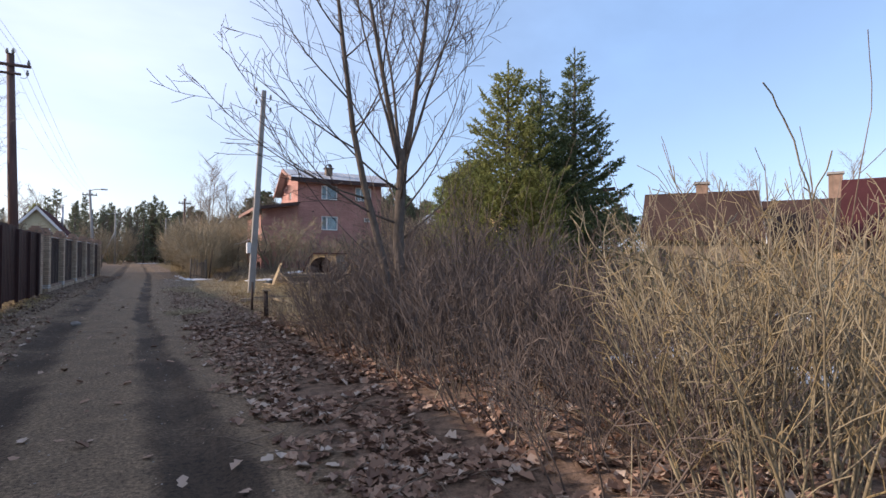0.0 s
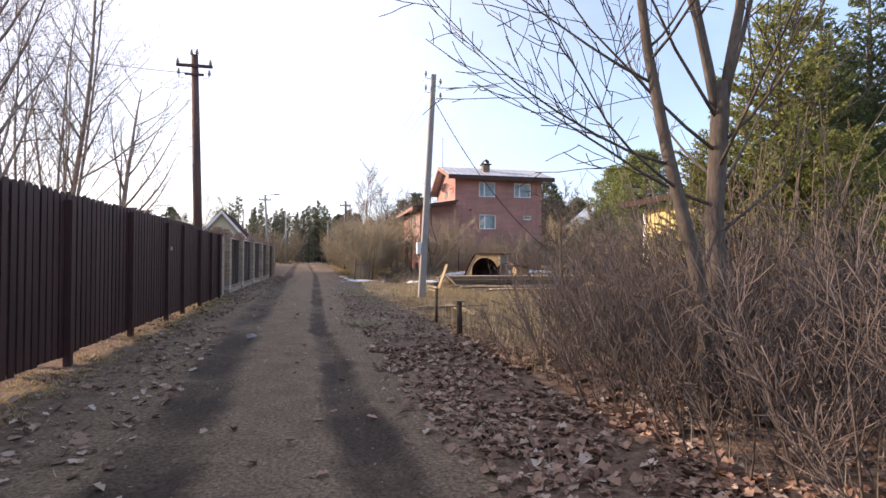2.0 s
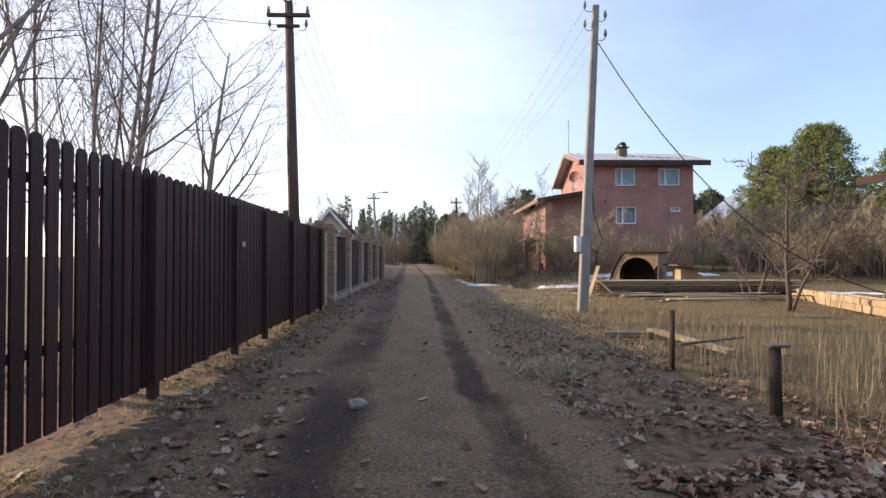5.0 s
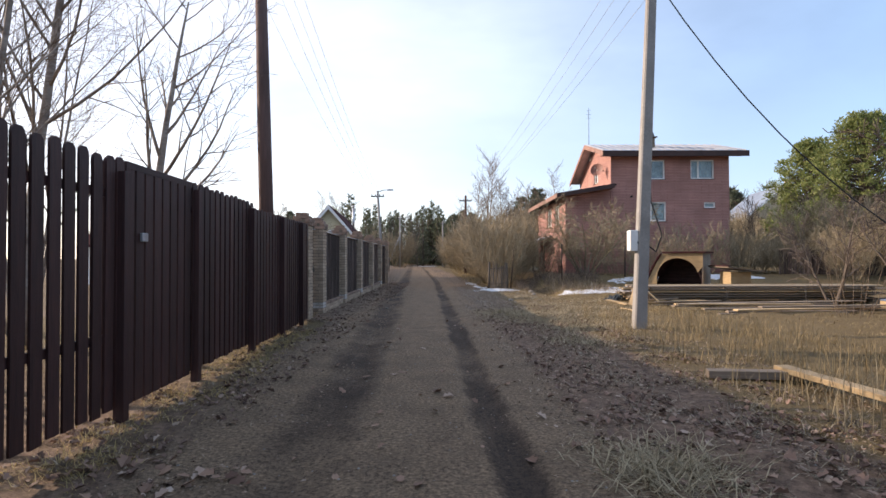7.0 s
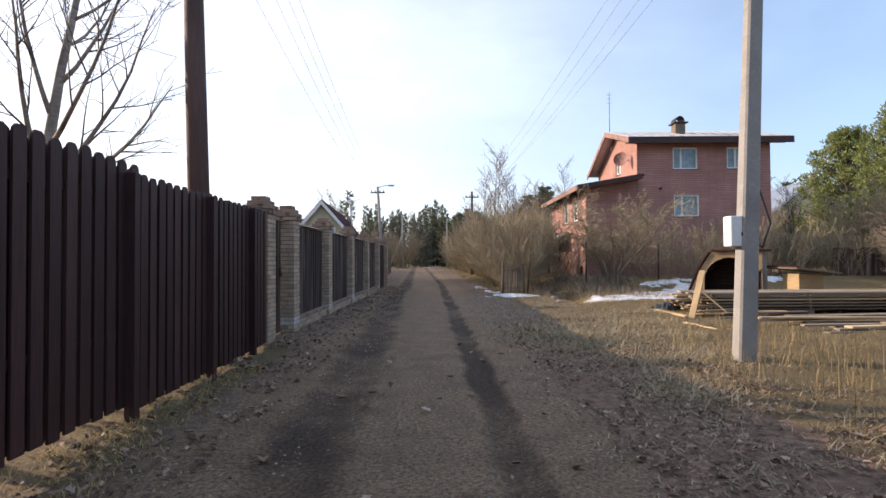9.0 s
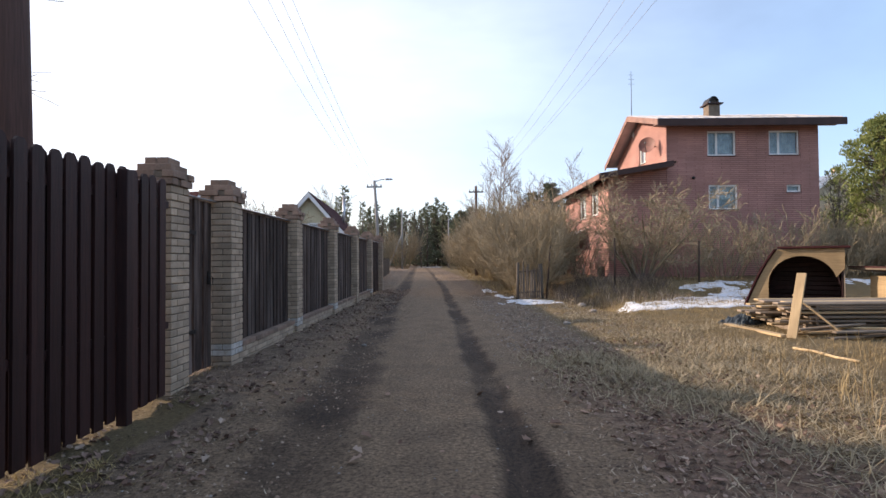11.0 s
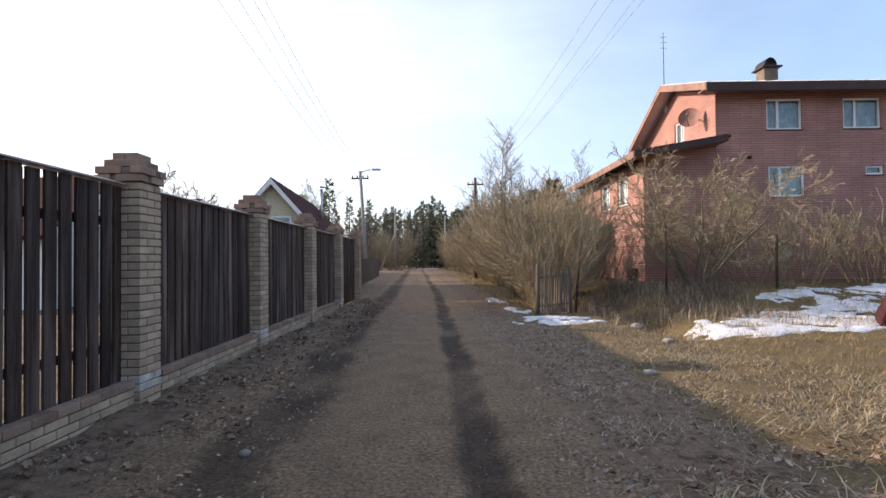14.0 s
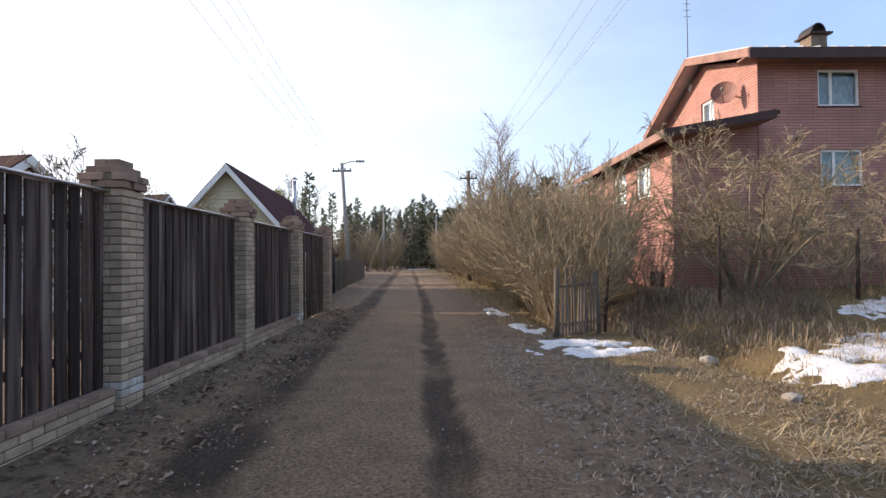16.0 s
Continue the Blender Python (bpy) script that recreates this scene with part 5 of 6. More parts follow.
def young_spruce(label, seed, height, reach, needles, full=0.9):
    """Whorls of upturned branches, each carrying flat side sprays of needles, and a long bare leader."""
    r = random.Random(seed)
    wood, green = Soup(), Soup()
    wood.tube([Vector((0, 0, -0.2)), Vector((0, 0, height * 0.6)), Vector((0.02, 0, height))], [0.012 * height + 0.03, 0.008 * height + 0.01, 0.006], 7)

    def spray(q, d, ln):
        wood.tube([q, q + d * ln], [0.004, 0.002], 3)
        for b in range(max(6, int(ln * 58))):
            c = q + d * ln * r.random()
            e = (d * 0.7 + rand_dir(r)).normalized() * r.uniform(0.05, 0.11)
            w = e.cross(rand_dir(r)).normalized() * 0.02
            green.poly(c - w, c + e, c + w)

    z = height * 0.03
    while z < height * 0.93:
        f = 1 - z / height
        turn = r.uniform(0, 6.28)
        for k in range(9 if f > 0.3 else 6):
            a = turn + k * 6.283 / (9 if f > 0.3 else 6) + r.uniform(-0.3, 0.3)
            ln = (reach * f ** full + 0.10) * r.uniform(0.6, 1.15)
            out = Vector((math.cos(a), math.sin(a), 0.75 - 1.0 * f + r.uniform(-0.1, 0.1))).normalized()
            pts = [Vector((0, 0, z + r.uniform(-0.09, 0.09)))]
            for i in range(4):
                out = (out + Vector((0, 0, 0.12)) + rand_dir(r) * 0.07).normalized()
                pts.append(pts[-1] + out * ln / 4)
            wood.tube(pts, [0.005 + 0.006 * ln * (1 - i / 4.5) for i in range(5)], 3)
            for j in range(max(3, int(ln * 10))):
                t = (0.18 + 0.82 * (j + r.random()) / max(3, int(ln * 10))) * 4
                i = min(3, int(t))
                ax = (pts[i + 1] - pts[i]).normalized()
                side = ax.cross(Vector((0, 0, 1))).normalized() * (1 if j % 2 else -1)
                d = (ax * r.uniform(0.6, 1.0) + side * r.uniform(0.5, 0.9) + Vector((0, 0, r.uniform(-0.35, 0.12)))).normalized()
                spray(pts[i].lerp(pts[i + 1], t - i), d, min(0.55, 0.16 + 0.30 * ln * (1 - t / 5)) * r.uniform(0.7, 1.2))
            spray(pts[3], (pts[4] - pts[3]).normalized(), (pts[4] - pts[3]).length * 1.2)
        z += 0.17 + 0.13 * r.random()
    spray(Vector((0, 0, height * 0.9)), Vector((0, 0, 1)), height * 0.1)
    t = tagged(thing("spruce_tree"), label, "tree")
    link("trunk", wood.mesh("trunk"), M_BARK, t)
    link("crown", green.mesh("crown"), needles, t, "needled branches")
    return t


spr1 = young_spruce("dark green young spruce with a long leader", 61, 7.6, 2.3, M_NEEDLE)
place(spr1, 10.5, 12.2, first=True)
spr2 = young_spruce("yellow-green young spruce at the garden edge", 62, 6.7, 2.3, M_NEEDLE_Y, 0.75)
place(spr2, 7.9, 11.8, first=True)
place(spr1, 9.2, 12.1, 0.88, 120)
place(spr2, 8.0, 10.5, 0.57, 200)
place(spr2, 6.9, 12.4, 0.62, 80)
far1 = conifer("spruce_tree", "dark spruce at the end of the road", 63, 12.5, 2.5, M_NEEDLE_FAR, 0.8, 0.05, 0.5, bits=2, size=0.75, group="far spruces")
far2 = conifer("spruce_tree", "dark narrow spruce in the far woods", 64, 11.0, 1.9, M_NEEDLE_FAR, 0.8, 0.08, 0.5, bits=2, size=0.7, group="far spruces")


def pine(label, seed, height, reach, crown_from, needles, clumps, per, size, group=""):
    r = random.Random(seed)
    wood, green = Soup(), Soup()
    wood.tube([Vector((0, 0, -0.2)), Vector((0.1, 0, height * 0.5)), Vector((0, 0.1, height * 0.95))], [0.16, 0.12, 0.03], 7)
    for k in range(clumps):
        t = (k + r.random()) / clumps
        z = height * (crown_from + (1 - crown_from) * t)
        a = k * 2.4 + r.uniform(-0.5, 0.5)
        ln = reach * (1 - 0.75 * t ** 2.2) * (0.35 + 0.65 * r.random())
        p0 = Vector((0, 0, z - 0.3 * ln))
        c = Vector((math.cos(a) * ln, math.sin(a) * ln, z + 0.15 * ln))
        wood.tube([p0, p0.lerp(c, 0.5) - Vector((0, 0, 0.1 * ln)), c], [0.05, 0.035, 0.012], 4)
        rad = reach * r.uniform(0.06, 0.14)
        for j in range(per):
            o = rand_dir(r) * rad * (r.random() ** 0.45)
            q = c + Vector((o.x, o.y, o.z * 0.65))
            d = (rand_dir(r) + Vector((0, 0, 0.7)) + o * 0.6 / rad).normalized()
            w = d.cross(rand_dir(r)).normalized() * size * 0.16
            e = q + d * size * r.uniform(0.7, 1.3)
            green.poly(q - w * 0.4, q.lerp(e, 0.5) - w, e, q.lerp(e, 0.5) + w)
    t = tagged(thing("pine_tree"), label, "tree", group)
    link("trunk", wood.mesh("trunk"), M_BARK, t)
    link("crown", green.mesh("crown"), needles, t, "needled branches")
    return t


p1 = pine("broad sunlit pine with a dense yellow-green crown", 71, 11.2, 4.1, 0.2, M_PINE, 520, 44, 0.25)
place(p1, 28, 48, 0.95, first=True)
p2 = pine("broad sunlit pine with a dense yellow-green crown", 72, 9.6, 3.6, 0.2, M_PINE, 380, 44, 0.26)
place(p2, 37, 51, first=True)
place(p2, 30, 56, 1.1, 70)
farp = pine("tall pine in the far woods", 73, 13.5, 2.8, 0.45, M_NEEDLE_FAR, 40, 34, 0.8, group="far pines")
bare1 = tree("far_birch", "tall bare birch in the far woods", "tree", 81, 12.5, 0.12, FAR_BARE, M_BIRCH, M_TWIG, group="far bare trees")
bare2 = tree("far_birch", "tall bare tree in the far woods", "tree", 82, 11.0, 0.11, FAR_BARE, M_BARK, M_TWIG_DARK, group="far bare trees", stems=2, splay=0.12)

put(far1, -3.0, 127, 1.1)
put(far2, -5.0, 121, 0.95)
put(farp, 14, 112, 0.9)
put(bare1, 3.9, 70, 0.98)
put(bare2, 8.2, 84, 1.0)
put(bare1, 4.5, 72.5, 0.95)
put(bare1, 3.1, 74, 0.85)
put(bare2, 12.3, 77, 0.9)
for x, y, s in ((19, 45.5, 0.5), (22, 44.5, 0.52), (17.6, 47.5, 0.6), (25, 44, 0.48)):
    put(bare2, x, y, s)
put(bare1, 13.2, 78, 0.95)
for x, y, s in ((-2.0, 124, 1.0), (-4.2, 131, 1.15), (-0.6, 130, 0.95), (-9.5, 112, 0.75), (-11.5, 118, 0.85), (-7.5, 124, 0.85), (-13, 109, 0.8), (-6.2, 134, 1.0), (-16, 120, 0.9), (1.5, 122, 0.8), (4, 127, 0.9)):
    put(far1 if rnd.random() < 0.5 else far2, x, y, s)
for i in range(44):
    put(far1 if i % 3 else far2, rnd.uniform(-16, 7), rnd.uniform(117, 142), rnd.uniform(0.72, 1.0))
for i in range(80):
    put(farp if i % 4 == 0 else bare2 if i % 2 == 1 else bare1, rnd.uniform(9, 48), rnd.uniform(98, 118), rnd.uniform(0.8, 1.02))
for x, y, s in ((-10.4, 66, 0.72), (-9.3, 69, 0.62), (-12.2, 72, 0.7)):
    put(far2, x, y, s)
place(spr2, -11.2, 61, 0.95, 200)
for x, y, s in ((-12.5, 75, 0.85), (-8.6, 104, 0.85), (-5.6, 112, 0.95), (2.6, 112, 0.95), (8.0, 92, 1.05), (-16, 82, 0.8), (-20, 95, 0.9), (12, 96, 1.0), (-10, 96, 0.7), (21.5, 60, 0.75), (24, 62, 0.8), (19.5, 64, 0.7)):
    put(bare1 if rnd.random() < 0.5 else bare2, x, y, s)
for i in range(300):
    x = rnd.uniform(-70, 150)
    y = rnd.uniform(106, 135) if x < 20 else rnd.uniform(92, 125)
    if -8 < x < 0:
        y = rnd.uniform(126, 140)
    q = rnd.random()
    s = rnd.uniform(0.75, 1.05)
    if x > 6:
        pines = 0.15 if x < 26 else 0.45
        put(farp if q < pines else far2 if q < pines + 0.1 else bare2 if q < 0.75 else bare1, x, y, s * (0.85 if x < 26 else 1.0))
    else:
        put(far2 if q < 0.4 else far1 if q < 0.55 else farp if q < 0.65 else bare2 if q < 0.85 else bare1, x, y, s * 0.85)
for i in range(90):
    put(w2, rnd.uniform(4, 60), rnd.uniform(66, 100), rnd.uniform(1.2, 2.0))
for i in range(26):
    put(w1, rnd.uniform(-40, -7), rnd.uniform(70, 108), rnd.uniform(0.9, 1.6))
for i in range(40):
    a = rnd.uniform(25, 190)
    d = rnd.uniform(55, 100)
    put((bare1 if i % 3 else bare2) if a < 110 else farp if i % 3 else far1, 10 + d * math.sin(radians(a)), 5 + d * math.cos(radians(a)), rnd.uniform(0.8, 1.1))
for i in range(34):
    d = rnd.uniform(45, 90)
    a = rnd.uniform(-175, -40)
    put(bare2 if i % 3 else far2, -5 + d * math.sin(radians(a)), 10 + d * math.cos(radians(a)), rnd.uniform(0.8, 1.1))


# ---- across the road: the yellow house, the building site and its timber ----
yellow = tagged(thing("yellow_house"), "yellow painted timber house with dark shallow roof", "house")
part("wall", wall(16.6, 23.4, -0.2, 3.5, 12.5, 12.75, ((18.2, 1.3, 19.4, 2.6),), "y"), M_YELLOW, yellow)
for u in (18.2,):
    window(yellow, u, 1.3, u + 1.2, 2.6, 12.5, -1, "y", 0.5)
part("wall", wall(12.75, 15.6, -0.2, 3.5, 23.15, 23.4), M_YELLOW, yellow)
part("wall", wall(12.75, 15.6, -0.2, 3.5, 16.6, 16.85), M_YELLOW, yellow)
part("wall", wall(16.85, 23.15, -0.2, 3.9, 15.35, 15.6, (), "y"), M_YELLOW, yellow)
for i in range(22):
    z = 0.02 + i * 0.158
    part("board", prism([(12.478, z), (12.497, z + 0.15), (12.497, z)], (16.6, 18.1)), M_YELLOW, yellow)
    part("board", prism([(12.478, z), (12.497, z + 0.15), (12.497, z)], (19.5, 23.4)), M_YELLOW, yellow)
    if not 0.95 < z < 2.75:
        part("board", prism([(12.478, z), (12.497, z + 0.15), (12.497, z)], (18.1, 19.5)), M_YELLOW, yellow)
part("roof", prism([(11.75, 3.62), (16.0, 4.2), (16.0, 4.35), (11.75, 3.77)], (16.1, 24.1)), M_ROOF_BROWN, yellow)
part("fascia", slab(11.70, 16.1, 3.58, 11.747, 24.1, 3.8), M_ROOF_BROWN, yellow)
part("corner_board", slab(12.44, 23.28, -0.1, 12.475, 23.43, 3.5), M_WHITE, yellow)

ladder = tagged(thing("ladder"), "grey wooden ladder leaning against the yellow house", "ladder")
for dy in (0, 0.42):
    tube_part("stile", [(11.45, 22.55 + dy, 0.0), (12.42, 22.75 + dy, 2.25)], 0.03, M_GREYWOOD, ladder, sides=6)
for i in range(7):
    t = (i + 0.6) / 7.4
    tube_part("rung", [(11.45 + 0.97 * t, 22.55 + 0.2 * t, 2.25 * t), (11.45 + 0.97 * t, 22.97 + 0.2 * t, 2.25 * t)], 0.018, M_GREYWOOD, ladder, sides=6)


def long_board(parent, a, b, w, t, material, name="plank", bow=0.0):
    """A sawn board from a to b, w across and t thick, lying on its flat side; a and b are at its underside."""
    a, b = Vector(a), Vector(b)
    ln = (b - a).length
    bm = slab(0, -w / 2, 0, ln, w / 2, t, bevel=min(0.006, t / 5))
    ob = part(name, bm, material, parent)
    d = (b - a).normalized()
    ob.matrix_world = Matrix.Translation(a) @ d.to_track_quat("X", "Z").to_matrix().to_4x4()
    return ob


rnd = random.Random(23)
beams = tagged(thing("foundation_beams"), "pale new timber beams laid beside the yellow house", "timber")
long_board(beams, (11.2, 26.1, 0.02), (9.1, 18.4, 0.02), 0.3, 0.2, M_FRESH, "beam")
long_board(beams, (11.0, 25.6, 0.222), (9.4, 19.8, 0.222), 0.22, 0.16, M_FRESH, "beam")
long_board(beams, (11.9, 24.6, 0.02), (10.2, 18.6, 0.02), 0.25, 0.25, M_FRESH, "beam")
stack = tagged(thing("timber_stack"), "long stack of grey sawn planks on spacers", "timber stack")
for x in (5.2, 7.6, 10.0, 12.2):
    part("bearer", slab(x - 0.07, 27.6, -0.02, x + 0.07, 29.1, 0.14), M_GREYWOOD, stack)
z = 0.14
for layer in range(6):
    for k in range(6):
        x0, x1 = 4.9 + rnd.uniform(-0.35, 0.3), 12.4 + rnd.uniform(-0.6, 0.5)
        yy = 27.72 + k * 0.235 + rnd.uniform(-0.03, 0.03)
        long_board(stack, (x0, yy, z + rnd.uniform(0, 0.006)), (x1, yy + rnd.uniform(-0.05, 0.05), z + rnd.uniform(0, 0.006)), 0.16, 0.038, M_FRESH if rnd.random() < 0.3 else M_GREYWOOD)
    z += 0.046
    if layer < 5:
        for x in (5.3, 7.6, 10.0, 12.1):
            part("spacer", slab(x - 0.025, 27.62, z - 0.002, x + 0.025, 29.08, z + 0.028), M_GREYWOOD, stack)
        z += 0.029
heap = tagged(thing("board_heap"), "loose heap of weathered boards in dry grass", "timber")
for i in range(13):
    x0, y0 = 5.4 + rnd.uniform(-0.4, 1.2), 24.2 + rnd.uniform(0, 1.7)
    ln, a = rnd.uniform(3.0, 6.0), rnd.uniform(-0.12, 0.14)
    z0 = 0.03 + 0.045 * (i // 3)
    long_board(heap, (x0, y0, z0), (x0 + ln * math.cos(a), y0 + ln * math.sin(a), z0 + rnd.uniform(0, 0.03)), rnd.uniform(0.11, 0.2), 0.04, M_FRESH if rnd.random() < 0.25 else M_GREYWOOD, "board")
offcuts = tagged(thing("offcut_heap"), "short pale boards thrown down beside a stack", "timber")
for i in range(10):
    x0, y0, a = 5.3 + rnd.uniform(-0.4, 0.5), 27.0 + rnd.uniform(-0.3, 0.8), rnd.uniform(-0.5, 0.4)
    ln = rnd.uniform(0.9, 2.2)
    z0 = 0.03 + 0.04 * (i // 3)
    long_board(offcuts, (x0 - 0.5, y0, z0), (x0 - 0.5 + ln * math.cos(a), y0 + ln * math.sin(a), z0 + 0.03), rnd.uniform(0.1, 0.16), 0.032, M_FRESH if i % 3 else M_GREYWOOD, "board")
tagged(long_board(None, (4.44, 27.0, 0.02), (4.9, 27.4, 1.1), 0.15, 0.035, M_FRESH, "leaning_board"), "fresh pale board propped against the timber stack", "timber")
tagged(long_board(None, (5.3, 27.1, 0.12), (4.72, 27.4, 0.72), 0.12, 0.03, M_FRESH, "leaning_board"), "short pale board crossing another at the stack", "timber")
tagged(long_board(None, (1.92, 17.44, 0.05), (2.95, 17.17, 0.08), 0.15, 0.09, M_GREYWOOD, "fallen_beam"), "weathered beam lying in dry grass", "timber")
tagged(long_board(None, (2.72, 17.39, 0.14), (3.04, 15.44, 0.1), 0.17, 0.06, M_FRESH, "fallen_board"), "pale fallen board lying in dry grass", "timber")
tagged(long_board(None, (4.3, 28.8, 0.03), (4.4, 27.12, 0.03), 0.14, 0.045, M_FRESH, "fallen_board"), "pale board lying at the end of the timber", "timber")
tagged(tube_part("fallen_stick", [(3.78, 25.94, 0.05), (3.86, 25.6, 0.06), (3.9, 25.23, 0.04), (3.95, 24.9, 0.05)], 0.02, M_FRESH, sides=6), "peeled pale stick lying in dry grass", "stick")
# crumpled dark sheeting on the offcuts
bm = bmesh.new()
bmesh.ops.create_grid(bm, x_segments=26, y_segments=22, size=0.5)
for v in bm.verts:
    e = max(abs(v.co.x), abs(v.co.y)) * 2
    v.co.z = 0.26 * (1 - e ** 3) + 0.16 * noise.noise(v.co * 7.0) * (1 - 0.6 * e) + 0.07 * noise.noise(v.co * 17.0)
    v.co.x *= 1.5
ob = part("tarpaulin", bm, M_PLASTIC)
ob.matrix_world = pose(4.75, 29.0, 0.02, 0, 0, 25) @ Matrix.Scale(0.62, 4)
tagged(ob, "crumpled dark plastic sheeting on the ground", "tarpaulin")

shelter = tagged(thing("arched_shelter", (7.05, 33.1, 0.0), -36), "half-built plywood shelter with arched opening and dark red roofing", "shelter")
shelter.scale = (0.94, 1, 1.06)
SX, SY = 0.0, 0.0
left = [(0.0, 0.0), (0.17, 0.4), (0.36, 0.8), (0.57, 1.17), (0.8, 1.5)]
arch = [(0.62 + 0.82 + 0.82 * math.cos(a), 0.62 + 0.72 * math.sin(a)) for a in np.linspace(math.pi, 0, 13)]
outer = [(u * 1.0 + 0.04, z) for u, z in left] + [(1.5, 1.52), (2.42, 1.52), (2.42, 0.0)]
face = outer[:-1] + [(2.42, 1.02), (2.3, 0.9), *arch[1:][::-1][1:], (0.62, 0.62), (0.62, 0.0)]
part("front_panel", prism([(SX + u, z) for u, z in face], (SY, SY + 0.03)), M_PLY, shelter)
part("back_panel", prism([(SX + u, z) for u, z in outer], (SY + 1.6, SY + 1.63)), M_PICKET, shelter)
for i in range(11):
    z = 0.05 + i * 0.125
    part("back_slat", slab(SX + 0.35 + 0.035 * i, SY + 1.52 + 0.008 * (i % 2), z, SX + 2.38, SY + 1.58 + 0.008 * (i % 2), z + 0.11, bevel=0.008), M_PICKET, shelter, "dark red-brown half-round board")
part("side_lining", slab(SX + 2.34, SY + 0.04, 0.0, SX + 2.37, SY + 1.5, 1.45), M_PICKET, shelter)
part("floor_board", slab(SX + 0.2, SY + 0.04, 0.01, SX + 2.33, SY + 1.5, 0.05), M_STAKE, shelter)
for (a, b), (c, d) in zip(left, left[1:]):
    nrm = Vector((-(d - b), c - a)).normalized()
    steps = 3
    for k in range(steps):
        u0, z0, u1, z1 = a + (c - a) * k / steps, b + (d - b) * k / steps, a + (c - a) * (k + 1) / steps, b + (d - b) * (k + 1) / steps
        o = nrm * (0.05 if k % 2 else 0.035)
        part("roof_strip", prism([(SX + u0, z0), (SX + u1, z1), (SX + u1 + o.x, z1 + o.y), (SX + u0 + o.x, z0 + o.y)], (SY - 0.06, SY + 1.7)), M_ROOF_RED, shelter)
part("roof_top", slab(SX + 0.86, SY - 0.1, 1.53, SX + 2.55, SY + 1.7, 1.58), M_ROOF_RED, shelter)
part("side_panel", slab(SX + 2.39, SY + 0.03, 0, SX + 2.42, SY + 1.6, 1.52), M_GREYWOOD, shelter)
for i in range(9):
    a = math.pi * (0.03 + 0.94 * i / 9)
    b = math.pi * (0.03 + 0.94 * (i + 0.88) / 9)
    f = lambda q, r: (SX + 1.44 + r * math.cos(q), 0.55 + (r - 0.06) * math.sin(q))
    part("lining_board", prism([f(a, 0.86), f(b, 0.86), f(b, 0.89), f(a, 0.89)], (SY + 0.032, SY + 1.59)), M_PICKET, shelter)
part("sill", slab(SX + 0.55, SY - 0.12, 0, SX + 2.5, SY - 0.01, 0.14), M_GREYWOOD, shelter)

well = tagged(thing("well_box"), "plywood well box under a tilted board lid", "well")
part("box", slab(9.55, 31.0, -0.1, 10.3, 31.8, 0.9, bevel=0.01), M_PLY, well)
part("lid", prism([(9.3, 1.06), (10.65, 0.9), (10.65, 0.95), (9.3, 1.11)], (30.7, 32.2)), M_GREYWOOD, well)
part("ridge_board", slab(9.28, 30.72, 1.112, 9.42, 32.18, 1.14), M_ROOF_RED, well)

# little lath gate and stakes at the verge
gate = tagged(thing("lath_gate"), "small decaying grey lath gate between two posts", "gate")
A, B = Vector((1.05, 36.0)), Vector((1.98, 36.5))
for q, h, r, ln in ((A, 1.28, 0.055, 0.03), (B, 1.22, 0.065, -0.05)):
    tube_part("post", [(q.x, q.y, -0.2), (q.x + ln, q.y, h)], [r, r * 0.85], M_GREYPICKET, gate, sides=8)
for z in (0.25, 0.95):
    tube_part("rail", [(A.x, A.y, z), (B.x, B.y, z + 0.04)], 0.028, M_GREYPICKET, gate, sides=5)
for i in range(13):
    q = A.lerp(B, (i + 0.8) / 13.6)
    h = rnd.uniform(0.92, 1.3)
    ob = part("lath", slab(-0.022, -0.01, 0.06, 0.022, 0.01, h), M_GREYPICKET, gate)
    ob.matrix_world = pose(q.x, q.y - 0.04, 0, 0, rnd.uniform(-3, 3), 28)
tagged(tube_part("leaning_pole", [(2.15, 36.7, -0.05), (2.32, 36.75, 1.85)], [0.04, 0.03], M_STAKE, sides=6), "dark leaning pole beside the lath gate", "stake")
for x, y, h, r, cap in ((1.9, 14.75, 0.74, 0.035, 0), (1.97, 12.85, 0.62, 0.055, 1), (4.7, 37.2, 1.7, 0.035, 0), (7.9, 37.6, 1.5, 0.04, 0)):
    s = tagged(thing("fence_stake"), "short dark weathered stake in the verge" if h < 1 else "tall dark stake in front of the house", "stake", "old stakes")
    z0 = ground_z(x, y)
    tube_part("stake", [(x, y, z0 - 0.15), (x + rnd.uniform(-0.02, 0.02), y, z0 + h)], [r, r * 0.9], M_STAKE, s, sides=8)
    if cap:
        part("cap", slab(x - 0.09, y - 0.07, z0 + h, x + 0.09, y + 0.07, z0 + h + 0.025, bevel=0.005), M_GREYWOOD, s, "flat grey board nailed on top")
tagged(long_board(None, (1.92, 14.6, 0.36), (3.3, 15.6, 0.3), 0.05, 0.03, M_GREYPICKET, "lath"), "thin grey lath sagging from an old stake", "lath")
for i in range(5):
    tagged(tube_part("leaning_stick", [(5.5 - 0.1 * i, 44.2 + i * 0.5, 0.45), (6.05, 44.5 + i * 0.45, 1.95 + rnd.uniform(-0.2, 0.3))], 0.02, M_GREYPICKET, sides=5), "thin stick leaning against the brick house", "stick", "sticks at the wall")

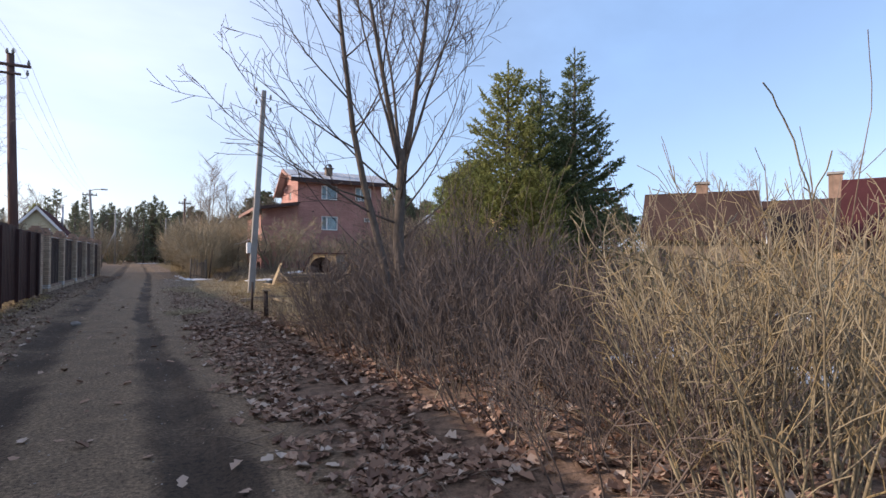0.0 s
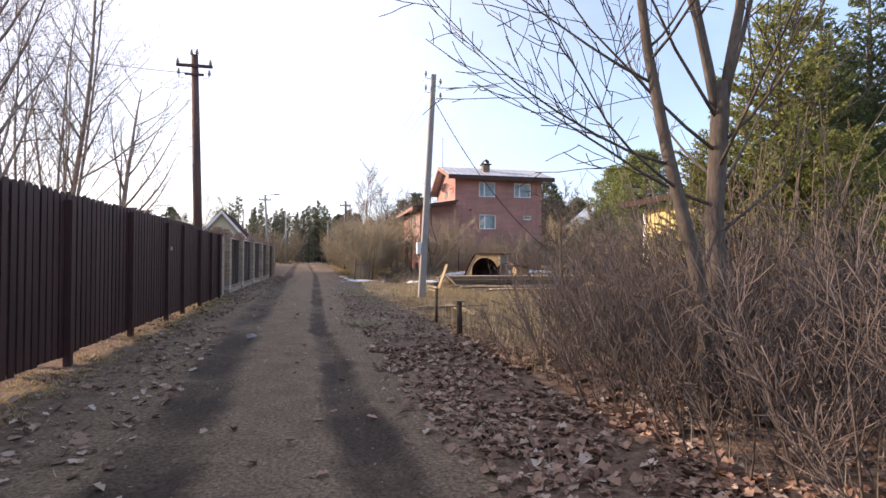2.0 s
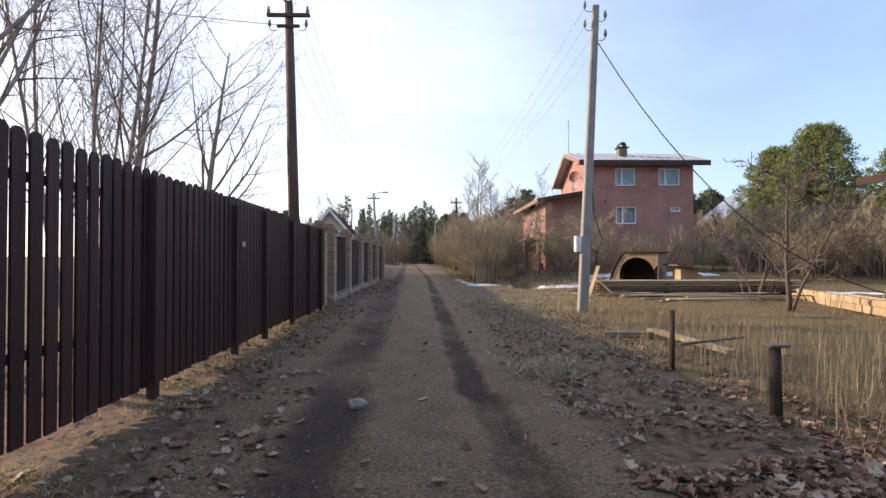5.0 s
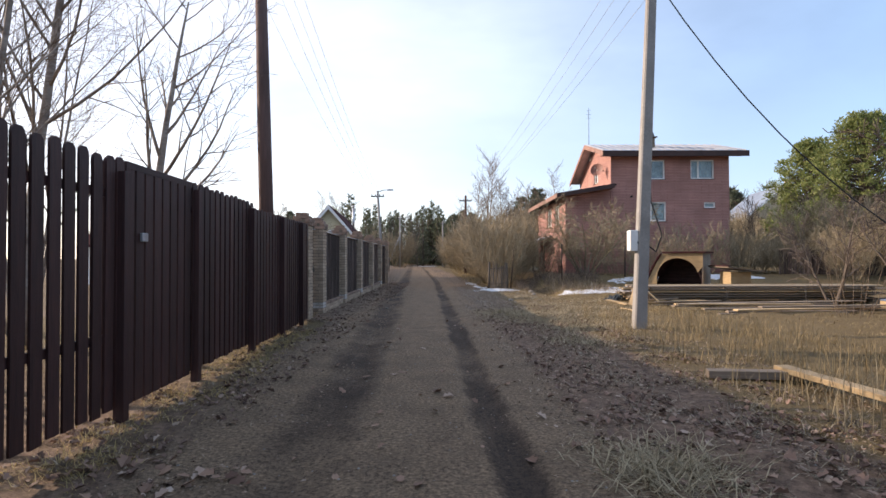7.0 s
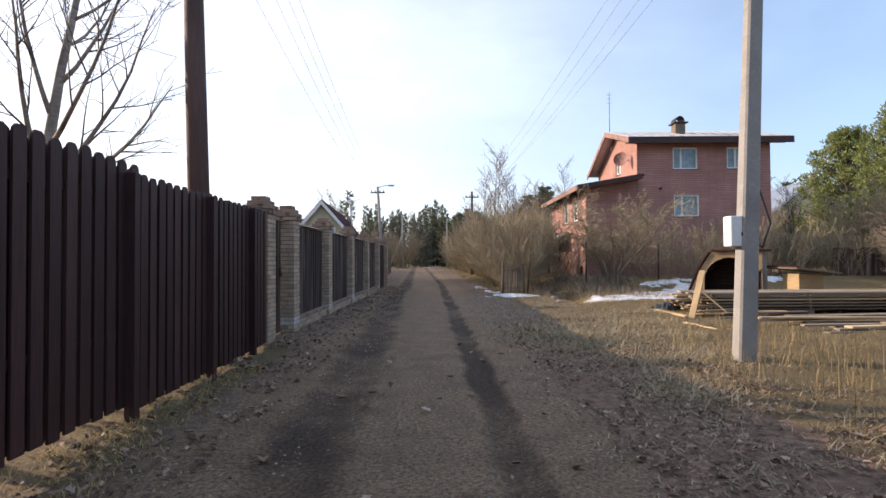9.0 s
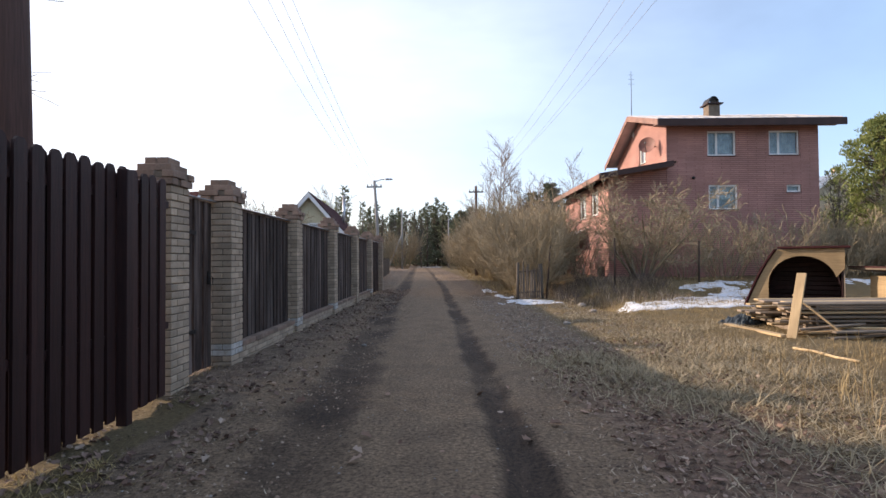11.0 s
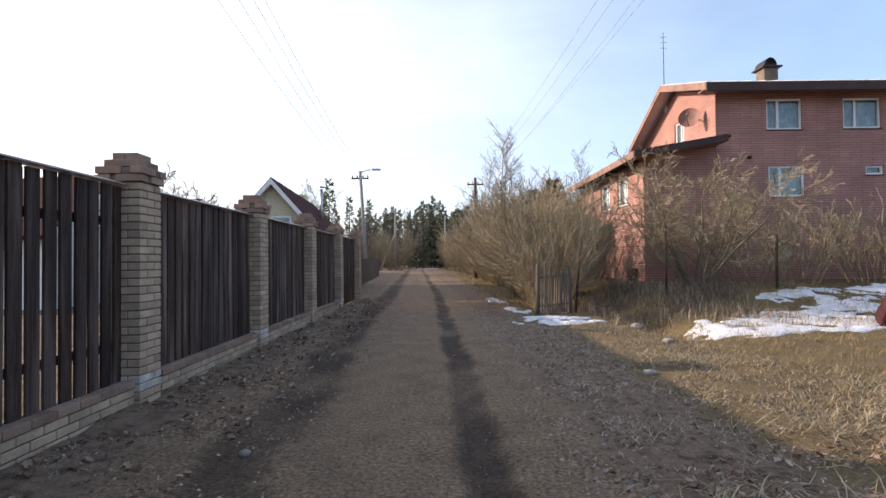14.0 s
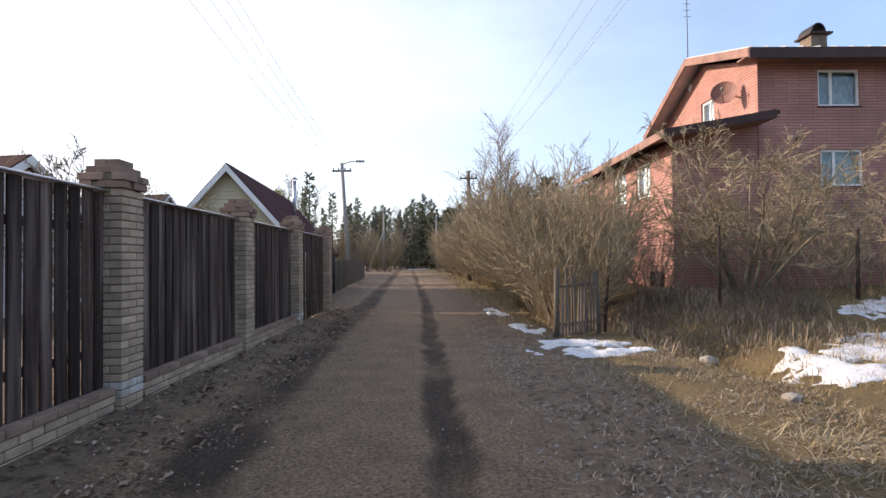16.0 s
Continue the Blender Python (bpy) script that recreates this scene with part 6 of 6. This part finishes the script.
# fences farther along on the fence side
mesh_fence = tagged(thing("wire_fence"), "dark wire mesh fence with thin steel posts", "fence")
for i in range(4):
    tube_part("post", [(-4.75 - 0.25 * i, 42.6 + i * 2.3, -0.1), (-4.75 - 0.25 * i, 42.6 + i * 2.3, 1.75)], 0.035, M_STEEL, mesh_fence, sides=6)
for k in range(15):
    z = 0.12 + k * 0.11
    tube_part("strand", [(-4.75, 42.6, z), (-5.5, 49.5, z)], 0.006, M_STEEL, mesh_fence, sides=3)
for k in range(50):
    y = 42.7 + k * 0.136
    x = -4.75 - (y - 42.6) * 0.1087
    tube_part("wire", [(x, y, 0.1), (x, y, 1.68)], 0.006, M_STEEL, mesh_fence, sides=3)
lath_fence = tagged(thing("lath_fence"), "old pale lath fence beside the road", "fence")
me = picket_mesh("lath", 0.08, 0.1, 1.5, 0.02, 0)
me.materials.append(M_GREYPICKET)
for k in range(90):
    y = 50 + k * 0.2
    ob = new("lath", me)
    ob.matrix_world = pose(-5.55 - (y - 50) * 0.06, y, rnd.uniform(-0.12, 0.08), rnd.uniform(-2.5, 2.5), 0, 3)
    ob.parent = lath_fence
for z in (0.5, 1.2):
    part("rail", prism([(-5.61, z), (-5.57, z), (-5.57, z + 0.06), (-5.61, z + 0.06)], (50, 50.01)), M_GREYPICKET, lath_fence)
    tube_part("rail", [(-5.6, 49.9, z), (-6.68, 68, z)], 0.03, M_GREYPICKET, lath_fence, sides=5)

# far houses
def far_house(*a, chimney=None, **k):
    h = simple_house(*a, **k)
    if chimney:
        x, y, z0, z1, m = chimney
        part("chimney", slab(x - 0.3, y - 0.3, z0, x + 0.3, y + 0.3, z1), m, h, "brick chimney stack")
        part("chimney_cap", slab(x - 0.38, y - 0.38, z1, x + 0.38, y + 0.38, z1 + 0.12), M_CONCRETE, h)
    return h


far_house("low timber house with brown roof beyond the thicket", 27.0, 17.6, 38, 5.5, 4.6, 2.6, 4.9, M_GREYWOOD, M_ROOF_BROWN, chimney=(0.2, 2.3, 4.2, 5.5, M_BRICK_RED))
far_house("long low house with weathered brown roof", 34.2, 11.6, 30, 6.5, 9.0, 2.2, 4.6, M_FRESH, M_ROOF_BROWN, chimney=(0.6, 5.0, 3.8, 6.1, M_BRICK_RED))
far_house("timber house with maroon metal roof", 24.6, 4.8, 25, 5.0, 6.0, 2.3, 4.2, M_GREYWOOD, M_ROOF_RED)
mansion = far_house("large beige house with blue-grey hipped roof among trees", 39.5, 74, -10, 9, 10, 6.2, 10.0, M_BEIGE, M_ROOF_BLUE, chimney=(1.5, 3, 9, 11, M_BRICK), windows=((-3.2, 3.4, -1.8, 5.0), (0.6, 3.4, 2.0, 5.0), (-3.2, 0.8, -1.8, 2.4), (0.6, 0.8, 2.0, 2.4)))
part("bay", slab(-6.5, 1.5, -0.3, -4.5, 6, 4.8), M_BEIGE, mansion)
part("bay_roof", prism([(-7.0, 4.8), (-4.5, 6.4), (-4.5, 4.8)], (1.1, 6.4)), M_ROOF_BLUE, mansion)
part("balcony", slab(-3.6, -1.3, 2.75, 2.4, -0.01, 2.95), M_WHITE, mansion)
dark_fence = tagged(thing("board_fence"), "dark boarded garden fence beyond the building site", "fence")
me = picket_mesh("fence_board", 0.19, 0.05, 1.8, 0.03, 0)
me.materials.append(M_PLANK)
for k in range(90):
    ob = new("fence_board", me)
    ob.matrix_world = pose(16.5 + k * 0.2, 39.0 - k * 0.06, rnd.uniform(-0.05, 0.05), 0, rnd.uniform(-1, 1), 73)
    ob.parent = dark_fence


# ---- old snow ----
def snow(x, y, rx, ry, rz, seed, h=0.035):
    bm = bmesh.new()
    bmesh.ops.create_grid(bm, x_segments=64, y_segments=64, size=1.0)
    keep = []
    for v in bm.verts:
        u = Vector((v.co.x, v.co.y))
        a = math.atan2(u.y, u.x)
        edge = 0.72 + 0.30 * noise.noise(Vector((math.cos(a) * 1.4 + seed, math.sin(a) * 1.4, seed))) + 0.12 * noise.noise(Vector((math.cos(a) * 4 + seed, math.sin(a) * 4, 2)))
        d = edge - u.length
        c, s = math.cos(radians(rz)), math.sin(radians(rz))
        wx, wy = x + u.x * rx * c - u.y * ry * s, y + u.x * rx * s + u.y * ry * c
        hole = noise.noise(Vector((wx * 1.6, wy * 1.6, seed))) + 0.7 * noise.noise(Vector((wx * 4.5, wy * 4.5, seed))) - 0.24
        d = min(d, -hole * 0.8)
        v.co = Vector((wx, wy, ground_z(wx, wy) + (h * min(1, max(0, d) * 4) ** 0.6 + 0.02 * noise.noise(Vector((wx * 6, wy * 6, 1))) if d > 0 else -0.06)))
    dead = [f for f in bm.faces if all(v.co.z < ground_z(v.co.x, v.co.y) - 0.03 for v in f.verts)]
    bmesh.ops.delete(bm, geom=dead, context="FACES")
    for f in bm.faces:
        f.smooth = True
    tagged(part("snow_patch", bm, M_SNOW), "patch of old melting snow on the ground", "snow", "snow patches")


for a in ((1.3, 34.9, 1.35, 1.15, 15, 1.3), (0.72, 37.3, 0.42, 1.2, 4, 1.9), (0.52, 40.2, 0.3, 2.4, 4, 9.4), (5.5, 33.7, 3.4, 1.9, 24, 3.1), (6.9, 34.4, 2.6, 1.6, 20, 21.7), (8.9, 36.6, 2.6, 1.6, 10, 4.2), (11.2, 33.0, 2.6, 0.9, 5, 5.5), (6.3, 5.6, 1.3, 0.7, 30, 6.6), (13.7, 7.8, 1.6, 0.9, 40, 7.7),
          (14.2, 28.6, 3.2, 1.0, -8, 8.8), (12.2, 37.6, 3.4, 1.2, 0, 10.4), (-5.9, 46.5, 0.7, 1.6, 0, 11.2), (-4.2, 113, 3.5, 2.0, 0, 13.1), (7.2, 4.0, 1.0, 0.6, 10, 12.3)):
    snow(*a)


# ---- loose matter on the ground ----
rng = np.random.default_rng(5)


def zs_at(x, y):
    return np.array([ground_z(a, b) for a, b in zip(x, y)])


def loose(name, label, category, verts, faces, material):
    me = bpy.data.meshes.new(name)
    me.from_pydata(verts.tolist(), [], faces.tolist() if hasattr(faces, "tolist") else faces)
    tagged(link(name, me, material), label, category, kind="stuff")


def blades(name, label, x, y, h, lean, width, material, lift=0.0):
    """Bent blades of grass: a root pair, a middle pair and a tip each."""
    k = len(x)
    z = zs_at(x, y) + lift
    a = rng.uniform(0, 2 * np.pi, k)
    dx, dy = np.cos(a), np.sin(a)
    ln = h * rng.uniform(0.55, 1.2, k)
    tilt = np.clip(rng.normal(lean, 0.28, k), 0.0, 1.5)
    wx, wy = -dy * width / 2, dx * width / 2
    root = np.stack([x, y, z - 0.01], 1)
    bend, over = (0.6, 1.25) if lean < 1.2 else (0.9, 1.06)
    mid = root + np.stack([dx * np.sin(tilt * bend), dy * np.sin(tilt * bend), np.cos(tilt * bend)], 1) * (ln * 0.55)[:, None]
    a2 = a + rng.normal(0, 0.55, k)
    tip = mid + np.stack([np.cos(a2) * np.sin(tilt * over), np.sin(a2) * np.sin(tilt * over), np.cos(np.minimum(tilt * over, 1.62))], 1) * (ln * 0.45)[:, None]
    w = np.stack([wx, wy, np.zeros(k)], 1)
    v = np.stack([root - w, root + w, mid + w * 0.8, mid - w * 0.8, tip], 1).reshape(-1, 3)
    b = np.arange(k) * 5
    faces = [(i, i + 1, i + 2, i + 3) for i in b] + [(i + 3, i + 2, i + 4) for i in b]
    loose(name, label, "grass", v, faces, material)


def field(count, x0, x1, y0, y1, clump=0.0, keep=None):
    x, y = rng.uniform(x0, x1, count), rng.uniform(y0, y1, count)
    m = np.ones(count, bool)
    if clump:
        q = np.array([noise.noise(Vector((a * 1.7, b * 1.7, 4))) + 0.5 * noise.noise(Vector((a * 5, b * 5, 9))) for a, b in zip(x, y)])
        m &= q > clump * rng.uniform(-1.0, 1.0, count)
    if keep is not None:
        m &= keep(x, y)
    return x[m], y[m]


RX = lambda y: np.interp(y, [q[0] for q in RIGHT_RUT], [q[1] for q in RIGHT_RUT])
off = lambda lo: (lambda x, y: x - RX(y) > lo + rng.normal(0, 0.25, len(x)))
x, y = field(52000, 0.8, 5.5, 9.5, 34, 0.35, off(2.2))
blades("matted_grass", "matted pale dry grass on the road verge", x, y, 0.13, 1.15, 0.006, M_GRASS)
x, y = field(24000, 5.5, 13, 12, 35, 0.3)
blades("field_grass", "dry yellow grass on the open plot", x, y, 0.16, 1.25, 0.01, M_GRASS)
x, y = field(4200, 2.0, 6.5, 9.5, 16.5, 0.9)
blades("tall_dry_grass", "tall upright dry grass stalks", x, y, 0.62, 0.28, 0.006, M_STRAW_PALE)
x, y = field(2000, 1.9, 5.0, 16.5, 25.5, 0.3)
blades("tall_dry_grass", "tall dry grass round the concrete pole", x, y, 0.42, 0.4, 0.007, M_GRASS)
x, y = field(15000, 0.0, 3.0, 14, 36, 0.35, lambda x, y: (x - RX(y) > 1.2 + rng.normal(0, 0.2, len(x))) & (x - RX(y) < 3.4))
blades("flattened_straw", "flattened grey straw on the shaded verge", x, y, 0.2, 1.4, 0.007, M_GRASS_GREY, 0.004)
x, y = field(56000, -4.4, -2.9, 2, 21.6, 0.3, lambda x, y: (x - (-3.77 - 0.031 * (y - 11)) > -0.1) & (x - (-3.77 - 0.031 * (y - 11)) < 0.62 + rng.normal(0, 0.1, len(x))))
blades("fence_foot_grass", "short dry grass along the foot of the fence", x, y, 0.11, 1.25, 0.006, M_GRASS_GOLD)
x, y = field(12000, -9.0, -4.1, 2, 46, 0.2)
blades("garden_grass", "dry grass in the fenced garden", x, y, 0.12, 0.9, 0.012, M_GRASS)
x, y = field(11000, 2.4, 10, 33, 40, 0.4)
blades("bank_grass", "rough dry grass on the bank before the house", x, y, 0.2, 1.1, 0.009, M_GRASS)
x, y = field(5000, 2.4, 6.4, 34.2, 39.5, 0.6)
blades("bank_weeds", "dark tangled dead weeds on the bank", x, y, 0.38, 0.8, 0.01, M_DEBRIS)
x, y = field(5000, 0.0, 2.2, 37, 75, 0.3, lambda x, y: x - RX(y) > 1.5)
blades("verge_grass", "short dry grass before the willow scrub", x, y, 0.25, 0.8, 0.012, M_GRASS)
x, y = field(1100, 2.2, 6.0, 0.5, 8.0, 0.2)
blades("thicket_grass", "dry grass stalks among the shrubs", x, y, 0.5, 0.4, 0.007, M_GRASS_GREY)
for cx, cy, sx, sy, k in ((1.0, 24.3, 0.8, 0.8, 1500), (0.5, 25.3, 0.6, 0.6, 800), (1.3, 23.2, 0.7, 0.6, 900), (1.9, 25.2, 0.6, 0.5, 800), (2.2, 27.3, 0.7, 0.6, 800), (1.2, 20.2, 0.5, 0.6, 500), (2.1, 30.2, 0.6, 0.6, 600), (2.6, 24.2, 0.7, 0.6, 900), (3.0, 26.0, 0.8, 0.6, 900), (3.4, 28.6, 0.8, 0.7, 800), (1.5, 21.8, 0.5, 0.5, 500), (2.4, 22.4, 0.6, 0.6, 600), (0.37, 14.86, 0.35, 0.4, 700)):
    k = int(k * 1.6)
    x, y = rng.normal(cx, sx * 0.65, k), rng.normal(cy, sy * 0.65, k)
    blades("straw_clump", "flattened clump of long pale dead grass", x, y, 0.26 if cy < 27 else 0.17, 1.4, 0.008, M_STRAW_PALE, 0.008)
x, y = field(1600, -1.6, 0.6, -1, 30, 0.2, lambda x, y: (x - RX(y) > -0.95) & (x - RX(y) < -0.35))
blades("road_straw", "bits of straw trodden into the road crown", x, y, 0.08, 1.45, 0.006, M_GRASS_GREY, 0.006)


x, y = field(90000, -0.6, 4.2, 9, 39, 0.5, lambda x, y: (x - RX(y) > 0.55 + rng.normal(0, 0.22, len(x))) & (x - RX(y) < 4.0))
blades("verge_debris", "trodden straw and plant debris on the bare verge", x, y, 0.075, 1.4, 0.009, M_DEBRIS, 0.006)
x, y = field(26000, -4.2, -2.0, 1, 44, 0.45, lambda x, y: (x - RX(y) < -2.05 + rng.normal(0, 0.2, len(x))))
blades("verge_debris", "trodden straw and plant debris below the fence", x, y, 0.065, 1.4, 0.008, M_DEBRIS, 0.006)
x, y = field(9000, -3.4, 1.2, 0, 40, 0.3, lambda x, y: (x - RX(y) > -2.2) & (x - RX(y) < 0.7))
blades("road_debris", "fine plant crumbs pressed into the road", x, y, 0.028, 1.45, 0.006, M_DEBRIS, 0.003)
x, y = field(9000, 3.0, 12, 31.5, 37.5, 0.45)
blades("mound_grass", "golden matted grass round the snow", x, y, 0.2, 1.2, 0.007, M_GRASS_GOLD)


def leaves(name, label, x, y, size, material, curl=0.35):
    """Fallen leaves, each a lobed plate folded along its rib."""
    k = len(x)
    z = zs_at(x, y) + rng.uniform(0.006, 0.03, k)
    a = rng.uniform(0, 2 * np.pi, k)
    s = size * rng.uniform(0.35, 1.45, k)
    out = []
    shape = ((-0.5, 0, 0), (-0.15, 0.42, 1), (0.12, 0.24, 0.6), (0.3, 0.4, 1.0), (0.55, 0, 0.15), (0.3, -0.4, 1.0), (0.12, -0.24, 0.6), (-0.15, -0.42, 1))
    fold = rng.uniform(-0.1, curl, k)
    tx, ty = rng.normal(0, 0.28, k), rng.normal(0, 0.28, k)
    for u, v, f in shape:
        px, py = u * s, v * s
        out.append(np.stack([x + px * np.cos(a) - py * np.sin(a), y + px * np.sin(a) + py * np.cos(a), z + f * fold * s + px * tx + py * ty], 1))
    v = np.stack(out, 1).reshape(-1, 3)
    b = np.arange(k) * 8
    faces = [(i, i + 1, i + 2, i + 3, i + 4) for i in b] + [(i, i + 4, i + 5, i + 6, i + 7) for i in b]
    loose(name, label, "leaves", v, faces, material)


x, y = field(46000, 0.2, 5.2, -1, 12, 0.3, off(0.7))
leaves("leaf_litter", "brown dead leaves lying thick on the verge", x, y, 0.08, M_LEAF, 0.4)
x, y = field(14000, -0.4, 2.8, 10, 27, 0.45, lambda x, y: (x - RX(y) > 0.75) & (x - RX(y) < 3.1))
leaves("leaf_litter", "rotted brown leaves scattered along the verge", x, y, np.interp(y, [10, 14, 18], [0.075, 0.06, 0.042]), M_LEAF_DARK, 0.5)
x, y = field(2600, -3.7, -1.4, 1, 15, 0.4, lambda x, y: x - RX(y) < -1.75)
leaves("leaf_litter", "dead leaves drifted along the fence side", x, y, 0.08, M_LEAF, 0.3)
x, y = field(5200, -4.1, -2.9, 14, 43, 0.4)
leaves("leaf_litter", "rotted leaves and crumbs along the brick plinth", x, y, 0.05, M_LEAF_DARK, 0.5)
x, y = field(260, -2.8, 1.0, 1, 24, 0.0)
leaves("road_leaves", "single dead leaves on the road", x, y, 0.075, M_LEAF)


def stones(name, label, x, y, size, material):
    k = len(x)
    z = zs_at(x, y)
    base = np.array([(1, 0, 0.1), (0.3, 0.9, 0.05), (-0.8, 0.5, 0.1), (-0.7, -0.6, 0.05), (0.4, -0.9, 0.1), (0.35, 0.1, 0.75), (-0.3, -0.1, 0.65)])
    v = base[None] * (size * rng.uniform(0.4, 1.5, k))[:, None, None] * rng.uniform(0.7, 1.3, (k, 7, 3))
    v += np.stack([x, y, z - size * 0.15], 1)[:, None]
    b = np.arange(k) * 7
    faces = []
    for i in b:
        faces += [(i, i + 1, i + 5), (i + 1, i + 2, i + 6, i + 5), (i + 2, i + 3, i + 6), (i + 3, i + 4, i + 6), (i + 4, i, i + 5, i + 6)]
    loose(name, label, "stones", v.reshape(-1, 3), faces, material)


x, y = field(4000, -4.0, 2.0, 1, 42, 0.4)
stones("road_gravel", "small stones and clods on the earth road", x, y, 0.009, M_ROCK)
M_CLOD = island_mat("earth_clod", (0.075, 0.05, 0.037), (0.30, 0.21, 0.15), 0.95, 0.0, c=(0.46, 0.35, 0.26))
x, y = field(17000, -4.1, -2.3, 9, 44, 0.5)
stones("earth_clods", "crumbled earth clods below the brick piers", x, y, 0.012, M_CLOD)
x, y = field(9000, -2.8, 0.4, 1, 40, 0.5)
stones("road_crumbs", "fine crumbs of earth on the road", x, y, 0.006, M_CLOD)
x, y = field(26000, -0.5, 3.2, 8, 38, 0.5, lambda x, y: x - RX(y) > 0.5)
stones("earth_clods", "crumbled earth clods on the verge", x, y, 0.013, M_CLOD)

x, y = field(3800, -0.4, 2.2, 26, 38, 0.45, lambda x, y: x - RX(y) > 0.55)
stones("verge_gravel", "small pale stones strewn over the bare verge", x, y, 0.014, M_ROCK)

# fallen twigs on the leaf litter
s = Soup()
r = random.Random(77)
for i in range(420):
    x, y = r.uniform(0.6, 4.0), r.uniform(0.5, 13)
    a = r.uniform(0, 6.28)
    ln = r.uniform(0.2, 0.9)
    z = ground_z(x, y) + 0.02
    p0 = Vector((x, y, z))
    p1 = p0 + Vector((math.cos(a), math.sin(a), r.uniform(0.0, 0.35))) * ln * 0.5
    p2 = p1 + Vector((math.cos(a + 0.3), math.sin(a + 0.3), r.uniform(-0.2, 0.3))) * ln * 0.5
    s.tube([p0, p1, p2], [0.005, 0.004, 0.002], 3)
tagged(link("fallen_twigs", s.mesh("fallen_twigs"), M_TWIG), "thin dry twigs fallen on the leaf litter", "twigs", kind="stuff")
for x, y, sz in ((-2.71, 26.94, 0.05), (-1.75, 13.4, 0.1), (1.4, 37.1, 0.12), (2.6, 33.6, 0.13), (2.35, 31.5, 0.1), (1.2, 29.3, 0.08)):
    bm = bmesh.new()
    bmesh.ops.create_icosphere(bm, subdivisions=2, radius=sz)
    for v in bm.verts:
        v.co *= 1 + 0.35 * noise.noise(v.co * 9 + Vector((x, y, 0)))
        v.co.z *= 0.55
    ob = part("stone", bm, M_ROCK)
    ob.matrix_world = pose(x, y, ground_z(x, y) + sz * 0.3, 0, 0, x * 90)
    tagged(ob, "rough grey fieldstone lying by the road", "stone", "stones by the road")
